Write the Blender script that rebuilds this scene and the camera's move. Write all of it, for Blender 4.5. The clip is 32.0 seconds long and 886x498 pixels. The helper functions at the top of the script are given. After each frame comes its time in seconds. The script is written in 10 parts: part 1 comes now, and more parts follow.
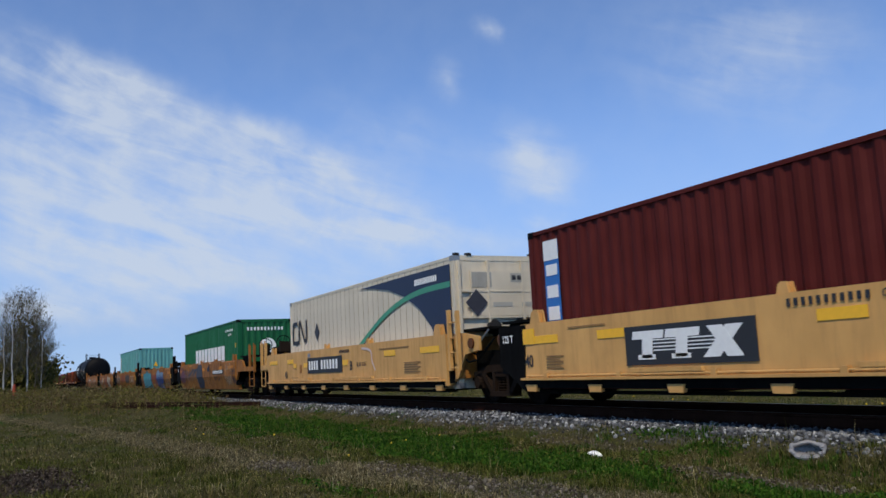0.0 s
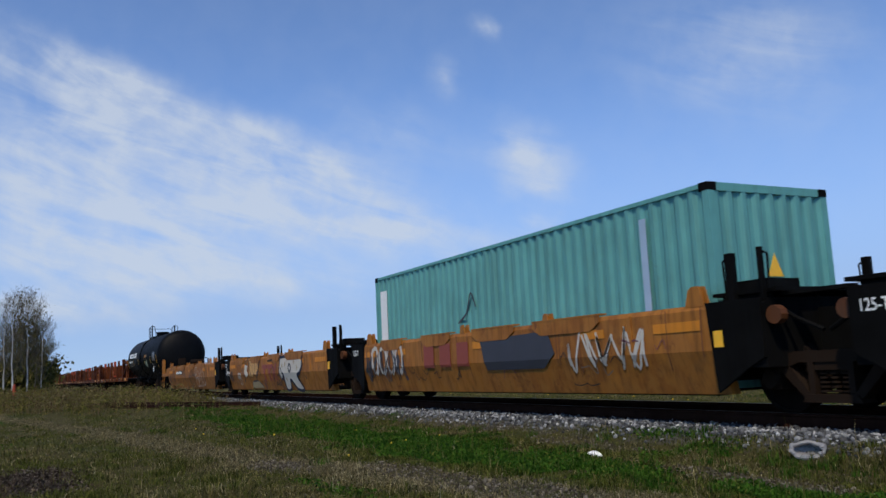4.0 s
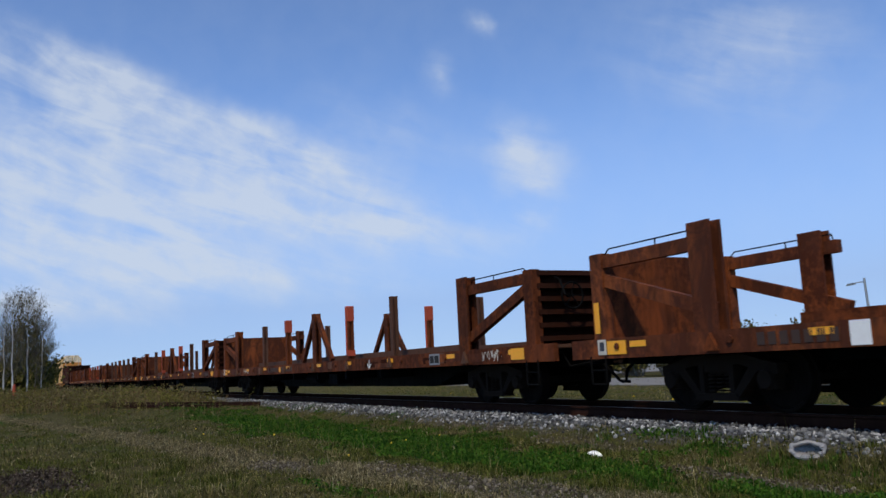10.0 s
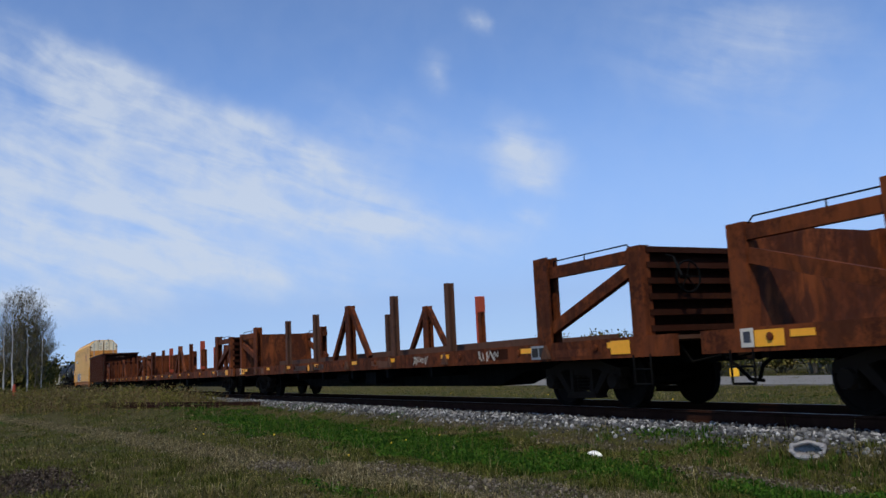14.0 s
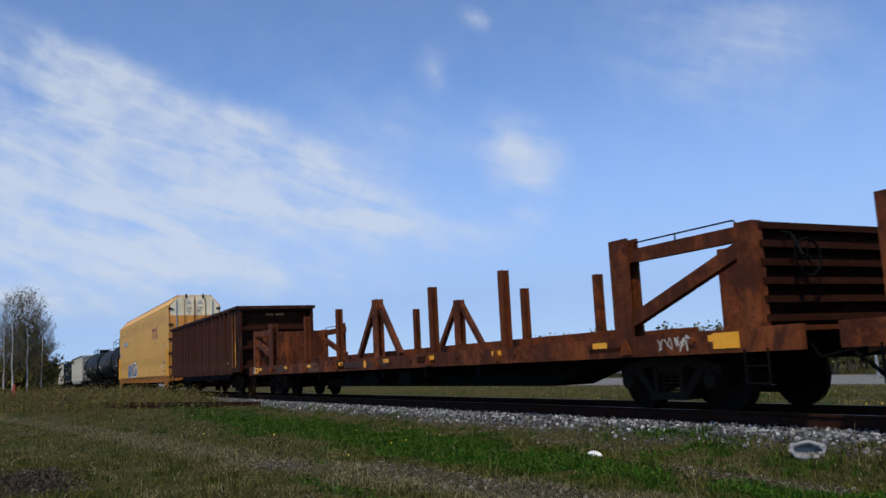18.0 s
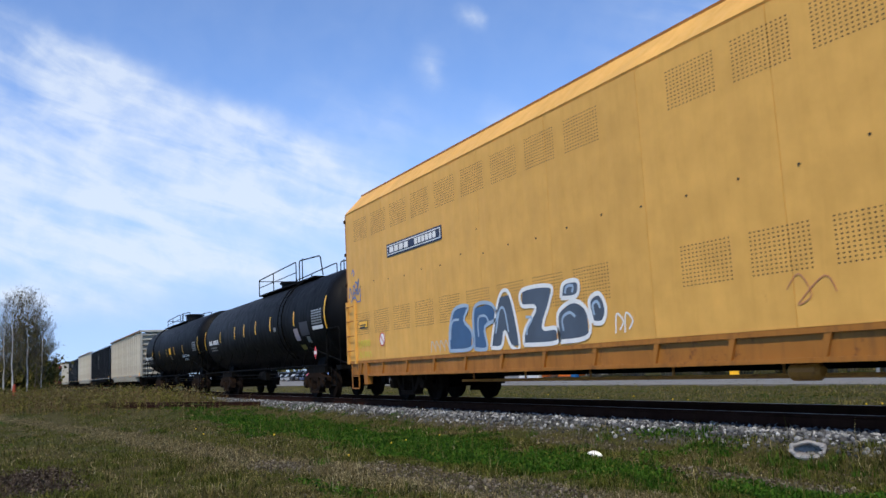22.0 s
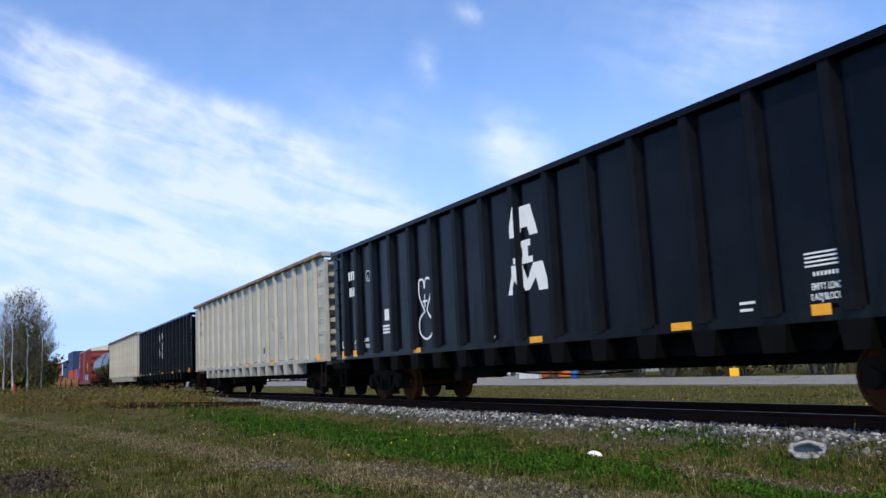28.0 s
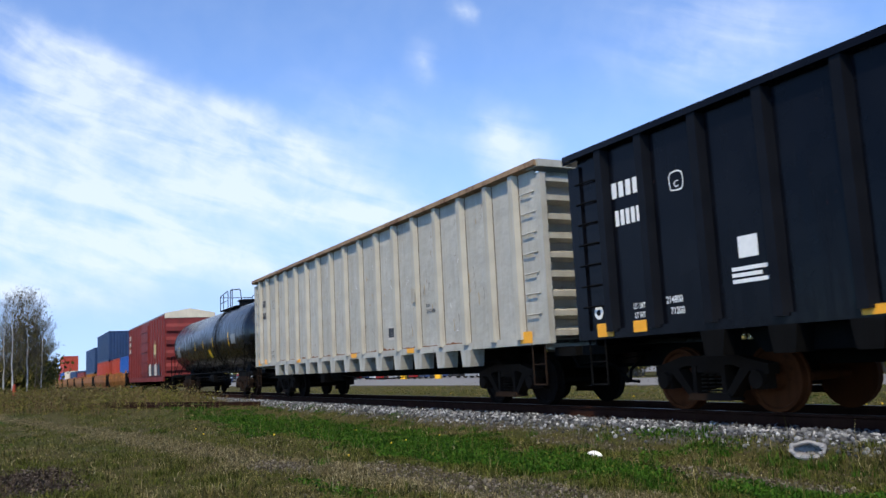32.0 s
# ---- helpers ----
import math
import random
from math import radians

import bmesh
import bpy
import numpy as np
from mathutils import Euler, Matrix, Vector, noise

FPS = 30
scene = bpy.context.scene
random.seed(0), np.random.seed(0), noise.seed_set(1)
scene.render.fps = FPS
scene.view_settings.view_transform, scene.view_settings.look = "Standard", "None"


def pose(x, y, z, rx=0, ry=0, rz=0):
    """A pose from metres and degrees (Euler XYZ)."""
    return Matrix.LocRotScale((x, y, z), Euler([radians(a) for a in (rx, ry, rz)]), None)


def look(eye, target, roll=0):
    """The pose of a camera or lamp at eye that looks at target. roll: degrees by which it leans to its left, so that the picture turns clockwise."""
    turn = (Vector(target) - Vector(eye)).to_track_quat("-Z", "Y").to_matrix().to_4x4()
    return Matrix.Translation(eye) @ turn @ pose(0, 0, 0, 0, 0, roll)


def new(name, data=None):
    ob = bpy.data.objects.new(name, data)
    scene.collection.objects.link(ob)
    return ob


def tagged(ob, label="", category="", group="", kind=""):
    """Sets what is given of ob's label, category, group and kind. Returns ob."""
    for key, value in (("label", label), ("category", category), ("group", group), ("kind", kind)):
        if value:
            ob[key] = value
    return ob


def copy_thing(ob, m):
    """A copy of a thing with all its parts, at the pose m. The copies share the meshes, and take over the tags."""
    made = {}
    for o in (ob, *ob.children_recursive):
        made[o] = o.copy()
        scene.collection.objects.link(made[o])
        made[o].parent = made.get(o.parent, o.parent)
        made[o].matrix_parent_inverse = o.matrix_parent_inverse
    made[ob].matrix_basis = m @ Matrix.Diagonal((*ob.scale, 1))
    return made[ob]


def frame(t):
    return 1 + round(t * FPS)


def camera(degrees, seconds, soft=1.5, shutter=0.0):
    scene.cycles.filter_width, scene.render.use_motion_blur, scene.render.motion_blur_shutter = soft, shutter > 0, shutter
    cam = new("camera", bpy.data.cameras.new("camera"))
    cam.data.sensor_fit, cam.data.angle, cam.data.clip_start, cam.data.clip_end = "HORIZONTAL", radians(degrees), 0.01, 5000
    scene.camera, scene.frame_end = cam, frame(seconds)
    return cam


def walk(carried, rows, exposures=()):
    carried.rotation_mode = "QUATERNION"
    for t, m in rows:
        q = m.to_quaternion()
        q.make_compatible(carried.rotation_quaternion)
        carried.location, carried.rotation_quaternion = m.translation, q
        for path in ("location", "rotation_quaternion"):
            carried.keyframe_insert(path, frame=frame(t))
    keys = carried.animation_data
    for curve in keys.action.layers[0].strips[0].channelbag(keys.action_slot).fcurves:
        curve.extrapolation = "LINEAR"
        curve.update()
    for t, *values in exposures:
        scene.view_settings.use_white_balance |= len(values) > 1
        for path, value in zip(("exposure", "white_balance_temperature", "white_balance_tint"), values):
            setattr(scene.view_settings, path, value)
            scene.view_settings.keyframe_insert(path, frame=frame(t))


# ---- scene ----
# ---------------------------------------------------------------- camera
CLIP = 32.0
EYE = Vector((0.0, 0.0, 1.60))
RAIL_Z = 0.7635          # top of the main track's rails
TRACK_Y = 9.894          # middle of the main track
cam = camera(55.516, CLIP, soft=1.5, shutter=0.06)
VIEW = Vector((-0.87955247, 0.45562604, 0.13708522))
STILL = look(EYE, EYE + VIEW * 10.0, -2.805)
walk(cam, [(0.0, STILL), (CLIP, STILL)],
     exposures=[(0.0, -0.10), (5.0, -0.14), (6.0, -0.20), (7.2, -0.02), (8.3, 0.15), (9.2, -0.06), (19.0, -0.04), (20.0, 0.30), (21.0, 0.48), (22.0, 0.32), (23.0, 0.34), (24.0, 0.46), (28.0, 0.46), (29.0, 0.50), (30.0, 0.34), (31.0, 0.48), (CLIP, 0.52)])

# ---------------------------------------------------------------- world, sun
SUN_EL, SUN_AZ = 52.0, 134.0      # degrees; azimuth clockwise from +Y
world = bpy.data.worlds.new("sky")
scene.world = world
world.use_nodes = True
wn = world.node_tree
sky = wn.nodes.new("ShaderNodeTexSky")
sky.sky_type, sky.sun_disc = "NISHITA", False
sky.sun_elevation, sky.sun_rotation = radians(SUN_EL), radians(SUN_AZ)
sky.altitude = 3500.0
sky.air_density, sky.dust_density, sky.ozone_density = 1.0, 0.05, 1.0
tint = wn.nodes.new("ShaderNodeMix")
tint.data_type, tint.blend_type = "RGBA", "MULTIPLY"
tint.inputs[0].default_value, tint.inputs[7].default_value = 1.0, (0.725, 0.925, 1.16, 1)
wn.links.new(sky.outputs[0], tint.inputs[6])
wn.links.new(tint.outputs[2], wn.nodes["Background"].inputs[0])
wn.nodes["Background"].inputs[1].default_value = 0.172
sun = new("sun", bpy.data.lights.new("sun", "SUN"))
sun.data.energy, sun.data.angle, sun.data.color = 3.15, radians(2.5), (1.0, 0.90, 0.72)
sun_dir = Vector((math.sin(radians(SUN_AZ)) * math.cos(radians(SUN_EL)),
                  math.cos(radians(SUN_AZ)) * math.cos(radians(SUN_EL)), math.sin(radians(SUN_EL))))
sun.matrix_basis = look((0, 0, 60), Vector((0, 0, 60)) - sun_dir)


# ---------------------------------------------------------------- node helpers
def nodes_of(name):
    m = bpy.data.materials.new(name)
    m.use_nodes = True
    nt = m.node_tree
    return m, nt, nt.nodes["Principled BSDF"]


def coords(nt, kind="Object", scale=(1, 1, 1)):
    tc = nt.nodes.new("ShaderNodeTexCoord")
    mp = nt.nodes.new("ShaderNodeMapping")
    mp.inputs["Scale"].default_value = scale
    nt.links.new(tc.outputs[kind], mp.inputs["Vector"])
    return mp.outputs[0]


def noise_tex(nt, vec, scale, detail=4.0, rough=0.55, distort=0.0):
    n = nt.nodes.new("ShaderNodeTexNoise")
    n.inputs["Scale"].default_value, n.inputs["Detail"].default_value = scale, detail
    n.inputs["Roughness"].default_value, n.inputs["Distortion"].default_value = rough, distort
    nt.links.new(vec, n.inputs["Vector"])
    return n.outputs["Fac"]


def ramp(nt, fac, stops):
    r = nt.nodes.new("ShaderNodeValToRGB")
    e = r.color_ramp.elements
    while len(e) < len(stops):
        e.new(0.5)
    for el, (p, c) in zip(e, stops):
        el.position = p
        el.color = (*c, 1) if len(c) == 3 else c
    nt.links.new(fac, r.inputs[0])
    return r.outputs[0]


def grey(v):
    return (v, v, v)


def mix(nt, fac, a, b, mode="MIX"):
    n = nt.nodes.new("ShaderNodeMix")
    n.data_type, n.blend_type = "RGBA", mode
    for sock, v in ((n.inputs[0], fac), (n.inputs[6], a), (n.inputs[7], b)):
        if isinstance(v, bpy.types.NodeSocket):
            nt.links.new(v, sock)
        elif isinstance(v, (int, float)):
            sock.default_value = v
        else:
            sock.default_value = (*v, 1)
    return n.outputs[2]


def bump(nt, bsdf, fac, strength=0.3, dist=0.01):
    b = nt.nodes.new("ShaderNodeBump")
    b.inputs["Strength"].default_value, b.inputs["Distance"].default_value = strength, dist
    nt.links.new(fac, b.inputs["Height"])
    nt.links.new(b.outputs[0], bsdf.inputs["Normal"])


def paint(name, col, rust=0.25, grime=0.35, rough=0.5, rust_col=(0.10, 0.035, 0.015), dirt=(0.05, 0.04, 0.03), metal=0.0, streak=1.0, spec=0.22, dent=0.0, blotch=()):
    """Weathered paint on steel: fading, grime in streaks, rust in blotches."""
    m, nt, p = nodes_of(name)
    oc = coords(nt)
    st = coords(nt, scale=(2.2, 2.2, 0.22))
    info = nt.nodes.new("ShaderNodeObjectInfo")
    fade = noise_tex(nt, oc, 1.3, 5)
    base = mix(nt, ramp(nt, fade, [(0.3, grey(0)), (0.75, grey(1))]), tuple(c * 0.86 for c in col), tuple(min(1, c * 1.10 + 0.004) for c in col))
    for k, b_col in enumerate(blotch):
        patchy = noise_tex(nt, coords(nt, scale=(1.0, 1.0, 0.6)), 0.9 + 0.8 * k, 8, 0.62, 0.6 + k)
        base = mix(nt, ramp(nt, patchy, [(0.47, grey(0)), (0.58, grey(0.9))]), base, b_col)
    streaks = noise_tex(nt, st, 3.0, 6, 0.65)
    g = ramp(nt, streaks, [(0.48, grey(0)), (0.80, grey(grime * streak))])
    c2 = mix(nt, g, base, dirt)
    fine = noise_tex(nt, oc, 9.0, 6, 0.7)
    big = noise_tex(nt, oc, 0.9, 3)
    mul = nt.nodes.new("ShaderNodeMath")
    mul.operation = "MULTIPLY"
    nt.links.new(fine, mul.inputs[0])
    nt.links.new(big, mul.inputs[1])
    rfac = ramp(nt, mul.outputs[0], [(0.42 - 0.22 * rust, grey(0)), (0.50 - 0.16 * rust, grey(min(1.0, 0.35 + rust)))])
    c3 = mix(nt, rfac, c2, rust_col)
    spots = noise_tex(nt, oc, 34.0, 3, 0.6)
    c4 = mix(nt, ramp(nt, spots, [(0.66, grey(0)), (0.74, grey(0.35 * grime))]), c3, dirt)
    vary = mix(nt, info.outputs["Random"], grey(0.94), grey(1.04))
    c5 = mix(nt, 1.0, c4, vary, "MULTIPLY")
    nt.links.new(c5, p.inputs["Base Color"])
    rr = ramp(nt, streaks, [(0.3, grey(max(0.05, rough - 0.08))), (0.8, grey(min(1, rough + 0.22)))])
    nt.links.new(rr, p.inputs["Roughness"])
    p.inputs["Metallic"].default_value = metal
    p.inputs["Specular IOR Level"].default_value = spec
    if dent:
        bump(nt, p, noise_tex(nt, oc, 2.6, 3, 0.5), 0.8, dent)
    else:
        bump(nt, p, fine, 0.12, 0.004)
    return m


def plain(name, col, rough=0.6, metal=0.0, vary=0.12, scale=12.0):
    m, nt, p = nodes_of(name)
    oc = coords(nt)
    n = noise_tex(nt, oc, scale, 5)
    c = mix(nt, n, tuple(c * (1 - vary) for c in col), tuple(min(1, c * (1 + vary)) for c in col))
    nt.links.new(c, p.inputs["Base Color"])
    p.inputs["Roughness"].default_value, p.inputs["Metallic"].default_value = rough, metal
    bump(nt, p, n, 0.1, 0.003)
    return m


# ---------------------------------------------------------------- materials
M_TTX = paint("yellow_paint_newer", (0.62, 0.335, 0.105), rust=0.12, grime=0.30, rough=0.5)
M_TTX_OLD = paint("yellow_paint_faded", (0.375, 0.138, 0.018), rust=0.5, grime=0.8, rough=0.55, rust_col=(0.13, 0.042, 0.014), dirt=(0.045, 0.024, 0.012), blotch=((0.25, 0.088, 0.015), (0.33, 0.13, 0.025)))
M_RACK = paint("yellow_rack_paint", (0.72, 0.385, 0.085), rust=0.06, grime=0.16, rough=0.5, rust_col=(0.45, 0.20, 0.04), dirt=(0.36, 0.19, 0.05))
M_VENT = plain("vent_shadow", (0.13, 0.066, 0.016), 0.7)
M_RACK_DOOR = paint("orange_door_paint", (0.58, 0.24, 0.045), rust=0.3, grime=0.4, rust_col=(0.25, 0.09, 0.02), dirt=(0.14, 0.06, 0.02))
M_MAROONMARK = plain("maroon_marking", (0.22, 0.04, 0.055), 0.6)
M_REFL_OLD = paint("worn_reflector", (0.60, 0.21, 0.014), rust=0.3, grime=0.4)
M_LUG = paint("rusty_lug", (0.10, 0.035, 0.012), rust=0.6, grime=0.6, spec=0.15)
M_OCHRE = plain("ochre_stain", (0.34, 0.22, 0.07))
M_SCRATCH = plain("dark_scratch", (0.13, 0.12, 0.11))
M_RACK_BEAM = paint("orange_beam_paint", (0.36, 0.14, 0.022), rust=0.4, grime=0.5)
M_RACK_END = paint("pale_grey_end_paint", (0.78, 0.66, 0.44), rust=0.15, grime=0.4, dirt=(0.3, 0.25, 0.18))
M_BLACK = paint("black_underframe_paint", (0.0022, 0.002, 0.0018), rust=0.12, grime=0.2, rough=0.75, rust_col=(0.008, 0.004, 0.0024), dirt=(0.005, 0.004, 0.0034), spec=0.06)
M_TANK = paint("black_tank_paint", (0.0016, 0.0016, 0.002), rust=0.02, grime=0.10, rough=0.52, dirt=(0.004, 0.0036, 0.0034), spec=0.10)
# rusty ribs coloured lighter than the panels, as if catching the sun
M_RUSTRIB = paint("worn_oxide_rib_paint", (0.046, 0.0145, 0.009), rust=0.5, grime=0.6, rough=0.55, rust_col=(0.03, 0.012, 0.007), spec=0.1)
M_TANK_GLOSS = paint("glossy_black_tank_paint", (0.0016, 0.0016, 0.002), rust=0.02, grime=0.05, rough=0.22, spec=0.45)
M_GONDB = paint("blue_black_car_paint", (0.0016, 0.0020, 0.0040), rust=0.03, grime=0.22, rough=0.15, dirt=(0.004, 0.004, 0.006), spec=0.11, dent=0.006)
M_GONDG = paint("pale_grey_car_paint", (0.42, 0.40, 0.345), rust=0.30, grime=0.32, rough=0.55, rust_col=(0.16, 0.09, 0.045), dirt=(0.20, 0.165, 0.11), dent=0.05, blotch=((0.37, 0.35, 0.295),))
M_GONDG_RIB = paint("beige_rib_paint", (0.43, 0.40, 0.33), rust=0.30, grime=0.5, rough=0.6, rust_col=(0.20, 0.11, 0.05), dirt=(0.18, 0.13, 0.08))
# lighter copy of the blue-black paint; puts the ribs' lit look into colour
M_GONDB_RIB = paint("worn_black_rib_paint", (0.0046, 0.0052, 0.0075), rust=0.05, grime=0.3, rough=0.4, dirt=(0.009, 0.009, 0.011), spec=0.08)
M_SEAM = paint("rusty_seam", (0.12, 0.092, 0.058), rust=0.5, grime=0.6, rough=0.8, rust_col=(0.09, 0.045, 0.02), spec=0.1)
M_GONDG_RAIL = paint("rusty_top_rail_paint", (0.26, 0.17, 0.10), rust=0.8, grime=0.6, rough=0.7, rust_col=(0.11, 0.05, 0.025), spec=0.2)
M_RUSTCAR = paint("oxide_brown_car_paint", (0.038, 0.0095, 0.006), rust=0.55, grime=0.95, rough=0.6, rust_col=(0.10, 0.035, 0.012), dirt=(0.008, 0.004, 0.003), spec=0.06, blotch=((0.014, 0.007, 0.005), (0.058, 0.027, 0.014)))
# dark brown for grime and stains, and for shade painted onto the bulkheads
M_GRIMESHADE = paint("sooty_brown_paint", (0.032, 0.010, 0.005), rust=0.55, grime=0.6, rough=0.85, rust_col=(0.060, 0.019, 0.007), dirt=(0.014, 0.007, 0.004), spec=0.03)
M_FLAT = paint("orange_rust_flat_paint", (0.20, 0.052, 0.012), rust=0.9, grime=0.85, rough=0.7, rust_col=(0.060, 0.015, 0.005), dirt=(0.03, 0.012, 0.006), spec=0.15, blotch=((0.10, 0.026, 0.008), (0.055, 0.016, 0.007)))
M_FLAT2 = paint("brown_rust_flat_paint", (0.115, 0.028, 0.007), rust=0.85, grime=0.65, rough=0.75, rust_col=(0.042, 0.011, 0.004), dirt=(0.02, 0.008, 0.004), spec=0.12, blotch=((0.060, 0.018, 0.007), (0.16, 0.040, 0.010)))
M_STAKE_RED = paint("orange_red_stake_paint", (0.34, 0.052, 0.020), rust=0.5, grime=0.4, rough=0.6)
M_MAROON = paint("maroon_container_paint", (0.088, 0.0135, 0.0105), rust=0.15, grime=0.3, rough=0.55, dirt=(0.03, 0.008, 0.006), spec=0.08)
M_GREEN = paint("green_container_paint", (0.007, 0.105, 0.034), rust=0.12, grime=0.2, rough=0.45)
M_TEAL = paint("teal_container_paint", (0.115, 0.33, 0.31), rust=0.15, grime=0.35, rough=0.5)
M_CREAM = paint("cream_container_paint", (0.66, 0.57, 0.42), rust=0.10, grime=0.12, rough=0.45)
M_BLUEC = paint("dark_blue_container_paint", (0.025, 0.055, 0.13), rust=0.12, grime=0.25)
M_BLUE2 = paint("bright_blue_container_paint", (0.02, 0.10, 0.38), rust=0.1, grime=0.25)
M_REDC = paint("red_container_paint", (0.40, 0.055, 0.03), rust=0.12, grime=0.3)
M_BOXRED = paint("boxcar_red_paint", (0.19, 0.028, 0.024), rust=0.3, grime=0.45)
M_TRUCK = paint("bogie_grime", (0.019, 0.0112, 0.007), rust=0.35, grime=0.3, rough=0.8, rust_col=(0.030, 0.0145, 0.008), dirt=(0.024, 0.017, 0.011), spec=0.04)
M_WHEEL = paint("wheel_rust", (0.007, 0.0035, 0.002), rust=0.4, grime=0.4, rough=0.8, rust_col=(0.013, 0.006, 0.003), dirt=(0.005, 0.004, 0.003), spec=0.08)
M_WHEEL_NEW = paint("orange_wheel_rust", (0.085, 0.024, 0.006), rust=0.4, grime=0.5, rough=0.8, rust_col=(0.03, 0.01, 0.004), dirt=(0.012, 0.006, 0.004), spec=0.08)
M_STEEL = plain("galvanised_steel", (0.32, 0.32, 0.31), 0.45, 0.6)
M_DARK = plain("black_hole", (0.012, 0.010, 0.008), 0.8)
M_WHITE = plain("white_lettering", (0.78, 0.77, 0.73), 0.6)
M_INK = plain("black_lettering", (0.02, 0.02, 0.022), 0.6)
M_FADEDINK = plain("faded_black_lettering", (0.035, 0.016, 0.008), 0.7, vary=0.4, scale=6.0)
M_NAVY = plain("navy_panel", (0.012, 0.022, 0.055), 0.55)
M_LEAFGREEN = plain("green_stripe", (0.05, 0.26, 0.15), 0.55)
M_YELLOW = plain("yellow_reflector", (0.88, 0.46, 0.015), 0.4)
M_ORANGE = plain("orange_reflector", (0.84, 0.36, 0.01), 0.4)
M_REDMARK = plain("dull_red_marking", (0.24, 0.045, 0.025), 0.6)
M_DARKTEAL = plain("dark_teal_spray", (0.012, 0.06, 0.075), 0.6, vary=0.3)
M_PALETEAL = plain("pale_teal_spray", (0.16, 0.46, 0.50), 0.6, vary=0.3)
M_SKYSPRAY = plain("sky_blue_spray", (0.15, 0.22, 0.30), 0.6, vary=0.3, scale=2.0)
M_FADEGREY = plain("faded_grey_spray", (0.16, 0.105, 0.07), 0.6, vary=0.3)
M_DARKBLUE = plain("dark_blue_spray", (0.008, 0.012, 0.03), 0.6, vary=0.3)
M_TAN = plain("tan_spray", (0.34, 0.25, 0.13), 0.6, vary=0.3)
M_RUSTRUN = plain("rust_run", (0.16, 0.055, 0.014), 0.8, vary=0.4, scale=5.0)
M_CLOUDGREY = plain("smoky_spray", (0.030, 0.036, 0.046), 0.6, vary=0.4, scale=4.0)
M_TEALSPRAY = plain("turquoise_spray", (0.055, 0.25, 0.29), 0.6, vary=0.3, scale=2.5)
M_BLUESPRAY = plain("blue_spray", (0.006, 0.028, 0.13), 0.6, vary=0.4, scale=2.0)
M_PALESPRAY = plain("pale_blue_spray", (0.33, 0.43, 0.54), 0.6, vary=0.3, scale=2.0)
M_BONE = plain("bone_spray", (0.52, 0.47, 0.39), 0.6, vary=0.25, scale=2.0)
M_GREYSPRAY = plain("dark_grey_spray", (0.035, 0.035, 0.045), 0.6, vary=0.3, scale=2.0)
M_PLUM = plain("plum_spray", (0.12, 0.035, 0.05), 0.6, vary=0.3, scale=3.0)
M_STENCIL = plain("faint_stencil", (0.30, 0.155, 0.05), 0.7, vary=0.4, scale=9.0)
M_DUSTY = plain("brown_dust_stain", (0.075, 0.036, 0.02), 0.8, vary=0.4, scale=6.0)
M_CHALK = plain("thin_pale_spray", (0.40, 0.33, 0.22), 0.7, vary=0.3, scale=3.0)
M_TAGBLUE = plain("slate_blue_spray", (0.045, 0.105, 0.21), 0.6, vary=0.4, scale=1.5)
M_TAGGREY = plain("blue_grey_spray", (0.07, 0.09, 0.12), 0.6, vary=0.5, scale=1.5)
M_JOINT = plain("rusty_panel_joint", (0.34, 0.25, 0.15), 0.7, vary=0.4, scale=5.0)
M_LIMEDRIP = plain("pale_green_spray", (0.30, 0.33, 0.22), 0.7, vary=0.5, scale=9.0)
M_PALEDRIP = plain("thin_drip_spray", (0.15, 0.15, 0.125), 0.7, vary=0.7, scale=6.0)
M_SIGNRED = plain("red_sign", (0.55, 0.03, 0.03), 0.5)
M_BLUE = plain("blue_marking", (0.02, 0.14, 0.42), 0.5)


# ---------------------------------------------------------------- mesh helpers
def box(bm, x0, x1, y0, y1, z0, z1):
    vs = [bm.verts.new(c) for c in ((x0, y0, z0), (x1, y0, z0), (x1, y1, z0), (x0, y1, z0), (x0, y0, z1), (x1, y0, z1), (x1, y1, z1), (x0, y1, z1))]
    for f in ((3, 2, 1, 0), (4, 5, 6, 7), (0, 1, 5, 4), (1, 2, 6, 5), (2, 3, 7, 6), (3, 0, 4, 7)):
        bm.faces.new([vs[i] for i in f])
    return bm


def beam(bm, p, q, w, h):
    """A square bar from p to q; w across, h in height."""
    p, q = Vector(p), Vector(q)
    d = (q - p).normalized()
    side = d.cross(Vector((0, 0, 1)))
    if side.length < 1e-4:
        side = Vector((1, 0, 0))
    side.normalize()
    top = side.cross(d)
    a, b = side * w / 2, top * h / 2
    vs = [bm.verts.new(c) for e in (p, q) for c in (e - a - b, e + a - b, e + a + b, e - a + b)]
    for f in ((0, 1, 2, 3), (7, 6, 5, 4), (0, 4, 5, 1), (1, 5, 6, 2), (2, 6, 7, 3), (3, 7, 4, 0)):
        bm.faces.new([vs[i] for i in f])
    return bm


def rod(bm, p, q, r, n=6):
    p, q = Vector(p), Vector(q)
    d = (q - p).normalized()
    u = d.orthogonal().normalized()
    v = d.cross(u)
    rings = []
    for e in (p, q):
        rings.append([bm.verts.new(e + (u * math.cos(2 * math.pi * i / n) + v * math.sin(2 * math.pi * i / n)) * r) for i in range(n)])
    for i in range(n):
        bm.faces.new((rings[0][i], rings[0][(i + 1) % n], rings[1][(i + 1) % n], rings[1][i]))
    bm.faces.new(rings[0][::-1])
    bm.faces.new(rings[1])
    return bm


def pipe(bm, pts, r, n=6):
    for p, q in zip(pts, pts[1:]):
        rod(bm, p, q, r, n)
    return bm


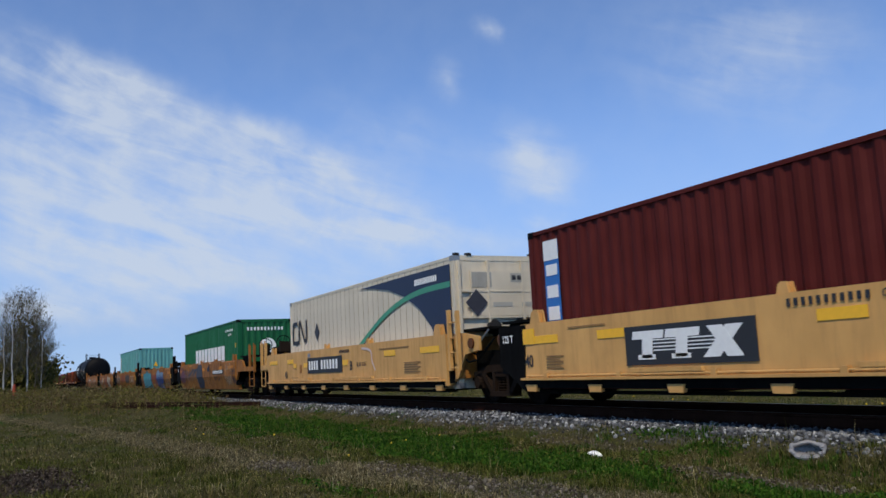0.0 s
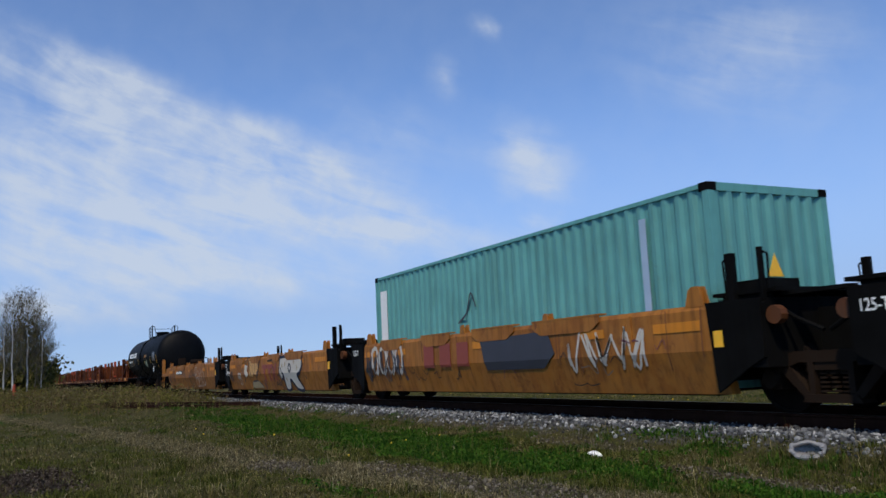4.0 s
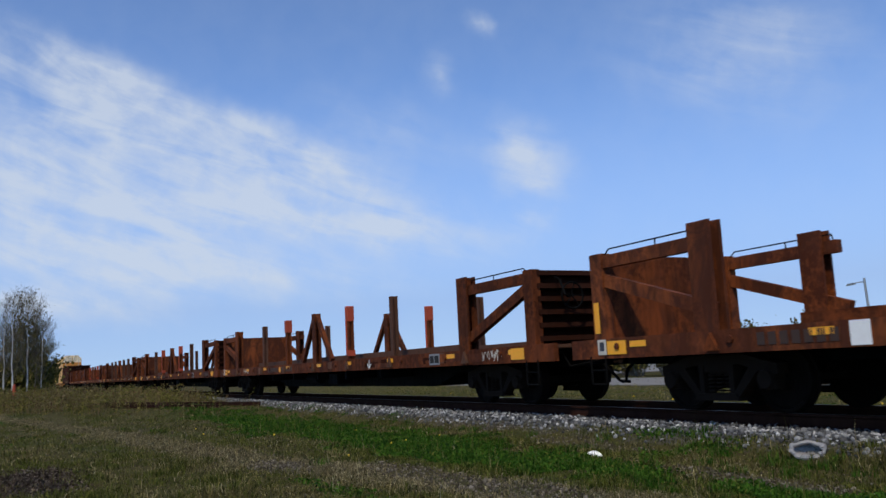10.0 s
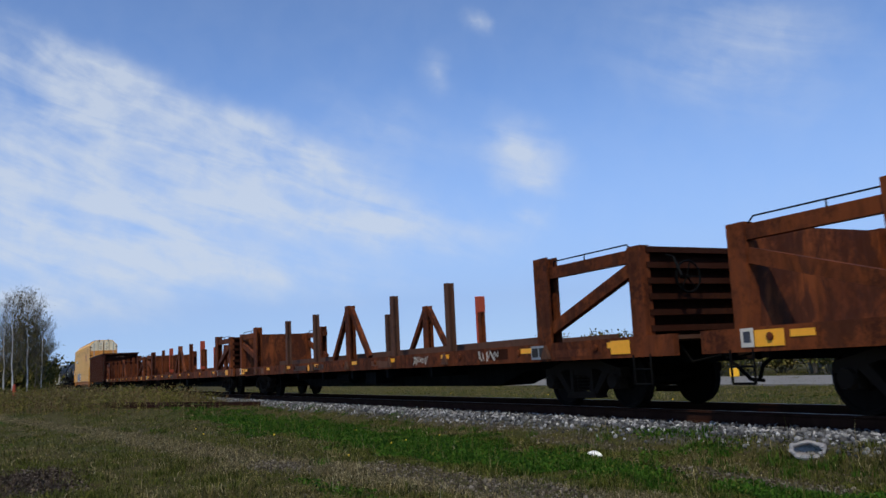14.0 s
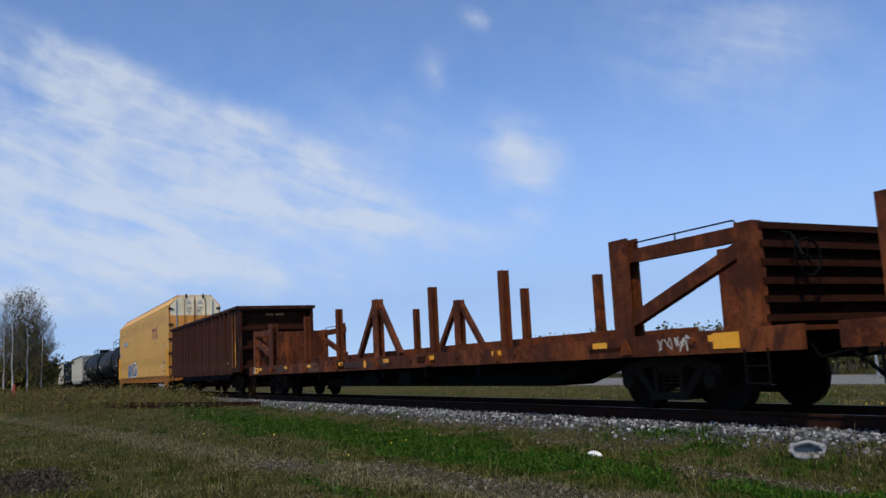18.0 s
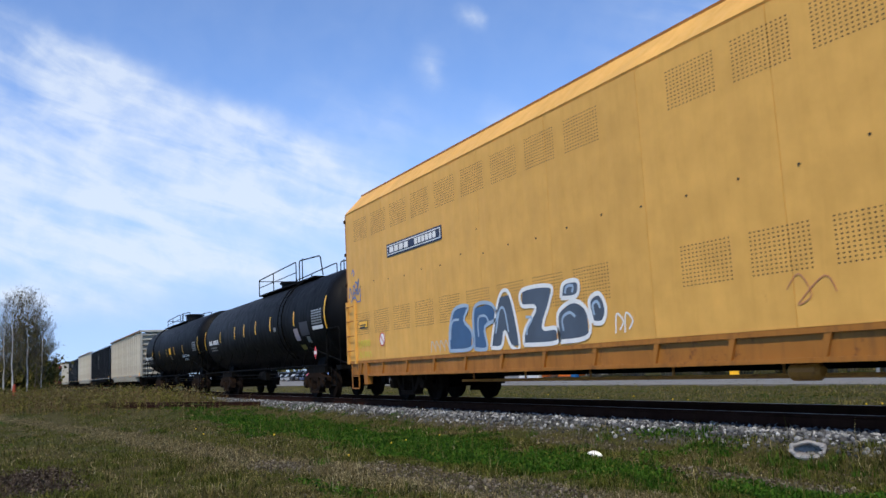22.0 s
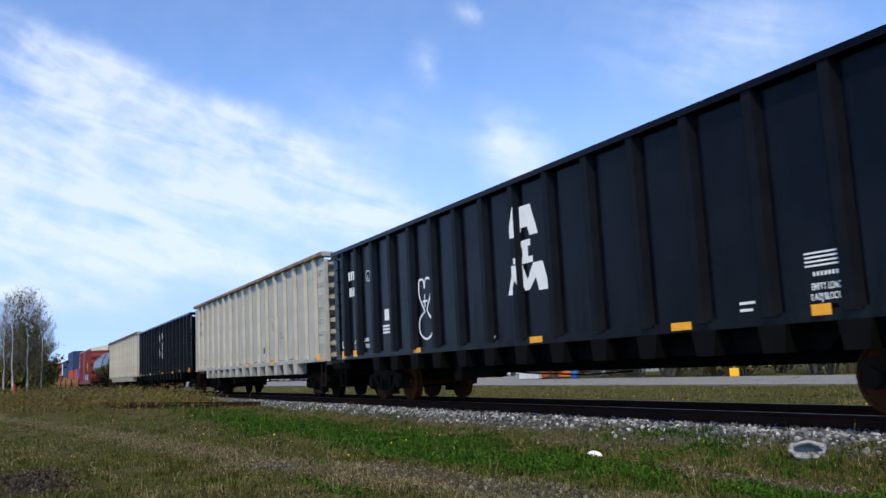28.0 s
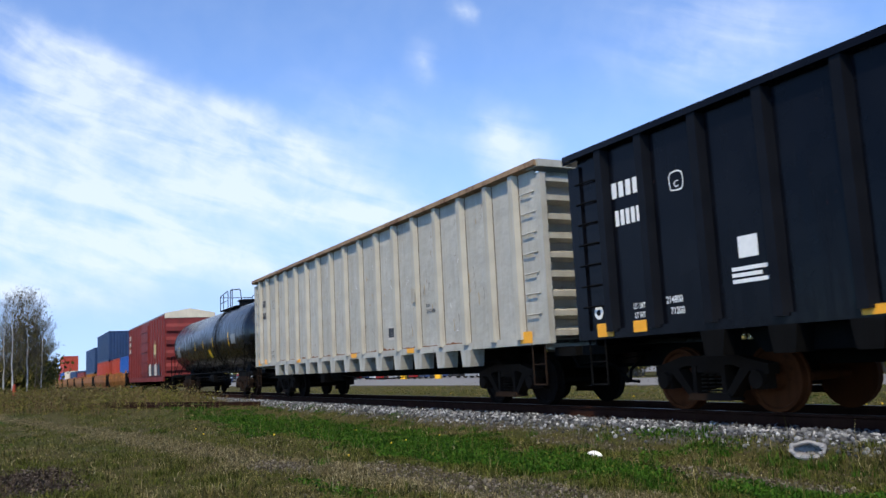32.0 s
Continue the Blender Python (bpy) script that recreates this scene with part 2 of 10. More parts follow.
def lathe(bm, prof, axis="x", n=28, centre=(0, 0, 0)):
    """A body of revolution; prof: (along, radius) pairs."""
    cx, cy, cz = centre
    rings = []
    for a, r in prof:
        ring = []
        for i in range(n):
            t = 2 * math.pi * i / n
            c, s = r * math.cos(t), r * math.sin(t)
            ring.append(bm.verts.new({"x": (cx + a, cy + c, cz + s), "y": (cx + c, cy + a, cz + s), "z": (cx + c, cy + s, cz + a)}[axis]))
        rings.append(ring)
    for r0, r1 in zip(rings, rings[1:]):
        for i in range(n):
            bm.faces.new((r0[i], r0[(i + 1) % n], r1[(i + 1) % n], r1[i]))
    bm.faces.new(rings[0][::-1])
    bm.faces.new(rings[-1])
    return bm


def hbeam(bm, x, y, w, d, z0, z1, web=0.025):
    """An upright H section: flanges w wide along x, d deep across the car."""
    o, k = d / 2, web
    sec = [(-w, -o), (w, -o), (w, -o + 0.045), (k, -o + 0.045), (k, o - 0.045), (w, o - 0.045), (w, o), (-w, o), (-w, o - 0.045), (-k, o - 0.045), (-k, -o + 0.045), (-w, -o + 0.045)]
    a = [bm.verts.new((x + p, y + q, z0)) for p, q in sec]
    b = [bm.verts.new((x + p, y + q, z1)) for p, q in sec]
    bm.faces.new(a[::-1])
    bm.faces.new(b)
    for i in range(12):
        bm.faces.new((a[i], a[(i + 1) % 12], b[(i + 1) % 12], b[i]))
    return bm


def slab(bm, pts, y0, y1):
    """A polygon in x, z, pulled from y0 to y1."""
    a = [bm.verts.new((x, y0, z)) for x, z in pts]
    b = [bm.verts.new((x, y1, z)) for x, z in pts]
    n = len(pts)
    bm.faces.new(a)
    bm.faces.new(b[::-1])
    for i in range(n):
        bm.faces.new((a[i], b[i], b[(i + 1) % n], a[(i + 1) % n]))
    return bm


def loft_x(bm, sec, x0, x1):
    """A cross-section in y, z, pulled along x, with end caps."""
    a = [bm.verts.new((x0, y, z)) for y, z in sec]
    b = [bm.verts.new((x1, y, z)) for y, z in sec]
    n = len(sec)
    bm.faces.new(a)
    bm.faces.new(b[::-1])
    for i in range(n):
        bm.faces.new((a[i], b[i], b[(i + 1) % n], a[(i + 1) % n]))
    return bm


def mesh_of(name, bm, mat, smooth=False):
    bmesh.ops.recalc_face_normals(bm, faces=bm.faces)
    me = bpy.data.meshes.new(name)
    bm.to_mesh(me)
    bm.free()
    me.materials.append(mat)
    if smooth:
        me.shade_smooth()
        me.set_sharp_from_angle(angle=radians(38))
    return me


def part(name, bm, mat, parent, label="", smooth=False):
    me = bm if isinstance(bm, bpy.types.Mesh) else mesh_of(name, bm, mat, smooth)
    ob = new(name, me)
    ob.parent = parent
    if label:
        tagged(ob, label)
    return ob


def again(ob, m):
    """One more part that shares ob's mesh, under the same parent."""
    o = new(ob.name.split(".")[0], ob.data)
    o.parent = ob.parent
    o.matrix_basis = m
    for key in ("label", "kind"):
        if key in ob:
            o[key] = ob[key]
    return o


def thing(name, label, category, group=""):
    ob = new(name)
    ob.empty_display_size = 0.5
    return tagged(ob, label, category, group)


B = bmesh.new


def lettering(s, size, width=1.0, bold=0.0):
    """A flat mesh of built-in letters, in x (to the right) and z (up), its left foot at the origin."""
    cu = bpy.data.curves.new("lettering", "FONT")
    cu.body, cu.size, cu.offset = s, size, bold
    tmp = bpy.data.objects.new("lettering", cu)
    me = bpy.data.meshes.new_from_object(tmp)
    bpy.data.objects.remove(tmp)
    for v in me.vertices:
        v.co = Vector((v.co.x * width, 0, v.co.y))
    return me


def sign(s, size, x, y, z, mat, parent, width=1.0, bold=0.0, name="lettering", rot=0.0):
    me = lettering(s, size, width, bold)
    me.materials.append(mat)
    ob = new(name, me)
    ob.parent = parent
    ob.matrix_basis = pose(x, y, z, 0, rot, 0)
    return ob


def patch(x0, x1, z0, z1, y, mat, parent, name="marking", label="", thick=0.006, lean=0.0):
    b = B()
    slab(b, [(x0, z0), (x1, z0), (x1 + lean, z1), (x0 + lean, z1)], y - thick, y)
    return part(name, b, mat, parent, label)


def bars(x, z, w, h, n, y, mat, parent, gap=0.28, name="lettering", rows=1, dz=0.0):
    """Illegible or withheld characters as plain bars, n to a row."""
    if n > 12 or rows > 1:
        for r in range(rows):
            b = B()
            box(b, x, x + w * (1.0 if r % 2 == 0 else 0.82), y - 0.006, y, z - r * dz, z - r * dz + h)
            last = part(name, b, mat, parent)
        return last
    pitch, first = w / n, None
    for i in range(n):
        if first is None:
            b = B()
            box(b, 0, (1 - gap) * pitch, y - 0.006, y, z, z + h)
            first = part(name, b, mat, parent)
            first.location.x = x
        else:
            again(first, pose(x + i * pitch, 0, 0))
    return first


def stroke(pts, w, y, mat, parent, name="graffiti", label="", closed=False):
    """A sprayed line on a side: a flat ribbon along points in x, z."""
    b = B()
    pts = [Vector((p[0], 0, p[1])) for p in pts]
    if closed:
        pts.append(pts[0])
    fine = []
    for i in range(len(pts) - 1):
        p0, p1, p2, p3 = pts[max(0, i - 1)], pts[i], pts[i + 1], pts[min(len(pts) - 1, i + 2)]
        for k in range(5):
            t = k / 5
            fine.append(0.5 * ((2 * p1) + (p2 - p0) * t + (2 * p0 - 5 * p1 + 4 * p2 - p3) * t * t + (3 * p1 - p0 - 3 * p2 + p3) * t ** 3))
    fine.append(pts[-1])
    rows = []
    for i, p in enumerate(fine):
        d = (fine[min(i + 1, len(fine) - 1)] - fine[max(i - 1, 0)])
        if d.length < 1e-6:
            d = Vector((1, 0, 0))
        nrm = Vector((-d.z, 0, d.x)).normalized() * w / 2
        rows.append((b.verts.new((p.x + nrm.x, y, p.z + nrm.z)), b.verts.new((p.x - nrm.x, y, p.z - nrm.z))))
    for r0, r1 in zip(rows, rows[1:]):
        b.faces.new((r0[0], r1[0], r1[1], r0[1]))
    return part(name, b, mat, parent, label)


def blob(pts, y, mat, parent, name="graffiti", label=""):
    b = B()
    slab(b, pts, y - 0.004, y)
    return part(name, b, mat, parent, label)


# ---------------------------------------------------------------- bogies and couplers, shared by the whole train
def wheelset_mesh(name, mat, r=0.457):
    b = B()
    lathe(b, [(-1.05, 0.075), (1.05, 0.075)], "y", 10)
    for s in (-1, 1):
        lathe(b, [(s * 0.655, r + 0.028), (s * 0.69, r + 0.022), (s * 0.70, r), (s * 0.80, r - 0.004), (s * 0.805, r - 0.05), (s * 0.77, r - 0.07),
                  (s * 0.755, 0.17), (s * 0.80, 0.14), (s * 0.81, 0.10)], "y", 30)
        lathe(b, [(s * 0.94, 0.10), (s * 1.07, 0.10), (s * 1.08, 0.06)], "y", 12)
    return mesh_of(name, b, mat, True)


def side_frame_mesh():
    b = B()
    for y0, y1 in ((-0.10, 0.10),):
        slab(b, [(-1.08, 0.52), (-1.08, 0.66), (-0.80, 0.72), (-0.50, 0.80), (0.50, 0.80), (0.80, 0.72), (1.08, 0.66), (1.08, 0.52), (0.72, 0.58), (0.45, 0.66), (-0.45, 0.66), (-0.72, 0.58)], y0, y1)
        slab(b, [(-0.78, 0.60), (-0.60, 0.62), (-0.30, 0.26), (-0.36, 0.18)], y0, y1)
        slab(b, [(0.78, 0.60), (0.60, 0.62), (0.30, 0.26), (0.36, 0.18)], y0, y1)
        slab(b, [(-0.42, 0.17), (0.42, 0.17), (0.36, 0.27), (-0.36, 0.27)], y0 - 0.03, y1 + 0.03)
        for s in (-1, 1):
            slab(b, [(s * 0.24, 0.27), (s * 0.32, 0.27), (s * 0.32, 0.68), (s * 0.24, 0.68)], y0, y1)
            box(b, s * 0.89 - 0.13, s * 0.89 + 0.13, -0.09, 0.09, 0.33, 0.60)
            lathe(b, [(-0.15, 0.12), (-0.10, 0.135), (0.05, 0.135)], "y", 12, (s * 0.89, 0, 0.455))
    for k in (-0.16, 0, 0.16):
        for j in range(5):
            lathe(b, [(0.29 + j * 0.055, 0.062), (0.315 + j * 0.055, 0.062)], "z", 8, (k, 0, 0))
    box(b, -0.24, 0.24, -0.08, 0.08, 0.56, 0.68)
    return mesh_of("side_frame", b, M_TRUCK)


def bolster_mesh():
    b = B()
    box(b, -0.22, 0.22, -1.0, 1.0, 0.50, 0.70)
    lathe(b, [(0.70, 0.20), (0.78, 0.20)], "z", 14)
    for s in (-1, 1):
        beam(b, (s * 0.40, -0.85, 0.38), (s * 0.40, 0.85, 0.38), 0.10, 0.14)
        for y in (-0.72, 0.72):
            box(b, s * 0.41 - 0.05, s * 0.41 + 0.05, y - 0.10, y + 0.10, 0.30, 0.58)
    return mesh_of("bogie", b, M_TRUCK)


ME_WHEEL = wheelset_mesh("wheelset", M_WHEEL)
ME_WHEEL_NEW = wheelset_mesh("wheelset", M_WHEEL_NEW)
ME_WHEEL_BIG = wheelset_mesh("wheelset", M_WHEEL, 0.483)
ME_FRAME, ME_BOLSTER = side_frame_mesh(), bolster_mesh()
WHEELS = []


def bogie(car, x, wheel=None, base=1.78):
    t = part("bogie", ME_BOLSTER, M_TRUCK, car)
    t.location = (x, 0, 0)
    for y in (-1.0, 1.0):
        f = part("side_frame", ME_FRAME, M_TRUCK, t)
        f.location = (0, y, 0)
    me = wheel or ME_WHEEL
    r = 0.483 if me is ME_WHEEL_BIG else 0.457
    for s in (-1, 1):
        w = part("wheelset", me, M_WHEEL, t)
        w.location = (s * base / 2, 0, r)
        WHEELS.append((w, s * base / 2, r, car, x))
    return t


def coupler(car, x, s):
    """Drawbar, knuckle, cut lever and hoses at the end x that faces s."""
    b = B()
    box(b, min(x, x + s * 0.35), max(x, x + s * 0.35), -0.11, 0.11, 0.74, 0.98)
    slab(b, [(x + s * 0.35, 0.72), (x + s * 0.62, 0.72), (x + s * 0.66, 0.86), (x + s * 0.60, 1.02), (x + s * 0.35, 1.0)], -0.16, 0.14)
    part("coupler", b, M_TRUCK, car)
    b = B()
    pipe(b, [(x - s * 0.1, -0.32, 0.80), (x + s * 0.18, -0.34, 0.62), (x + s * 0.34, -0.25, 0.42), (x + s * 0.52, -0.18, 0.40)], 0.028)
    pipe(b, [(x, -1.25, 1.0), (x + s * 0.12, -1.15, 0.72), (x + s * 0.16, -0.4, 0.82), (x + s * 0.2, 0, 0.86)], 0.016)
    part("air_hose", b, M_BLACK, car)


def ladder(car, x, y, z0, z1, w, mat, rungs, axis="x"):
    lad = None
    for i in range(rungs):
        b = B()
        z = z0 + (z1 - z0) * (i + 0.5) / rungs
        if axis == "x":
            pipe(b, [(x - w / 2, y + 0.05, z), (x - w / 2, y - 0.045, z), (x + w / 2, y - 0.045, z), (x + w / 2, y + 0.05, z)], 0.014, 5)
        else:
            pipe(b, [(x - 0.05, y - w / 2, z), (x + 0.05, y - w / 2, z), (x + 0.05, y + w / 2, z), (x - 0.05, y + w / 2, z)], 0.014, 5)
        lad = part("rung", b, mat, car)
    return lad


def step(car, x, y, mat, z0=0.45, z1=1.05, w=0.42):
    b = B()
    pipe(b, [(x - w / 2, y, z1), (x - w / 2, y, z0), (x + w / 2, y, z0), (x + w / 2, y, z1)], 0.018, 5)
    rod(b, (x - w / 2, y, (z0 + z1) / 2), (x + w / 2, y, (z0 + z1) / 2), 0.014, 5)
    return part("step", b, mat, car)


def brake_wheel(car, x, y, z, mat, r=0.28):
    b = B()
    n = 14
    pts = [(x, y + r * math.cos(2 * math.pi * i / n), z + r * math.sin(2 * math.pi * i / n)) for i in range(n + 1)]
    pipe(b, pts, 0.018, 5)
    for i in range(0, n, 3):
        rod(b, (x - 0.03, y, z), pts[i], 0.012, 5)
    rod(b, (x - 0.15, y, z), (x + 0.02, y, z), 0.03, 8)
    return part("brake_wheel", b, mat, car)


MOVERS = []


def placed(ob, x):
    """On the track, x metres along the train from its point that passes the camera at 16 s."""
    MOVERS.append((ob, x))
    return ob


# ---------------------------------------------------------------- containers
def corrugated(x0, x1, z0, z1, y, depth, pitch, out):
    """A trapezoid-ribbed sheet in the plane y; out: -1 or 1, the side that it faces."""
    b = B()
    n = max(2, round((x1 - x0) / pitch))
    p = (x1 - x0) / n
    prof = []
    for i in range(n):
        a = x0 + i * p
        prof += [(a, 0), (a + p * 0.28, 0), (a + p * 0.50, 1), (a + p * 0.78, 1)]
    prof.append((x1, 0))
    lo = [b.verts.new((x, y - out * depth * k, z0)) for x, k in prof]
    hi = [b.verts.new((x, y - out * depth * k, z1)) for x, k in prof]
    lo2 = [b.verts.new((v.co.x, y - out * (depth + 0.02), z0)) for v in (lo[0], lo[-1])]
    hi2 = [b.verts.new((v.co.x, y - out * (depth + 0.02), z1)) for v in (hi[0], hi[-1])]
    for i in range(len(prof) - 1):
        b.faces.new((lo[i], lo[i + 1], hi[i + 1], hi[i]))
    b.faces.new((lo2[1], lo2[0], hi2[0], hi2[1]))
    return b


def corrugated_end(y0, y1, z0, z1, x, depth, pitch, out):
    b = corrugated(y0, y1, z0, z1, 0, depth, pitch, -1)
    for v in b.verts:
        v.co = Vector((x - out * v.co.y, v.co.x, v.co.z))
    return b


def container(mat, label, L=12.19, H=2.896, W=2.438, ribbed=True, frame_mat=None, group="shipping containers"):
    """Base at z = 0, one end at x = 0, the other at x = L."""
    c = thing("shipping_container", label, "container", group)
    fm = frame_mat or mat
    h = W / 2
    for x in (0.0, L):
        s = 1 if x == 0 else -1
        for y in (-h, h):
            q = 1 if y < 0 else -1
            b = B()
            box(b, min(x, x + s * 0.12), max(x, x + s * 0.12), min(y, y + q * 0.12), max(y, y + q * 0.12), 0.118, H - 0.118)
            part("corner_post", b, fm, c)
            for z in (0, H - 0.118):
                b = B()
                box(b, min(x - s * 0.004, x + s * 0.178), max(x - s * 0.004, x + s * 0.178), min(y - q * 0.004, y + q * 0.162), max(y - q * 0.004, y + q * 0.162), z, z + 0.118)
                part("corner_casting", b, M_BLACK if ribbed else M_STEEL, c)
    for y in (-h, h):
        q = 1 if y < 0 else -1
        b = B()
        box(b, 0.178, L - 0.178, min(y, y + q * 0.06), max(y, y + q * 0.06), H - 0.075, H - 0.01)
        part("top_rail", b, fm, c)
        b = B()
        box(b, 0.178, L - 0.178, min(y, y + q * 0.05), max(y, y + q * 0.05), 0.0, 0.16)
        part("bottom_rail", b, fm, c)
        if ribbed:
            part("side_panel", corrugated(0.12, L - 0.12, 0.16, H - 0.075, y + q * 0.012, 0.036, 0.285, -q), mat, c)
        else:
            n = round(L / 0.36)
            b = B()
            box(b, 0.12, L - 0.12, min(y + q * 0.016, y + q * 0.06), max(y + q * 0.016, y + q * 0.06), 0.16, H - 0.075)
            part("side_lining", b, mat, c)
            panel = None
            for i in range(n):
                if panel is None:
                    b = B()
                    box(b, 0, (L - 0.24) / n - 0.014, min(y + q * 0.010, y + q * 0.05), max(y + q * 0.010, y + q * 0.05), 0.16, H - 0.075)
                    panel = part("side_panel", b, mat, c)
                    panel.location.x = 0.12
                else:
                    again(panel, pose(0.12 + (L - 0.24) * i / n, 0, 0))
            joint = None
            for i in range(1, n):
                if joint is None:
                    b = B()
                    box(b, -0.018, 0.004, min(y + q * 0.007, y + q * 0.012), max(y + q * 0.007, y + q * 0.012), 0.17, H - 0.08)
                    joint = part("panel_joint", b, M_JOINT, c, "rust-tinged panel joint")
                    joint.location.x = 0.12 + (L - 0.24) * i / n
                else:
                    again(joint, pose(0.12 + (L - 0.24) * i / n, 0, 0))
    for x in (0, L):
        s = 1 if x == 0 else -1
        for z in (0.0, H - 0.12):
            b = B()
            box(b, min(x + s * 0.01, x + s * 0.1), max(x + s * 0.01, x + s * 0.1), -h + 0.162, h - 0.162, z, z + 0.12)
            part("end_rail", b, fm, c)
        if ribbed:
            part("end_panel", corrugated_end(-h + 0.12, h - 0.12, 0.12, H - 0.12, x + s * 0.015, 0.04, 0.28, -s), mat, c)
        else:
            b = B()
            box(b, min(x + s * 0.02, x + s * 0.08), max(x + s * 0.02, x + s * 0.08), -h + 0.12, h - 0.12, 0.12, H - 0.12)
            part("end_panel", b, mat, c)
    b = B()
    box(b, 0.1, L - 0.1, -h + 0.06, h - 0.06, H - 0.06, H - 0.02)
    part("roof", b, mat, c)
    b = B()
    box(b, 0.1, L - 0.1, -h + 0.05, h - 0.05, 0.05, 0.12)
    part("floor", b, M_BLACK, c)
    return c


# ---------------------------------------------------------------- well cars
def well_unit(L, mat, label, old=True):
    """One well: its middle at x = 0, the near side at -y, heights above the rail."""
    c = thing("well_car", label, "railcar", "well cars")
    h = L / 2
    for q in (-1, 1):
        b = B()
        if old:
            sec = [(-1.50, 0.86), (-1.50, 1.42), (-1.46, 1.49), (-1.34, 1.49), (-1.34, 0.86), (-1.20, 0.27), (-1.335, 0.27)]
        else:
            sec = [(-1.50, 0.40), (-1.50, 1.51), (-1.36, 1.51), (-1.36, 0.40)]
        loft_x(b, [(q * -1 * y, z) for y, z in sec], -h + 0.02, h - 0.02)
        s = part("side_sill", b, mat, c)
        if old:
            # pressed panels with a folded upper edge
            for x0, x1 in ((1.95, 3.9), (-0.3, 1.3), (-2.7, -1.3), (-5.1, -3.8)):
                b = B()
                slab(b, [(x0, 1.52), (x0, 1.40), (x0 + 0.25, 1.27), (x1 - 0.25, 1.27), (x1, 1.40), (x1, 1.52)], q * 1.512 - 0.012, q * 1.512 + 0.012)
                d = part("doubler_plate", b, mat, c)
                # top lip in a darker orange, which paints the plate's shadow edge
                b = B()
                loft_x(b, [(q * 1.53, 1.515), (q * 1.53, 1.54), (q * 1.36, 1.545), (q * 1.36, 1.515)], x0, x1)
                part("lip", b, M_RACK_BEAM, d, "top lip coloured dark for its shadow edge")
            for x in (-h * 0.72, h * 0.72):
                b = B()
                box(b, x - 0.02, x + 0.02, q * 1.505 - 0.012, q * 1.505 + 0.012, 0.9, 1.44)
                part("seam", b, mat, c)
        else:
            b = B()
            box(b, -h + 0.1, h - 0.1, q * 1.54 - 0.06, q * 1.54 + 0.06, 0.50, 0.54)
            part("flange", b, mat, c)
            b = B()
            rod(b, (-h + 0.3, q * 1.56, 0.57), (h - 0.3, q * 1.56, 0.57), 0.022, 8)
            for x in [-h + 0.9 + i * (L - 1.8) / 6 for i in range(7)]:
                box(b, x - 0.05, x + 0.05, q * 1.56 - 0.035, q * 1.56 + 0.035, 0.53, 0.62)
            part("train_line_pipe", b, mat, c)
            b = B()
            box(b, -h + 0.12, h - 0.12, q * 1.47 - 0.04, q * 1.47 + 0.04, 0.36, 0.52)
            part("lower_sill", b, M_BLACK, c)
            for x in [-h + 0.35 + i * (L - 0.7) / 7 for i in range(8)]:
                b = B()
                slab(b, [(x - 0.14, 0.30), (x + 0.14, 0.30), (x + 0.17, 0.42), (x - 0.17, 0.42)], q * 1.50 - 0.04, q * 1.50 + 0.04)
                part("bracket", b, mat, c)
            for x0, x1 in ((-h * 0.55, -h * 0.32), (h * 0.02, h * 0.42)):
                b = B()
                slab(b, [(x0, 0.60), (x1, 0.60), (x1 - 0.03, 0.66), (x0 + 0.03, 0.66)], q * 1.53 - 0.05, q * 1.53 + 0.02)
                part("guide_rail", b, mat, c)
        for x in (-h + 0.5, -h * 0.12, h * 0.36, h - 0.45):
            k = 0.8 if abs(x) > h * 0.7 else 0.5
            g = None
            for yy in (q * 1.47, q * 1.36):
                b = B()
                slab(b, [(x - 0.22 * k, 1.47), (x + 0.22 * k, 1.47), (x + 0.13 * k, 1.50 + 0.31 * k), (x - 0.02, 1.50 + 0.32 * k), (x - 0.13 * k, 1.50 + 0.26 * k)], yy - 0.012, yy + 0.012)
                g = part("container_guide", b, mat, c if g is None else g)
            b = B()
            box(b, x - 0.10 * k, x + 0.10 * k, min(q * 1.36, q * 1.47), max(q * 1.36, q * 1.47), 1.47, 1.47 + 0.28 * k)
            part("web", b, mat, g)
        for x0, x1 in ((-h * 0.66, -h * 0.58), (-h * 0.05, h * 0.03), (h * 0.52, h * 0.60), (-h + 0.25, -h + 1.1), (h - 1.3, h - 0.45)):
            patch(x0, x1 + 0.12, 1.14, 1.28, q * 1.506 if q < 0 else 1.512, M_REFL_OLD if old else M_YELLOW, c, "reflector")
    b = B()
    for i in range(5):
        x = -h + 0.9 + i * (L - 1.8) / 4
        box(b, x - 0.25, x + 0.25, -1.3, 1.3, 0.27, 0.33)
    box(b, -h + 0.3, h - 0.3, -1.30, -1.1, 0.25, 0.30)
    box(b, -h + 0.3, h - 0.3, 1.1, 1.30, 0.25, 0.30)
    part("well_floor", b, M_BLACK, c)
    for s in (-1, 1):
        b = B()
        box(b, s * (h - 0.02) - 0.06, s * (h - 0.02) + 0.06, -1.44, 1.44, 0.45, 1.40)
        part("bulkhead", b, M_BLACK, c)
    return c


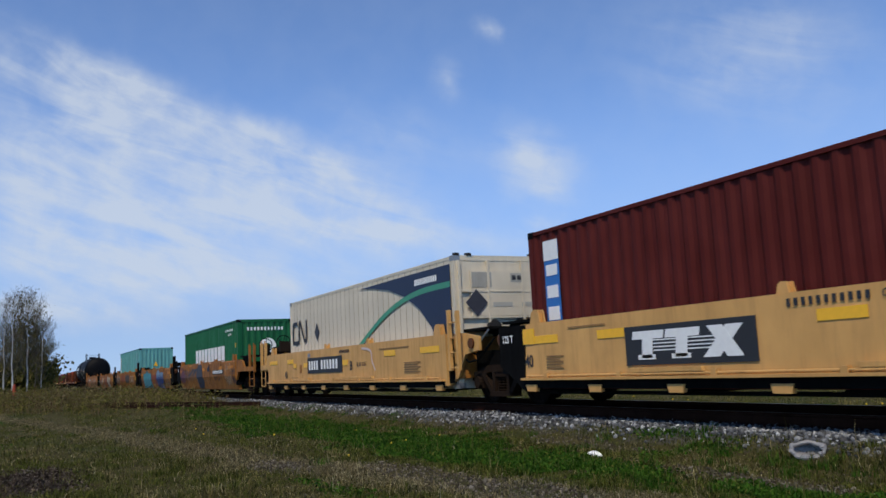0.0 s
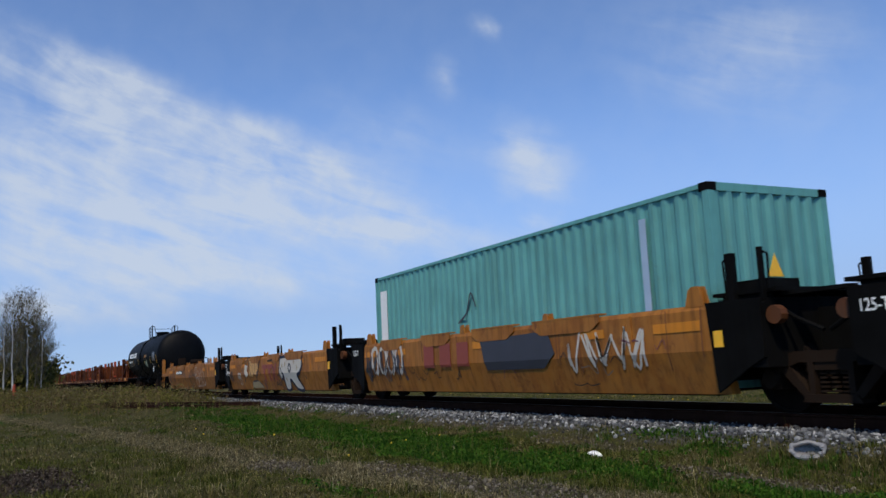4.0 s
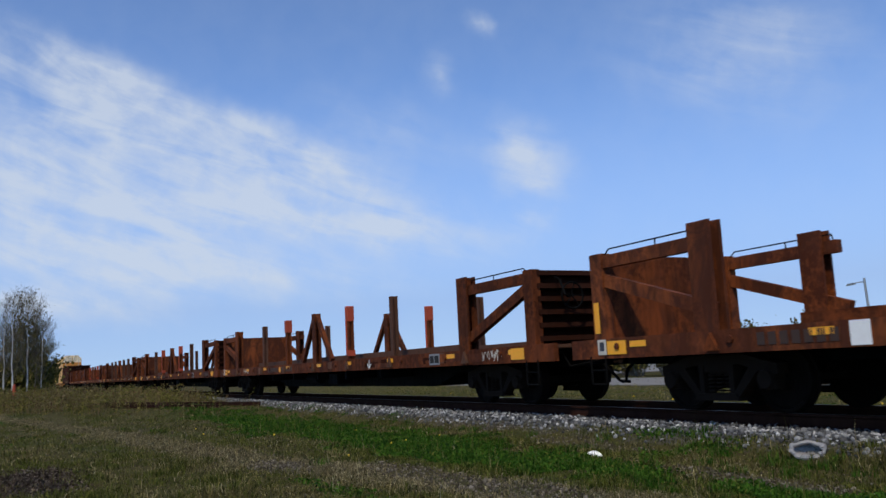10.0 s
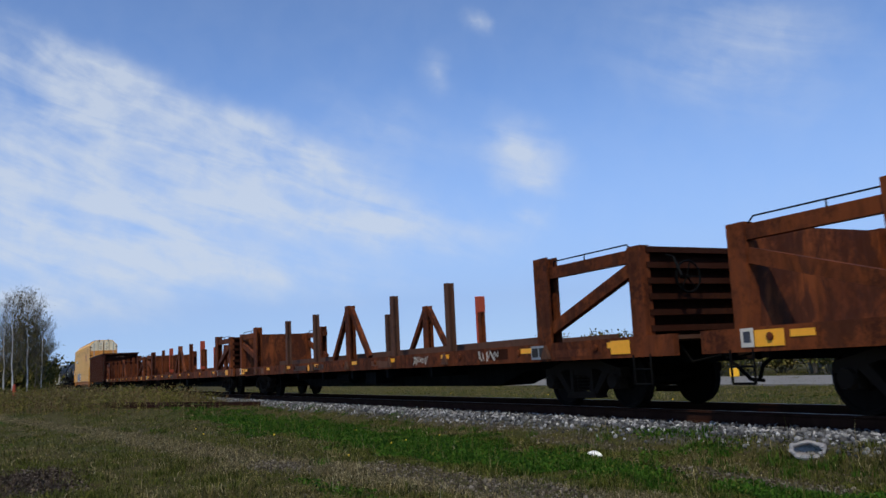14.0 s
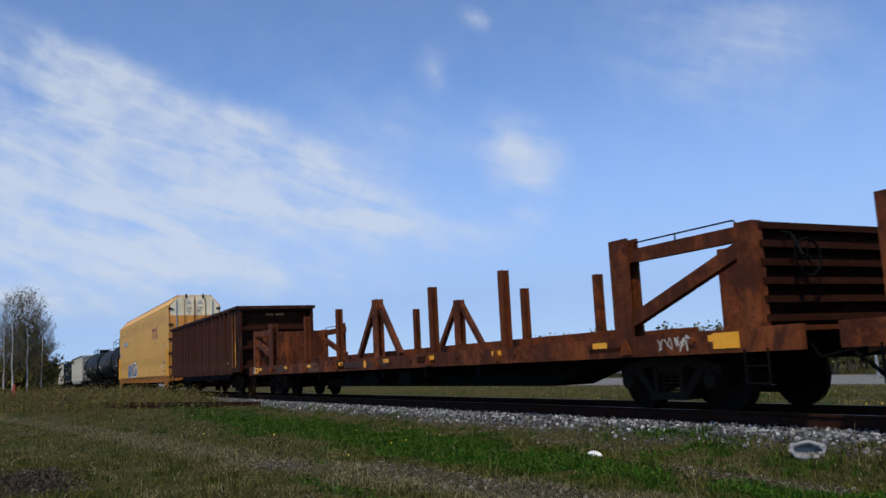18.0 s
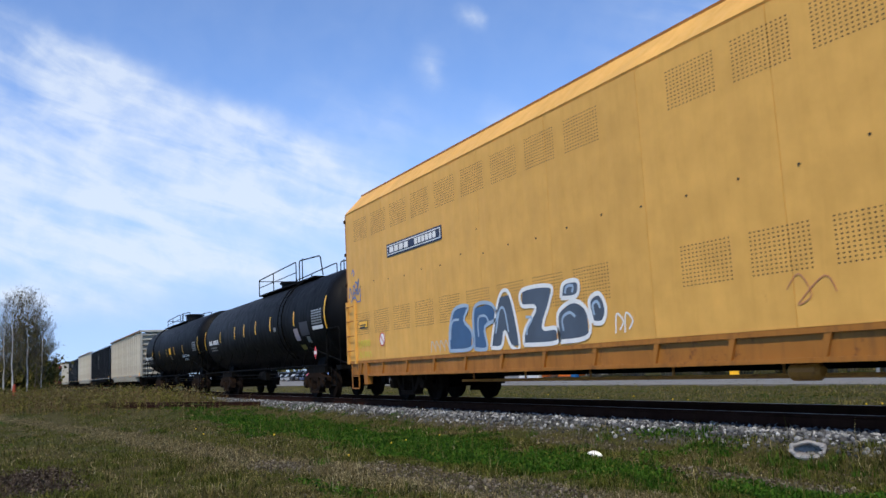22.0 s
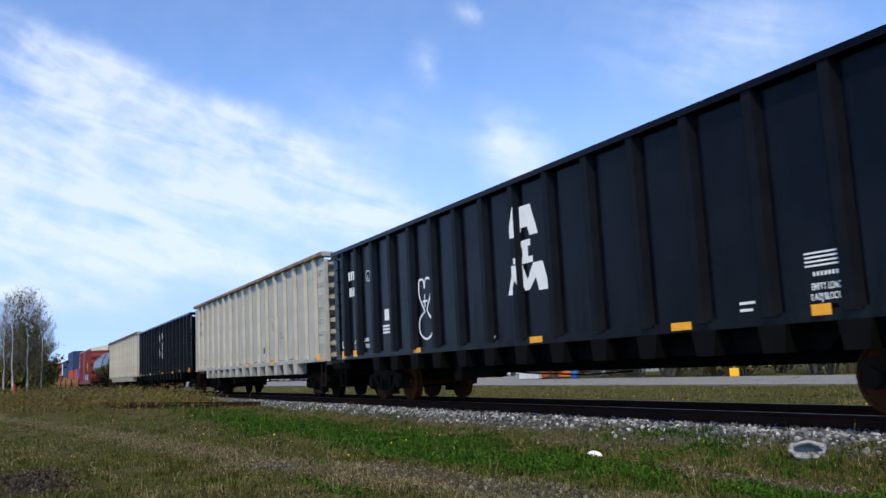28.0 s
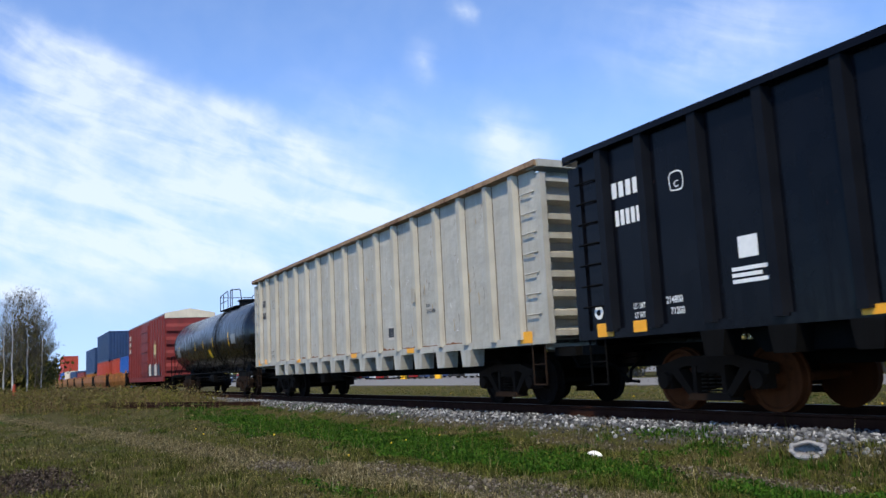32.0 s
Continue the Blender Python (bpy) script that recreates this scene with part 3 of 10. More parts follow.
def articulation(x, s, car, plate=True, posts=True):
    """The black end frame beside a shared bogie, at the end x of a well that faces s."""
    def bar(b, x0, x1, y0, y1, z0, z1):
        box(b, min(x + s * x0, x + s * x1), max(x + s * x0, x + s * x1), y0, y1, z0, z1)
        return b
    b = B()
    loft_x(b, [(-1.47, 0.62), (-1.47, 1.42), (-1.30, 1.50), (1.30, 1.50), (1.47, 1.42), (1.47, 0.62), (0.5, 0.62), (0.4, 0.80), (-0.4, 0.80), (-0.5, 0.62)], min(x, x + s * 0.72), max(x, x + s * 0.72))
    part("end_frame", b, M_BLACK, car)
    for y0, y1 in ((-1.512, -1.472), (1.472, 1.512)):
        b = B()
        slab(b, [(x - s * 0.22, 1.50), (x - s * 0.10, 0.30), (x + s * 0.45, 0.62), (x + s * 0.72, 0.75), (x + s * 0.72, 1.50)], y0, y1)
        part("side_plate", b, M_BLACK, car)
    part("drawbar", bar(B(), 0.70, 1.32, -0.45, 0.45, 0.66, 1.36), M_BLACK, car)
    for y in (-1.36, 1.36):
        b = B()
        lathe(b, [(y - 0.06, 0.12), (y + 0.06, 0.12)], "y", 12, (x + s * 0.84, 0, 1.27))
        part("lug", b, M_LUG, car)
    part("end_platform", bar(B(), -0.22, 0.86, -1.35, 1.35, 1.57, 1.62), M_BLACK, car)
    for y in (-1.25, -0.4, 0.4, 1.25):
        part("bearer", bar(B(), -0.1, 0.70, y - 0.03, y + 0.03, 1.49, 1.57), M_BLACK, car)
    if posts:
        part("step_bar", bar(B(), 0.72, 1.70, -1.12, -0.92, 1.52, 1.57), M_BLACK, car)
        for y in (-1.38, 1.38):
            part("guide_post", bar(B(), 0.12, 0.23, y - 0.05, y + 0.05, 1.45, 2.13), M_BLACK, car)
            part("guide_post", bar(B(), 0.65, 0.71, y - 0.03, y + 0.03, 0.9, 2.15), M_BLACK, car)
            b = B()
            pipe(b, [(x + s * 0.06, y, 1.5), (x + s * 0.04, y, 2.03), (x + s * 0.12, y, 2.07)], 0.014, 5)
            pipe(b, [(x + s * 0.78, y, 1.6), (x + s * 0.80, y, 2.05), (x + s * 0.70, y, 2.10)], 0.014, 5)
            part("grab_iron", b, M_BLACK, car)
        part("hose_box", bar(B(), 0.05, 0.60, -1.2, -0.6, 1.62, 1.76), M_BLACK, car)
    b = B()
    pipe(b, [(x + s * 0.7, -1.2, 1.40), (x + s * 0.95, -1.15, 1.22), (x + s * 1.3, -1.1, 1.05)], 0.03, 6)
    part("air_hose", b, M_BLACK, car)


def coupled_end(x, s, car, mat, wheel=True, posts=(1.62, 2.05)):
    """The raised end of a well set: shear plate over its own bogie, ladder posts, hand brake."""
    for y0, y1 in ((-1.46, -1.38), (1.38, 1.46)):
        b = B()
        slab(b, [(x, 0.62), (x + s * 0.35, 1.0), (x + s * posts[1], 1.0), (x + s * posts[1], 1.16), (x + s * (posts[0] * 0.62), 1.18), (x + s * (posts[0] * 0.52), 1.42), (x + s * 0.6, 1.49), (x, 1.49)], y0, y1)
        part("end_side_plate", b, mat, car)
    b = B()
    box(b, min(x, x + s * posts[1]), max(x, x + s * posts[1]), -1.38, 1.38, 1.02, 1.10)
    box(b, min(x, x + s * (posts[1] + 0.2)), max(x, x + s * (posts[1] + 0.2)), -0.30, 0.30, 0.66, 1.02)
    part("shear_plate", b, M_BLACK, car)
    b = B()
    box(b, min(x + s * 0.1, x + s * 1.5), max(x + s * 0.1, x + s * 1.5), -1.3, 1.3, 1.58, 1.64)
    for y in (-1.2, -0.4, 0.4, 1.2):
        box(b, min(x + s * 0.2, x + s * 1.45), max(x + s * 0.2, x + s * 1.45), y - 0.03, y + 0.03, 1.1, 1.58)
    part("end_platform", b, M_BLACK, car)
    for xx in posts:
        for y in (-1.40, 1.40):
            b = B()
            box(b, x + s * xx - 0.045, x + s * xx + 0.045, y - 0.045, y + 0.045, 0.95, 2.0)
            pipe(b, [(x + s * xx - 0.10, y, 1.3), (x + s * xx - 0.10, y, 2.05), (x + s * xx, y, 2.06)], 0.016, 5)
            part("ladder_post", b, mat, car)
    step(car, x + s * (posts[0] + posts[1]) / 2, -1.42, mat, 0.40, 0.98, abs(posts[1] - posts[0]))
    if wheel:
        b = B()
        box(b, x + s * 1.15 - 0.12, x + s * 1.15 + 0.12, -0.75, -0.35, 1.62, 2.05)
        lathe(b, [(-0.40, 0.13), (-0.37, 0.15), (0.37, 0.15), (0.40, 0.13)], "y", 14, (x + s * 0.8, 0.3, 1.80))
        part("brake_gear", b, M_TRUCK, car)
        brake_wheel(car, x + s * 1.32, -0.55, 2.02, M_BLACK, 0.27)
    coupler(car, x + s * (posts[1] + 0.1), s)
    bogie(car, x + s * 1.05)


def open_end(x, s, car, mat):
    """The painted end of a newer well: tapering side plates, ladder posts, gangway, brake pipes."""
    for q in (-1, 1):
        b = B()
        slab(b, [(x - s * 0.1, 0.42), (x + s * 0.18, 0.55), (x + s * 0.55, 1.05), (x + s * 1.15, 1.12), (x + s * 1.15, 1.40), (x + s * 0.5, 1.50), (x - s * 0.1, 1.50)], q * 1.30 - 0.03, q * 1.30 + 0.03)
        part("end_side_plate", b, mat, car)
        for xx, z0, z1 in ((0.12, 0.72, 2.02), (0.50, 0.72, 1.98)):
            b = B()
            box(b, x + s * xx - 0.04, x + s * xx + 0.04, q * 1.46 - 0.04, q * 1.46 + 0.04, z0, z1)
            part("ladder_post", b, mat, car)
        for z in (0.78, 1.10, 1.42, 1.74):
            b = B()
            rod(b, (x + s * 0.12, q * 1.47, z), (x + s * 0.50, q * 1.47, z), 0.016, 6)
            part("rung", b, mat, car)
        b = B()
        lathe(b, [(q * 1.33 - 0.05, 0.11), (q * 1.33 + 0.05, 0.11)], "y", 12, (x + s * 0.86, 0, 1.27))
        part("lug", b, M_LUG, car)
    b = B()
    box(b, min(x - s * 0.1, x + s * 0.35), max(x - s * 0.1, x + s * 0.35), -1.26, 1.26, 0.55, 1.42)
    part("end_bulkhead", b, M_RACK_BEAM, car)
    b = B()
    box(b, min(x, x + s * 1.25), max(x, x + s * 1.25), -1.15, 1.15, 1.54, 1.59)
    part("end_platform", b, M_BLACK, car)
    b = B()
    slab(b, [(x + s * 0.05, 0.46), (x + s * 0.60, 0.60), (x + s * 1.32, 0.70), (x + s * 1.32, 1.10), (x + s * 0.3, 1.12)], -0.95, 0.95)
    part("drawbar", b, M_BLACK, car)
    for y, z in ((-1.22, 1.36), (-1.10, 1.18), (-1.26, 1.02)):
        b = B()
        pipe(b, [(x + s * 0.3, y, z), (x + s * 0.62, y - 0.03, z - 0.14), (x + s * 0.95, y, z - 0.10), (x + s * 1.30, y + 0.05, z + 0.16)], 0.022, 6)
        part("air_hose", b, M_STEEL if z > 1.3 else M_BLACK, car)


def scrawl(u, x0, x1, z0, z1, n, seed, w, mat, label=""):
    """A sprayed tag: n looping characters in a row."""
    rnd = random.Random(seed)
    p = (x1 - x0) / n
    for i in range(n):
        cx, up = x0 + (i + 0.5) * p, rnd.random() < 0.5
        pts, x = [], cx - p * 0.45
        for j in range(rnd.randint(4, 7)):
            z = z1 - (z1 - z0) * rnd.uniform(0.0, 0.3) if up else z0 + (z1 - z0) * rnd.uniform(0.0, 0.35)
            pts.append((x, z))
            up = not up
            x = cx + p * rnd.uniform(-0.5, 0.65)
        stroke(pts, w, YN - 0.0032 - 0.0003 * (i % 5), mat, u, "graffiti", label)


# ---------------------------------------------------------------- the train, from its front to its rear
YN = -1.512     # the near sides' face


def drape(ob):
    """Folds a marking over the lower slope of a well's side."""
    b = B()
    b.from_mesh(ob.data)
    b.transform(ob.matrix_basis)
    ob.matrix_basis = Matrix()
    bmesh.ops.bisect_plane(b, geom=b.verts[:] + b.edges[:] + b.faces[:], plane_co=(0, 0, 0.86), plane_no=(0, 0, 1))
    for v in b.verts:
        if v.co.z < 0.86:
            v.co.y += (0.86 - v.co.z) * 0.28
    b.to_mesh(ob.data)
    b.free()


def build_wells():
    # newer three-unit set, two wells of it in view
    c = well_unit(13.7, M_TTX, "clean yellow well car carrying a maroon container", old=False)
    placed(c, 223.15)
    articulation(-6.85, -1, c, posts=False)
    bogie(c, -8.3, ME_WHEEL_BIG)
    articulation(6.85, 1, c, posts=False)
    bogie(c, 8.3, ME_WHEEL_BIG)
    patch(-6.72, -6.35, 1.14, 1.42, YN, M_YELLOW, c, "reflector")
    sign("40", 0.30, -6.68, YN - 0.004, 0.74, M_INK, c, 0.85, 0.006)
    bars(-6.0, 0.70, 0.5, 0.022, 9, YN, M_STENCIL, c, 0.3, rows=5, dz=-0.05)
    bars(-5.3, 1.36, 1.0, 0.02, 22, YN, M_STENCIL, c, 0.35)
    panel = patch(-3.83, -1.25, 0.70, 1.28, YN, M_INK, c, "logo_panel", "black panel with white block marks")
    for x0, x1 in ((-3.66, -2.98), (-2.94, -2.26)):
        xm = (x0 + x1) / 2
        patch(x0, x1, 1.08, 1.20, YN - 0.008, M_WHITE, panel, "logo_bar", lean=0.03)
        patch(xm - 0.14, xm + 0.09, 0.80, 1.08, YN - 0.008, M_WHITE, panel, "logo_bar", lean=0.03)
        patch(xm - 0.22, xm + 0.16, 0.78, 0.85, YN - 0.008, M_WHITE, panel, "logo_bar")
    patch(-2.20, -1.90, 0.78, 1.20, YN - 0.008, M_WHITE, panel, "logo_bar", lean=0.44)
    patch(-1.76, -1.48, 0.78, 1.20, YN - 0.010, M_WHITE, panel, "logo_bar", lean=-0.34)
    for k in range(4):
        patch(-3.2, -1.9, 0.90 + k * 0.05, 0.918 + k * 0.05, YN - 0.007, M_WHITE, panel, "logo_bar")
    bars(-0.75, 1.345, 1.18, 0.095, 11, YN, M_INK, c, 0.52)
    sign("C", 0.13, 0.52, YN - 0.004, 1.345, M_INK, c, 0.9, 0.003)
    sign("125 T", 0.19, -7.46, -1.516, 1.20, M_WHITE, c, 0.85, 0.004)
    b = container(M_MAROON, "maroon ribbed steel shipping container standing in a well car")
    MOVERS.append((b, 216.35, 0.33))
    patch(0.50, 0.95, 0.30, 2.66, -1.224, M_BLUE, b, "logo_strip", "blue and white upright logo strip")
    for z, hh in ((2.40, 0.26), (2.02, 0.2), (1.62, 0.22), (1.22, 0.24)):
        patch(0.56, 0.90, z, z + hh, -1.232, M_WHITE, b, "logo_mark")
    patch(0.50, 0.95, 2.30, 2.66, -1.230, M_WHITE, b, "logo_mark")

    c = well_unit(14.2, M_TTX, "clean yellow well car carrying a cream container", old=False)
    placed(c, 206.2)
    open_end(7.1, 1, c, M_TTX)
    coupled_end(-7.0, -1, c, M_TTX, posts=(0.78, 1.32))
    p = patch(-2.46, 0.66, 0.80, 1.27, YN, M_INK, c, "number_panel", "black number panel")
    bars(-2.30, 0.90, 0.95, 0.27, 4, YN - 0.008, M_WHITE, p, 0.42)
    bars(-1.15, 0.91, 1.55, 0.27, 6, YN - 0.008, M_WHITE, p, 0.42)
    for x, w in ((-2.85, 0.36), (0.69, 0.42), (-3.95, 0.3)):
        patch(x, x + w, 0.98, 1.13, YN, M_YELLOW, c, "reflector")
    sign("B", 0.36, 1.27, YN - 0.004, 0.84, M_INK, c, 0.9, 0.008)
    sign("LD LMT 124,500", 0.14, 1.80, YN - 0.004, 0.94, M_INK, c, 0.72, 0.002)
    sign("40", 0.34, -4.95, YN - 0.004, 0.66, M_INK, c, 0.8, 0.006)
    bars(0.46, 1.34, 0.80, 0.075, 9, YN, M_INK, c, 0.5)
    patch(-2.42, -2.2, 1.30, 1.42, YN, M_STEEL, c, "data_plate")
    patch(-3.3, -3.1, 0.82, 1.08, YN, M_RACK_BEAM, c, "data_plate")
    bars(-4.2, 0.66, 0.7, 0.025, 12, YN, M_STENCIL, c, 0.3, rows=2, dz=0.05)
    bars(3.4, 1.32, 1.8, 0.022, 22, YN, M_STENCIL, c, 0.35, rows=1)
    bars(4.9, 0.72, 0.9, 0.025, 14, YN, M_STENCIL, c, 0.3, rows=5, dz=-0.055)
    stroke([(2.2, 1.40), (2.8, 1.32), (2.9, 1.05), (3.1, 0.8)], 0.06, YN - 0.003, plain("faded_pink_spray", (0.58, 0.46, 0.44)), c, "graffiti")
    b = container(M_CREAM, "cream insulated shipping container with a navy and green swoosh", W=2.58, ribbed=False)
    MOVERS.append((b, 201.25, 0.33))
    y = -1.302
    navy = [(12.02, 0.75), (12.02, 2.72), (11.0, 2.72), (9.0, 2.72), (6.6, 2.70), (7.6, 2.62), (8.6, 2.48), (9.6, 2.22), (10.4, 1.85), (11.0, 1.4), (11.5, 0.75)]
    blob(navy, y, M_NAVY, b, "swoosh", "navy swoosh field")
    stroke([(5.6, 0.75), (6.8, 1.28), (8.2, 1.82), (9.4, 2.12), (10.6, 2.26), (12.02, 2.28)], 0.13, y - 0.006, M_LEAFGREEN, b, "stripe", "green curved stripe")
    for k in (-1, 1):
        stroke([(0.86, 2.12), (0.45, 2.12), (0.36, 2.0), (0.36, 1.60), (0.45, 1.50), (0.92, 1.50), (1.00, 1.60), (1.04, 2.08), (1.12, 2.16), (1.22, 2.12)], 0.13, y - 0.003, M_INK, b, "logo_mark") if k < 0 else \
            stroke([(1.18, 2.14), (1.56, 1.56), (1.70, 1.54), (1.78, 1.62), (1.80, 2.2)], 0.13, y - 0.003, M_INK, b, "logo_mark")
    blob([(2.64, 1.74), (2.88, 1.46), (3.12, 1.74), (2.88, 2.03)], y - 0.002, M_GREYSPRAY, b, "placard")
    bars(10.2, 2.42, 1.2, 0.14, 11, y - 0.008, M_WHITE, b, 0.3)
    # machinery end
    e = B()
    box(e, 12.19, 12.22, -0.9, 0.9, 1.55, 2.55)
    part("machinery_cover", e, M_CREAM, b)
    for yy in (-1.18, -0.45, 0.45, 1.18):
        e = B()
        box(e, 12.19, 12.235, yy - 0.03, yy + 0.03, 0.15, 2.78)
        part("end_post", e, M_CREAM, b)
    for zz in (1.52, 2.10):
        e = B()
        box(e, 12.19, 12.232, -1.14, 1.14, zz - 0.02, zz + 0.02)
        part("end_trim", e, M_CREAM, b)
    for yy, zz, w, hh in ((0.30, 2.40, 0.34, 0.20), (-0.1, 1.80, 0.5, 0.10), (0.55, 1.80, 0.3, 0.10), (-0.62, 2.35, 0.5, 0.34)):
        e = B()
        box(e, 12.218, 12.226, yy - w / 2, yy + w / 2, zz - hh / 2, zz + hh / 2)
        part("data_plate", e, M_GONDG, b)
    for yy in (0.22, 0.36):
        e = B()
        box(e, 12.226, 12.232, yy - 0.055, yy + 0.045, 2.35, 2.45)
        part("logo_mark", e, M_INK, b)
    for yy in (-1.2, -0.9, 0.75, 1.0):
        e = B()
        box(e, 12.1, 12.2, yy - 0.06, yy + 0.06, 2.89, 2.95)
        part("lifting_lug", e, M_DARK, b)
    e = B()
    lathe(e, [(0, 0.19), (0.03, 0.19), (0.05, 0.16)], "x", 18, (12.19, -0.35, 1.28))
    part("fan_guard", e, M_DARK, b)
    for yy, zz, w, hh in ((0.55, 1.30, 0.62, 0.36), (1.0, 1.05, 0.24, 0.24), (-0.95, 1.0, 0.3, 0.26)):
        e = B()
        box(e, 12.18, 12.205, yy - w / 2, yy + w / 2, zz - hh / 2, zz + hh / 2)
        part("machinery_opening", e, M_DARK, b)
    e = B()
    for v in ((0, -1.06, 1.84), (0, -0.78, 2.14), (0, -0.50, 1.84), (0, -0.78, 1.54)):
        e.verts.new((12.242, v[1], v[2]))
    e.faces.new(e.verts[:])
    part("placard", e, M_GREYSPRAY, b)

    # older five-unit set
    labels = ["weathered yellow well car carrying a green container", "empty yellow well car covered in turquoise and blue graffiti",
              "weathered yellow well car carrying a teal container", "empty yellow well car with a bone-coloured graffiti letter", "empty rusty yellow end well car with white and black graffiti"]
    ends = [(181.0, 194.0), (165.4, 178.2), (149.8, 162.7), (134.3, 147.2), (118.9, 131.7)]
    units = []
    for (a, e), lab in zip(ends, labels):
        c = well_unit(e - a, M_TTX_OLD, lab)
        placed(c, (a + e) / 2)
        units.append((c, (e - a) / 2))
    for i, (c, h) in enumerate(units):
        if i == 0:
            coupled_end(h, 1, c, M_TTX_OLD, posts=(2.06, 2.75))
        else:
            articulation(h, 1, c, posts=True)
        if i == 4:
            coupled_end(-h, -1, c, M_TTX_OLD, posts=(2.22, 2.81))
        else:
            articulation(-h, -1, c, posts=False)
            bogie(c, -h - 1.38, ME_WHEEL_BIG)
            sign("125-T", 0.20, -h - 0.60, -1.515, 1.21, M_WHITE, c, 0.80, 0.003)
        if i:
            patch(h - 0.10, h + 0.06, 0.90, 1.12, -1.518, M_YELLOW, c, "placard")
        drape(sign("40", 0.60, -h + 0.28, YN - 0.004, 0.62, M_INK, c, 0.72, 0.010))
    g, h = units[0]
    p = patch(2.1, 4.3, 0.94, 1.14, YN, M_INK, g, "number_panel", "black number panel")
    bars(2.2, 0.98, 2.0, 0.13, 11, YN - 0.008, M_WHITE, p, 0.48)
    blob([(-1.5, 0.30), (-1.75, 0.95), (-1.6, 1.42), (-0.4, 1.46), (-0.2, 1.0), (-0.05, 0.62), (-0.45, 0.30)], YN - 0.002, M_GREYSPRAY, g)
    stroke([(-3.8, 0.9), (-3.0, 1.1), (-2.2, 1.35), (-1.0, 1.42)], 0.12, YN - 0.004, M_GREYSPRAY, g)
    blob([(1.12 + 0.26 * math.cos(a * 0.5236), 1.26 + 0.18 * math.sin(a * 0.5236)) for a in range(12)], YN - 0.003, M_DARKBLUE, g)
    for x in (-6.1, -5.55, -5.0):
        stroke([(x, 0.75), (x - 0.2, 1.1), (x + 0.1, 1.4), (x + 0.35, 1.1), (x + 0.1, 0.85)], 0.07, YN - 0.003, M_PLUM, g, closed=True)
    blob([(-5.9, 0.60), (-5.0, 0.60), (-4.8, 1.0), (-5.3, 1.3), (-5.9, 1.05)], YN - 0.001, M_PLUM, g)
    stroke([(2.3, 0.75), (2.6, 0.85), (2.5, 0.68), (3.0, 0.84), (3.2, 0.66), (3.5, 0.80)], 0.05, YN - 0.003, M_INK, g)
    scrawl(g, 4.55, 5.75, 0.98, 1.44, 4, 5, 0.018, M_CHALK, "thin pale sprayed outline letters")
    scrawl(g, 4.45, 5.85, 0.42, 0.92, 6, 6, 0.018, M_CHALK, "thin pale sprayed outline letters")
    scrawl(g, 5.72, 6.40, 0.85, 1.22, 4, 7, 0.026, M_DARKBLUE, "dark blue sprayed tag")
    scrawl(g, 5.85, 6.45, 0.45, 0.85, 3, 9, 0.024, M_DARKBLUE, "dark blue sprayed tag")
    scrawl(g, -4.9, -2.0, 0.60, 1.38, 7, 12, 0.05, M_FADEGREY, "faded grey sprayed letters")
    blob([(-2.9, 0.86), (-2.2, 1.22), (-1.5, 1.36), (-1.5, 1.26), (-2.1, 1.08)], YN - 0.0015, M_CLOUDGREY, g)
    blob([(-1.35, 0.32), (-1.45, 0.86), (-0.4, 0.86), (-0.15, 0.62), (-0.5, 0.32)], YN - 0.0035, M_DARKBLUE, g, label="blue-black sprayed figure with a smoky wing")
    sign("B", 0.22, 1.62, YN - 0.004, 0.96, M_INK, g, 0.8, 0.006)
    b = container(M_GREEN, "green ribbed high-cube shipping container with white block lettering")
    MOVERS.append((b, 181.12, 0.33))
    for i in range(9):
        x = 3.10 + i * 0.75
        patch(x, x + 0.62, 1.05, 1.88, -1.226, M_WHITE, b, "logo_block")
    bars(9.95, 2.46, 1.5, 0.10, 11, -1.224, M_WHITE, b, 0.62)
    bars(10.5, 2.28, 0.6, 0.10, 4, -1.224, M_WHITE, b, 0.62)
    patch(11.78, 11.88, 1.72, 1.92, -1.224, M_YELLOW, b, "placard")
    e = B()
    lathe(e, [(0, 0.36), (0.012, 0.36)], "x", 22, (12.19, 0.1, 1.72))
    part("emblem", e, M_WHITE, b)
    e = B()
    lathe(e, [(0, 0.14), (0.012, 0.14)], "x", 6, (12.20, 0.1, 1.72))
    part("emblem_leaf", e, M_GREEN, b)
    e = B()
    for i in range(11):
        box(e, 12.19, 12.196, -0.8 + i * 0.15, -0.72 + i * 0.15, 2.42, 2.56)
    part("lettering", e, M_WHITE, b)

    u, h = units[1]
    blob([(-5.13, 0.30), (-4.85, 0.70), (-4.95, 1.29), (-4.61, 1.44), (-1.59, 1.44), (-1.40, 0.98), (-1.09, 0.30), (-3.26, 0.30)], YN - 0.002, M_TEALSPRAY, u, label="turquoise sprayed letters with dark outlines")
    for k, x in enumerate((-4.6, -3.85, -3.1, -2.45, -1.75)):
        stroke([(x + 0.25, 1.38), (x - 0.12, 1.28), (x - 0.05, 0.95), (x + 0.22, 0.75), (x + 0.12, 0.42), (x - 0.25, 0.36)], 0.055, YN - 0.008, M_DARKTEAL, u)
        stroke([(x + 0.38, 1.36), (x + 0.34, 0.9), (x + 0.48, 0.36)], 0.05, YN - 0.010, M_DARKTEAL, u)
        stroke([(x - 0.18, 1.1), (x - 0.1, 0.85), (x - 0.2, 0.6)], 0.07, YN - 0.012, M_PALETEAL, u)
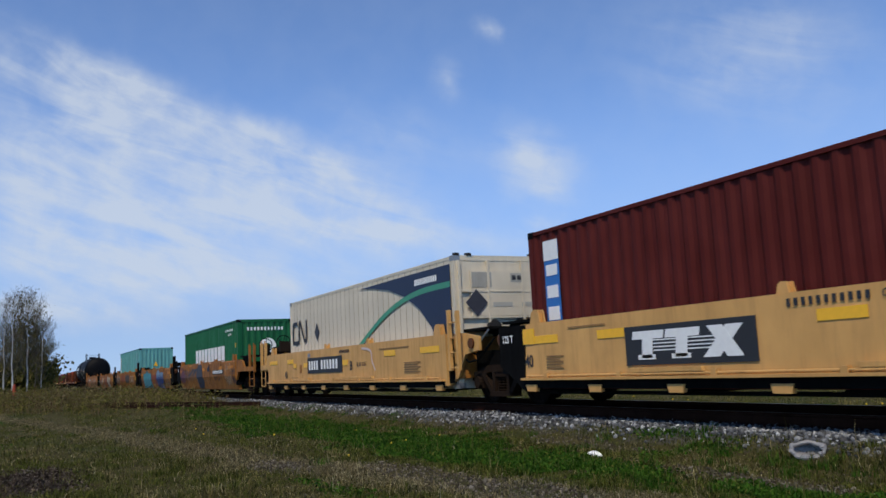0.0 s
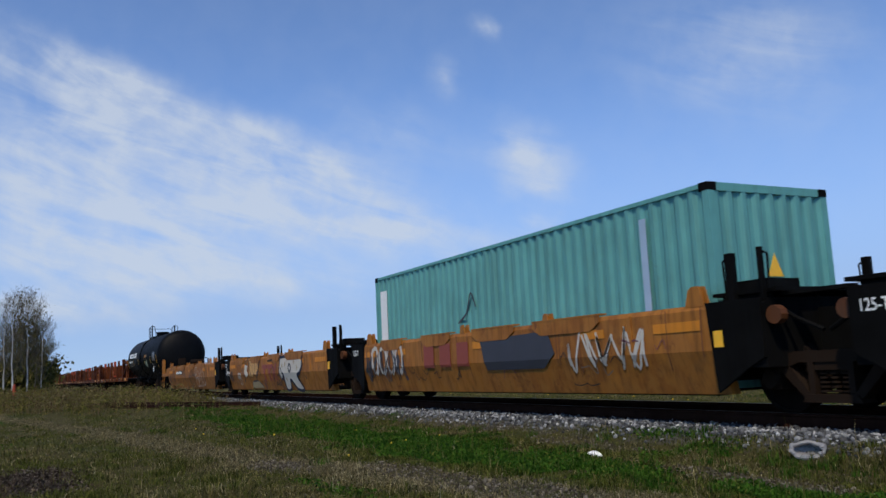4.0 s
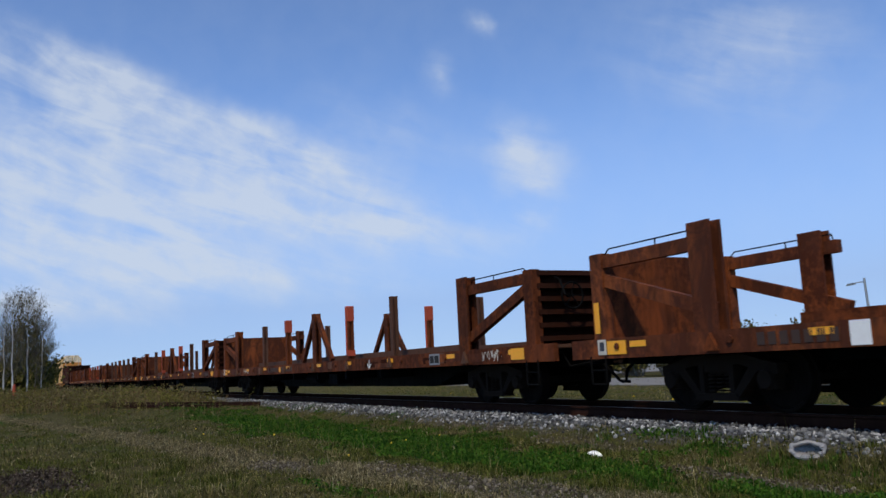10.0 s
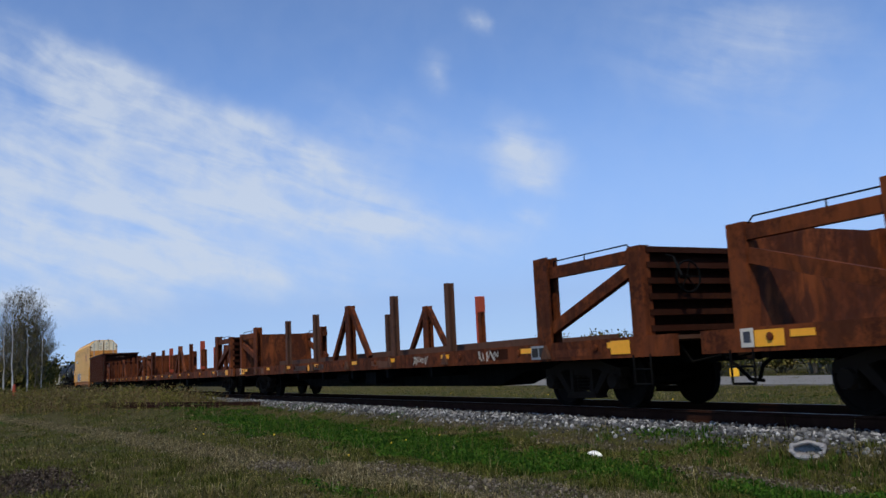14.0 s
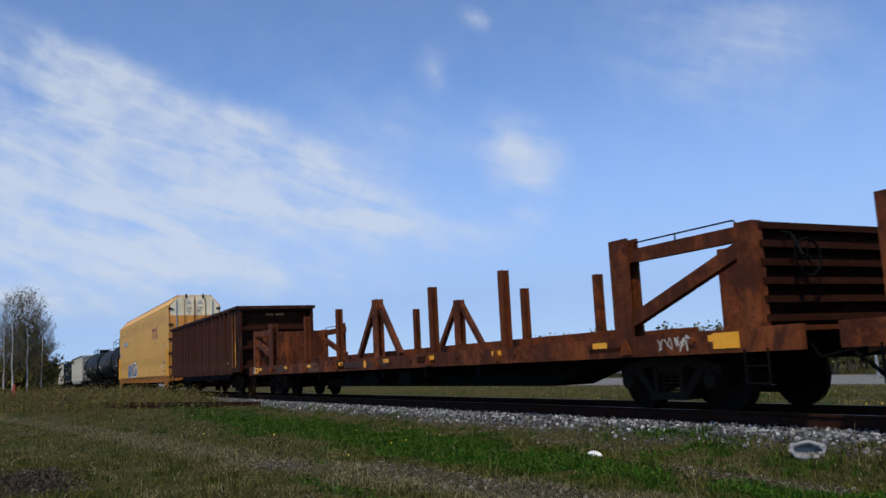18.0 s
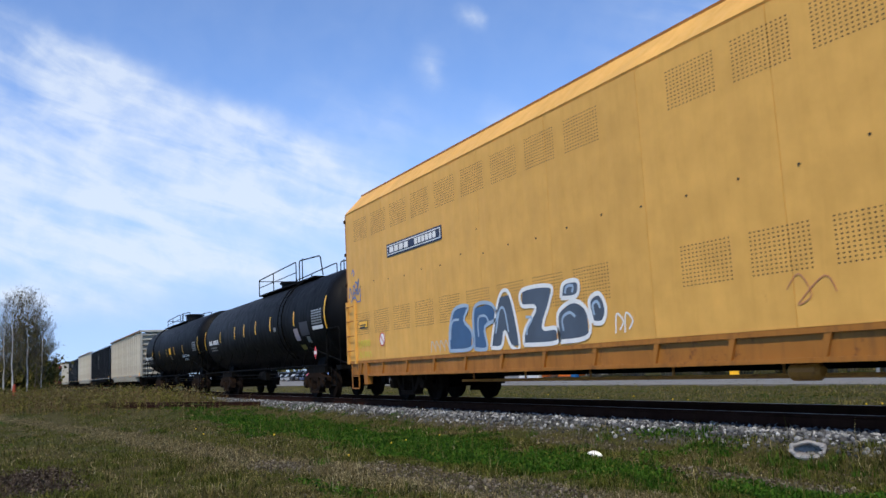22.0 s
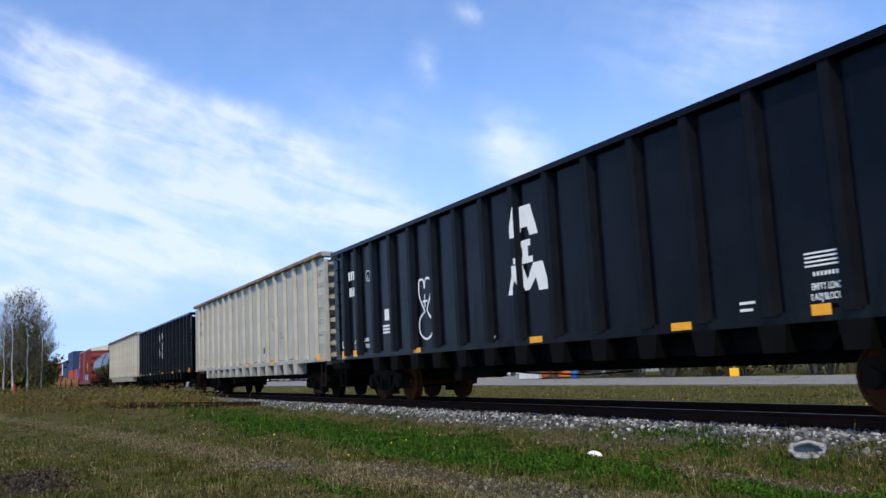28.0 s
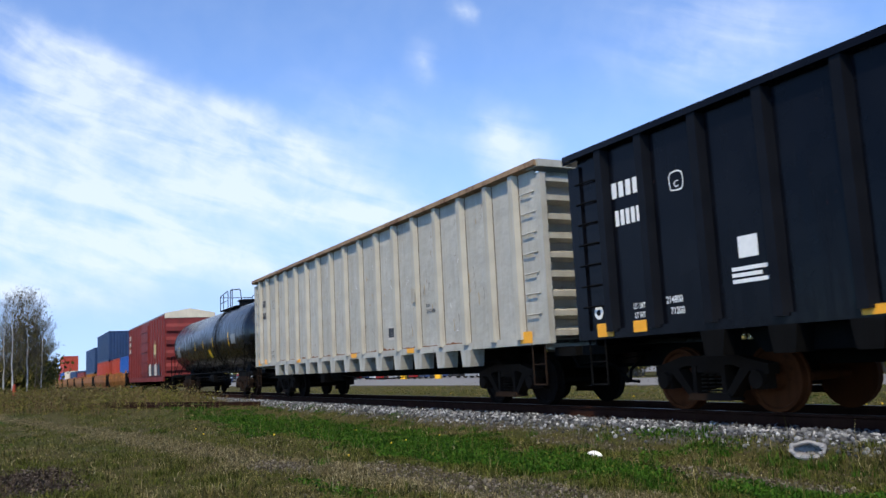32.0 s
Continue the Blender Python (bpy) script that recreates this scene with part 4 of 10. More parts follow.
    stroke([(-5.13, 0.34), (-4.85, 0.70), (-4.95, 1.29), (-4.61, 1.42), (-3.1, 1.40), (-1.65, 1.42), (-1.42, 0.98), (-1.12, 0.32)], 0.05, YN - 0.007, M_DARKTEAL, u)
    for x0 in (-1.15, -0.32):
        patch(x0, x0 + 0.80, 1.00, 1.14, YN - 0.002, M_REDMARK, u, "logo_bar", lean=0.02)
        patch(x0 + 0.24, x0 + 0.48, 0.57, 1.00, YN - 0.002, M_REDMARK, u, "logo_bar", lean=-0.05)
    stroke([(0.30, 0.58), (0.84, 1.17)], 0.20, YN - 0.003, M_REDMARK, u, "logo_bar")
    stroke([(0.84, 0.56), (0.30, 1.15)], 0.17, YN - 0.005, M_REDMARK, u, "logo_bar")
    stroke([(0.0, 0.55), (0.1, 0.36), (0.5, 0.30), (0.75, 0.42), (0.6, 0.56), (0.85, 0.34), (1.1, 0.30)], 0.045, YN - 0.007, M_PLUM, u)
    blob([(1.22, 0.29), (0.89, 0.86), (0.93, 1.02), (1.6, 0.98), (2.3, 1.04), (3.0, 0.99), (3.56, 1.02), (3.50, 0.29)], YN - 0.003, M_BLUESPRAY, u, label="deep blue sprayed field fading to pale blue")
    blob([(0.93, 1.02), (0.96, 1.40), (1.10, 1.47), (3.49, 1.47), (3.58, 1.20), (3.56, 1.02), (3.0, 0.99), (2.3, 1.04), (1.6, 0.98)], YN - 0.003, M_SKYSPRAY, u)
    for k in range(26):
        xx = 1.0 + k * 0.098
        stroke([(xx, 0.92 + 0.05 * (k % 3)), (xx + 0.06, 1.06 + 0.04 * (k % 2))], 0.07, YN - 0.008, M_BLUESPRAY if k % 2 else M_SKYSPRAY, u)
    stroke([(1.22, 0.30), (0.90, 0.84), (0.95, 1.36), (1.12, 1.47)], 0.055, YN - 0.009, M_INK, u)
    stroke([(3.47, 0.30), (3.57, 1.18), (3.40, 1.46), (3.1, 1.47)], 0.055, YN - 0.009, M_INK, u)
    stroke([(1.75, 1.46), (1.98, 1.36), (2.05, 1.05), (1.98, 0.85)], 0.04, YN - 0.009, M_INK, u)
    stroke([(2.2, 1.26), (2.25, 1.08), (2.5, 1.02), (2.75, 1.12), (2.85, 1.38), (3.1, 1.50)], 0.06, YN - 0.009, M_INK, u)
    stroke([(2.5, 0.84), (2.62, 0.72), (2.75, 0.92)], 0.05, YN - 0.009, M_GREYSPRAY, u)
    stroke([(1.45, 0.76), (1.35, 0.66), (1.5, 0.56), (1.7, 0.62)], 0.022, YN - 0.009, M_PALESPRAY, u)
    for k, x in enumerate((3.75, 4.15, 4.6, 5.0, 5.35)):
        stroke([(x, 0.40), (x - 0.06, 0.9), (x + 0.08, 1.32), (x + 0.26, 1.20), (x + 0.22, 0.8), (x + 0.30, 0.42)], 0.035, YN - 0.005, M_FADEGREY, u, "graffiti", "faded grey sprayed letters")
        stroke([(x - 0.12, 0.62), (x + 0.12, 0.70), (x + 0.05, 0.46)], 0.035, YN - 0.006, M_FADEGREY, u)
    t, h = units[2]
    for x in (-5.6, -5.1, -4.6, -4.1):
        stroke([(x, 0.7), (x - 0.1, 1.2), (x + 0.2, 1.35), (x + 0.3, 0.9), (x + 0.1, 0.7)], 0.11, YN - 0.003, M_BONE, t)
    blob([(0.2, 0.70), (0.0, 1.3), (2.4, 1.35), (2.6, 0.95), (2.2, 0.70)], YN - 0.002, M_GREYSPRAY, t)
    for x in (-2.6, -1.8, -1.0):
        patch(x, x + 0.5, 0.8, 1.3, YN - 0.002, M_REDMARK, t, "logo_bar")
    scrawl(t, 3.0, 4.9, 0.6, 1.3, 5, 15, 0.05, M_BONE, "bone-coloured sprayed letters")
    scrawl(t, -6.1, -3.7, 0.5, 1.35, 6, 16, 0.04, M_GREYSPRAY, "dark sprayed outlines over bone letters")
    b = container(M_TEAL, "faded teal ribbed shipping container with rust-stained posts", frame_mat=M_TEAL)
    MOVERS.append((b, 150.25, 0.33))
    patch(0.35, 0.75, 0.5, 2.5, -1.224, M_WHITE, b, "label_strip", "white upright label strip")
    patch(10.7, 10.85, 0.6, 2.6, -1.224, M_PALESPRAY, b, "scuff")
    stroke([(4.6, 1.4), (5.0, 1.6), (5.2, 2.0), (5.4, 1.7)], 0.05, -1.226, M_GREYSPRAY, b, "scratch")
    e = B()
    for v in ((-0.2, 1.55), (0.12, 1.55), (-0.04, 1.9)):
        e.verts.new((12.195, v[0], v[1]))
    e.faces.new(e.verts[:])
    part("warning_sign", e, M_YELLOW, b)

    u, h = units[3]
    for x0 in (-1.01, -0.34):
        patch(x0, x0 + 0.64, 1.04, 1.19, YN - 0.002, M_REDMARK, u, "logo_bar", lean=0.01)
        patch(x0 + 0.22, x0 + 0.42, 0.59, 1.04, YN - 0.002, M_REDMARK, u, "logo_bar", lean=-0.03)
    stroke([(0.28, 0.59), (0.82, 1.19)], 0.17, YN - 0.003, M_REDMARK, u, "logo_bar")
    stroke([(0.84, 0.60), (0.32, 1.17)], 0.15, YN - 0.005, M_REDMARK, u, "logo_bar")
    stroke([(0.38, 1.14), (0.58, 0.90), (0.42, 0.60)], 0.035, YN - 0.008, M_INK, u)
    bars(-0.2, 1.29, 0.6, 0.07, 8, YN - 0.014, M_FADEDINK, u, 0.3)
    bone = [(1.40, 1.45), (1.56, 1.39), (3.55, 1.46), (3.80, 1.10), (3.55, 0.85), (3.20, 0.72), (3.60, 0.30), (2.95, 0.30), (2.40, 0.62), (2.19, 0.30), (1.69, 0.30), (1.68, 0.80), (1.46, 0.64), (1.25, 0.78), (1.24, 1.03)]
    blob(bone, YN - 0.003, M_BONE, u, label="bone-coloured graffiti letter with dark outline")
    stroke(bone, 0.10, YN - 0.008, M_DARKBLUE, u, closed=True)
    stroke([(2.30, 1.02), (2.42, 1.14), (2.60, 1.02), (2.42, 0.88)], 0.09, YN - 0.008, M_DARKBLUE, u, closed=True)
    stroke([(1.40, 1.05), (1.55, 0.84), (1.70, 0.86)], 0.07, YN - 0.009, M_DARKBLUE, u)
    for x, z in ((1.95, 1.15), (2.95, 1.22), (1.95, 0.62), (3.3, 1.0), (2.2, 1.34), (1.6, 1.1)):
        for k in range(3):
            a = k * 1.047 + x
            stroke([(x - 0.10 * math.cos(a), z - 0.10 * math.sin(a)), (x + 0.10 * math.cos(a), z + 0.10 * math.sin(a))], 0.035, YN - 0.009 - 0.0005 * k, M_TAN, u, "graffiti")
    stroke([(-4.11, 1.28), (-4.0, 0.9), (-3.84, 0.57), (-3.6, 0.95), (-3.22, 1.46), (-2.9, 1.2), (-2.62, 1.11), (-2.29, 1.41), (-2.1, 1.0), (-1.94, 0.72), (-1.6, 1.1), (-1.33, 1.35)], 0.045, YN - 0.005, M_GREYSPRAY, u)
    blob([(-3.75, 0.95), (-3.6, 1.25), (-3.2, 1.2), (-3.35, 1.0), (-3.1, 0.85), (-3.5, 0.75)], YN - 0.002, M_BONE, u)
    blob([(-2.95, 0.80), (-2.9, 1.38), (-1.9, 1.42), (-1.6, 1.15), (-1.85, 0.80), (-2.2, 0.9), (-2.5, 0.76)], YN - 0.002, M_TTX, u)
    blob([(-2.9, 0.32), (-2.7, 0.58), (-1.7, 0.60), (-1.2, 0.34)], YN - 0.002, M_TAN, u)
    stroke([(-2.72, 0.30), (-2.61, 0.55), (-2.0, 0.60), (-1.5, 0.50), (-1.2, 0.33)], 0.07, YN - 0.006, M_GREYSPRAY, u)
    for x, z in ((-2.8, 1.1), (-2.3, 1.1), (-1.8, 1.05)):
        stroke([(x, z + 0.28), (x - 0.08, z), (x + 0.05, z - 0.25), (x + 0.2, z), (x + 0.16, z + 0.25)], 0.05, YN - 0.007, M_GREYSPRAY, u)
    stroke([(0.60, 0.48), (0.75, 0.56), (0.68, 0.42), (0.86, 0.50), (0.92, 0.40), (1.0, 0.62), (1.1, 0.40), (1.2, 0.58), (1.3, 0.36), (1.54, 0.34)], 0.035, YN - 0.006, M_INK, u)
    stroke([(0.96, 0.78), (1.05, 0.81), (1.14, 0.79), (1.05, 0.76)], 0.03, YN - 0.006, M_INK, u, closed=True)
    for k in range(3):
        rr = 0.05 + 0.05 * k
        stroke([(-0.88 + rr * math.cos(a * 0.785), 0.45 + rr * math.sin(a * 0.785)) for a in range(8)], 0.025, YN - 0.006, M_PLUM, u, closed=True)
    for k in range(5):
        stroke([(-4.86 + k * 0.1, 1.05 - 0.05 * k), (-4.8 + k * 0.1, 0.7), (-4.7 + k * 0.1, 0.95), (-4.66 + k * 0.1, 0.45)], 0.022, YN - 0.006, M_BONE, u)
    for pts in ([(-6.88, 1.06), (-6.84, 0.88), (-6.78, 1.04), (-6.70, 0.90), (-6.66, 1.05), (-6.58, 0.92), (-6.50, 1.06), (-6.44, 0.94), (-6.36, 1.04)],
                [(-6.80, 0.86), (-6.62, 0.94), (-6.52, 0.84), (-6.44, 0.98), (-6.32, 0.96), (-6.24, 0.84), (-6.30, 0.76), (-6.42, 0.80), (-6.36, 0.94), (-6.18, 0.96)],
                [(-6.72, 1.20), (-6.70, 1.10), (-6.64, 1.12)], [(-6.70, 0.78), (-6.58, 0.82), (-6.50, 0.80)]):
        stroke(pts, 0.028, -1.516, M_WHITE, u, "graffiti", "white sprayed tag on the black end frame")
    u, h = units[4]
    p = patch(-3.9, -2.0, 1.06, 1.24, YN, M_INK, u, "number_panel", "black number panel")
    bars(-3.8, 1.09, 1.7, 0.12, 11, YN - 0.008, M_WHITE, p, 0.48)
    scrawl(u, -5.45, -4.2, 0.86, 1.2, 6, 31, 0.022, M_INK, "black sprayed tag")
    scrawl(u, -5.2, -4.0, 1.24, 1.40, 7, 32, 0.018, M_OCHRE, "faded ochre sprayed tag")
    for pts in ([(1.75, 0.95), (1.59, 1.15), (1.70, 1.32), (1.95, 1.36), (2.12, 1.30), (2.0, 1.05), (1.82, 0.98), (1.70, 0.75), (1.85, 0.46), (2.15, 0.41), (2.33, 0.55), (2.25, 0.82), (2.02, 0.86), (1.92, 0.72)],
                [(2.18, 1.12), (2.25, 1.32), (2.47, 1.40), (2.62, 1.28), (2.48, 1.08), (2.70, 1.0), (2.78, 0.72), (2.68, 0.46), (2.42, 0.40), (2.30, 0.50)],
                [(2.35, 0.92), (2.50, 0.62), (2.58, 0.48)], [(2.72, 1.30), (2.86, 1.40), (2.98, 1.34), (2.96, 1.12), (3.10, 0.98), (3.18, 0.70), (3.06, 0.46), (2.80, 0.40)],
                [(3.05, 1.36), (3.18, 1.38), (3.26, 1.10), (3.40, 1.14)], [(3.30, 0.88), (3.22, 0.70), (3.34, 0.52), (3.6, 0.46), (3.8, 0.60), (3.75, 0.9), (3.55, 1.2), (3.7, 1.36), (3.95, 1.3)]):
        stroke(pts, 0.036, YN - 0.006, M_BONE, u, "graffiti", "pale sprayed outline letters")
    for pts in ([(-0.20, 1.10), (-0.32, 1.28), (-0.40, 1.05), (-0.30, 0.72), (-0.10, 0.40), (0.05, 0.55), (0.02, 0.90), (-0.12, 0.98), (-0.28, 0.80)],
                [(-0.05, 1.26), (0.10, 1.30), (0.12, 0.90), (0.20, 0.42), (0.40, 0.40), (0.38, 0.60), (0.20, 0.75), (0.36, 0.90), (0.18, 1.05), (0.36, 1.16), (0.56, 1.34), (0.44, 1.20), (0.18, 1.22)],
                [(0.56, 1.34), (0.62, 1.05), (0.66, 0.60), (0.56, 0.42), (0.78, 0.48), (0.74, 0.80), (1.0, 1.22), (1.06, 1.10), (0.80, 0.90), (1.02, 0.70), (1.0, 0.52), (0.84, 0.56)],
                [(-1.68, 1.36), (-1.60, 0.95), (-1.45, 1.25), (-1.40, 0.90), (-1.25, 1.05), (-1.20, 0.75), (-1.05, 0.90), (-1.0, 0.60), (-0.85, 0.80), (-0.74, 0.32), (-1.1, 0.55)],
                [(1.06, 0.96), (1.2, 1.02), (1.16, 0.90), (1.30, 1.02), (1.30, 0.88), (1.50, 1.0), (1.40, 0.99), (1.50, 0.72)]):
        stroke(pts, 0.032, YN - 0.006, M_INK, u, "graffiti", "black sprayed tag")
    # old rusty scrawls and runs, then everything follows the folded sides
    rnd = random.Random(8)
    for u, h in units:
        for _ in range(16):
            x, z = rnd.uniform(-h + 0.8, h - 0.8), rnd.uniform(0.40, 1.15)
            k = rnd.uniform(0.1, 0.3)
            stroke([(x + (i * 0.45 + rnd.uniform(-0.3, 0.3)) * k, z + rnd.uniform(-0.5, 0.9) * k) for i in range(rnd.randint(4, 8))], rnd.uniform(0.012, 0.03), YN - 0.0045, rnd.choice((M_PLUM, M_FADEDINK, M_FADEGREY, M_FADEDINK)), u)
        for _ in range(14):
            x = rnd.uniform(-h + 0.3, h - 0.3)
            stroke([(x, 1.46), (x + rnd.uniform(-0.02, 0.02), 1.2), (x + rnd.uniform(-0.03, 0.03), rnd.uniform(0.5, 1.0))], rnd.uniform(0.012, 0.035), YN - 0.0008, M_RUSTRUN, u, "rust_run")
        for ob in u.children:
            if ob.name.split(".")[0] in ("graffiti", "logo_bar", "rust_run"):
                drape(ob)


build_wells()


# ---------------------------------------------------------------- tank cars
def tank_profile(L, r, d):
    pr = []
    for i in range(8):
        a = math.pi / 2 * i / 7
        pr.append((-L / 2 + d * (1 - math.cos(a)), max(0.02, r * math.sin(a))))
    return pr + [(-x, q) for x, q in reversed(pr)]


def on_tank(me, r, zc, x, z, mat, parent, name="lettering", label=""):
    """Lays a flat marking onto the near side of a tank."""
    for v in me.vertices:
        a = (v.co.z + z - zc) / r
        v.co = Vector((v.co.x + x, -(r + 0.006 - v.co.y) * math.cos(a), zc + (r + 0.006) * math.sin(a)))
    me.materials.append(mat)
    ob = new(name, me)
    ob.parent = parent
    if label:
        tagged(ob, label)
    return ob


def flat_patch(w, h, n=6, lean=0.0):
    b = B()
    cols = [[b.verts.new((w * i + lean * k / n, 0, h * k / n)) for k in range(n + 1)] for i in (0, 1)]
    for k in range(n):
        b.faces.new((cols[0][k], cols[1][k], cols[1][k + 1], cols[0][k + 1]))
    me = bpy.data.meshes.new("marking")
    b.to_mesh(me)
    b.free()
    return me


def tank_car(L, r, zc, label, stripes, trucks, rails, dome_x=0.0, side_rail=True, ladder_x=None, dome=(0.40, 0.20), rail_y=0.78, head=0.55):
    """rails: the walkway's start, the end of its low rail, the start and end of its high rail, and their height."""
    c = thing("tank_car", label, "railcar", "tank cars")
    b = B()
    lathe(b, tank_profile(L, r, r * head), "x", 48, (0, 0, zc))
    part("tank", b, M_TANK_GLOSS if "glossy" in label else M_TANK, c, "black painted steel tank", True)
    for x in (-L / 2 + r * head + 0.02, -L / 6, L / 6, L / 2 - r * head - 0.02):
        b = B()
        lathe(b, [(x - 0.02, r + 0.004), (x + 0.02, r + 0.004)], "x", 48, (0, 0, zc))
        part("weld_band", b, M_TANK, c, smooth=True)
    for s in (-1, 1):
        xe = s * (L / 2)
        b = B()
        box(b, min(s * trucks - 0.9, s * trucks + 0.9), max(s * trucks - 0.9, s * trucks + 0.9), -1.05, 1.05, 0.80, 0.98)
        loft_x(b, [(-0.9, 0.95), (0.9, 0.95), (0.75, zc - r * 0.75), (-0.75, zc - r * 0.75)], s * trucks - 0.35, s * trucks + 0.35)
        box(b, min(s * trucks, xe + s * 0.45), max(s * trucks, xe + s * 0.45), -0.32, 0.32, 0.66, 0.98)
        box(b, min(xe + s * 0.05, xe + s * 0.5), max(xe + s * 0.05, xe + s * 0.5), -1.45, 1.45, 0.88, 1.0)
        part("stub_sill", b, M_BLACK, c)
        for y in (-1.45, 1.45):
            b = B()
            pipe(b, [(xe + s * 0.45, y, 1.0), (xe + s * 0.45, y, 2.0), (xe + s * 0.30, y, 2.1), (xe - s * 0.55, y, 2.1), (xe - s * 0.7, y, 1.95), (xe - s * 0.7, y, 1.0)], 0.022, 6)
            part("end_handrail", b, M_BLACK, c)
        step(c, xe - s * 0.1, -1.46, M_BLACK, 0.42, 0.95)
        step(c, xe - s * 0.1, 1.46, M_BLACK, 0.42, 0.95)
        coupler(c, xe + s * 0.48, s)
        bogie(c, s * trucks)
        b = B()
        pipe(b, [(xe + s * 0.4, -1.1, 0.98), (s * trucks, -r * 0.82, zc - r * 0.62)], 0.025)
        part("brace", b, M_BLACK, c)
    if side_rail:
        b = B()
        for y in (-1.5, 1.5):
            pipe(b, [(-L / 2 + 0.6, y, 1.02), (L / 2 - 0.6, y, 1.02)], 0.028, 6)
            n = int(L / 2.2)
            for i in range(n + 1):
                x = -L / 2 + 0.8 + (L - 1.6) * i / n
                rod(b, (x, y, 1.02), (x + 0.25, y * r / 1.5 * 0.86, zc - r * 0.52), 0.018, 5)
        part("running_rail", b, M_BLACK, c)
        b = B()
        x0, x1 = -L * 0.30, L * 0.30
        pipe(b, [(x0, -0.85, 0.82), (x1, -0.85, 0.82)], 0.024, 6)
        pipe(b, [(x0, -0.80, 0.70), (x1, -0.80, 0.70)], 0.018, 6)
        for i in range(9):
            x = x0 + (x1 - x0) * i / 8
            rod(b, (x, -0.85, 0.66), (x, -0.8, zc - r * 0.86), 0.016, 5)
        part("brake_pipe", b, M_BLACK, c)
        b = B()
        lathe(b, [(-0.35, 0.16), (-0.3, 0.19), (0.3, 0.19), (0.35, 0.16)], "x", 12, (-0.9, -0.75, 0.78))
        box(b, -0.3, 0.1, -1.0, -0.6, 0.62, 0.9)
        part("valve_gear", b, M_BLACK, c)
    # top works
    zt = zc + r
    b = B()
    lathe(b, [(zt - 0.06, dome[0]), (zt + dome[1], dome[0]), (zt + dome[1] + 0.02, dome[0] + 0.07), (zt + dome[1] + 0.07, dome[0] + 0.07), (zt + dome[1] + 0.10, dome[0])], "z", 22, (dome_x, 0, 0))
    part("dome", b, M_TANK, c, smooth=True)
    p0, xm0, xm, p1, rh = rails
    for y in (-0.62, 0.62):
        b = B()
        box(b, p0, p1 - 0.6, y - 0.18, y + 0.18, zt - 0.10, zt - 0.05)
        for x in (p0 + 0.05, (p0 + p1) / 2, p1 - 0.65):
            rod(b, (x, y, zt - 0.07), (x, y, zc + math.sqrt(r * r - y * y) - 0.05), 0.03, 5)
        part("walkway", b, M_BLACK, c)
    for y in (-rail_y, rail_y):
        b = B()
        pipe(b, [(p0, y, zt - 0.1), (p0, y, zt + rh * 0.72), (p0 + 0.08, y, zt + rh * 0.80), (xm0 - 0.1, y, zt + rh * 0.95), (xm0, y, zt + rh * 0.88), (xm0, y, zt - 0.1)], 0.022, 6)
        pipe(b, [(p0, y, zt + rh * 0.36), (xm0, y, zt + rh * 0.42)], 0.016, 5)
        xk = p0 + (xm0 - p0) * 0.42
        rod(b, (xk, y, zt - 0.1), (xk, y, zt + rh * 0.86), 0.02, 5)
        part("handrail", b, M_BLACK, c)
        b = B()
        pipe(b, [(xm, y, zt - 0.1), (xm, y, zt + rh * 0.86), (xm + 0.1, y, zt + rh * 0.93), (p1 - 0.12, y, zt + rh * 0.78), (p1, y, zt + rh * 0.68), (p1, y * 0.9, zt - 0.1)], 0.022, 6)
        rod(b, (xm + 0.35, y, zt - 0.1), (xm + 0.35, y, zt + rh), 0.02, 5)
        part("handrail", b, M_BLACK, c)
    b = B()
    rod(b, (p0, -rail_y, zt + rh * 0.74), (p0, rail_y, zt + rh * 0.74), 0.018, 5)
    part("handrail", b, M_BLACK, c)
    ladder_x = dome_x if ladder_x is None else ladder_x
    # side ladder below the walkway
    arc = [(-(r + 0.09) * math.cos(-0.9 + i * 0.21), zc + (r + 0.09) * math.sin(-0.9 + i * 0.21)) for i in range(11)]
    for yy, zz in arc:
        b = B()
        rod(b, (ladder_x - 0.21, yy, zz), (ladder_x + 0.21, yy, zz), 0.014, 5)
        part("rung", b, M_BLACK, c)
    for x in (-0.22, 0.22):
        b = B()
        pipe(b, [(ladder_x + x, yy, zz) for yy, zz in arc], 0.022, 5)
        part("ladder_stile", b, M_BLACK, c)
    for x, z, hh in stripes:
        on_tank(flat_patch(0.10, hh), r, zc, x, z, M_YELLOW, c, "reflector")
    return c


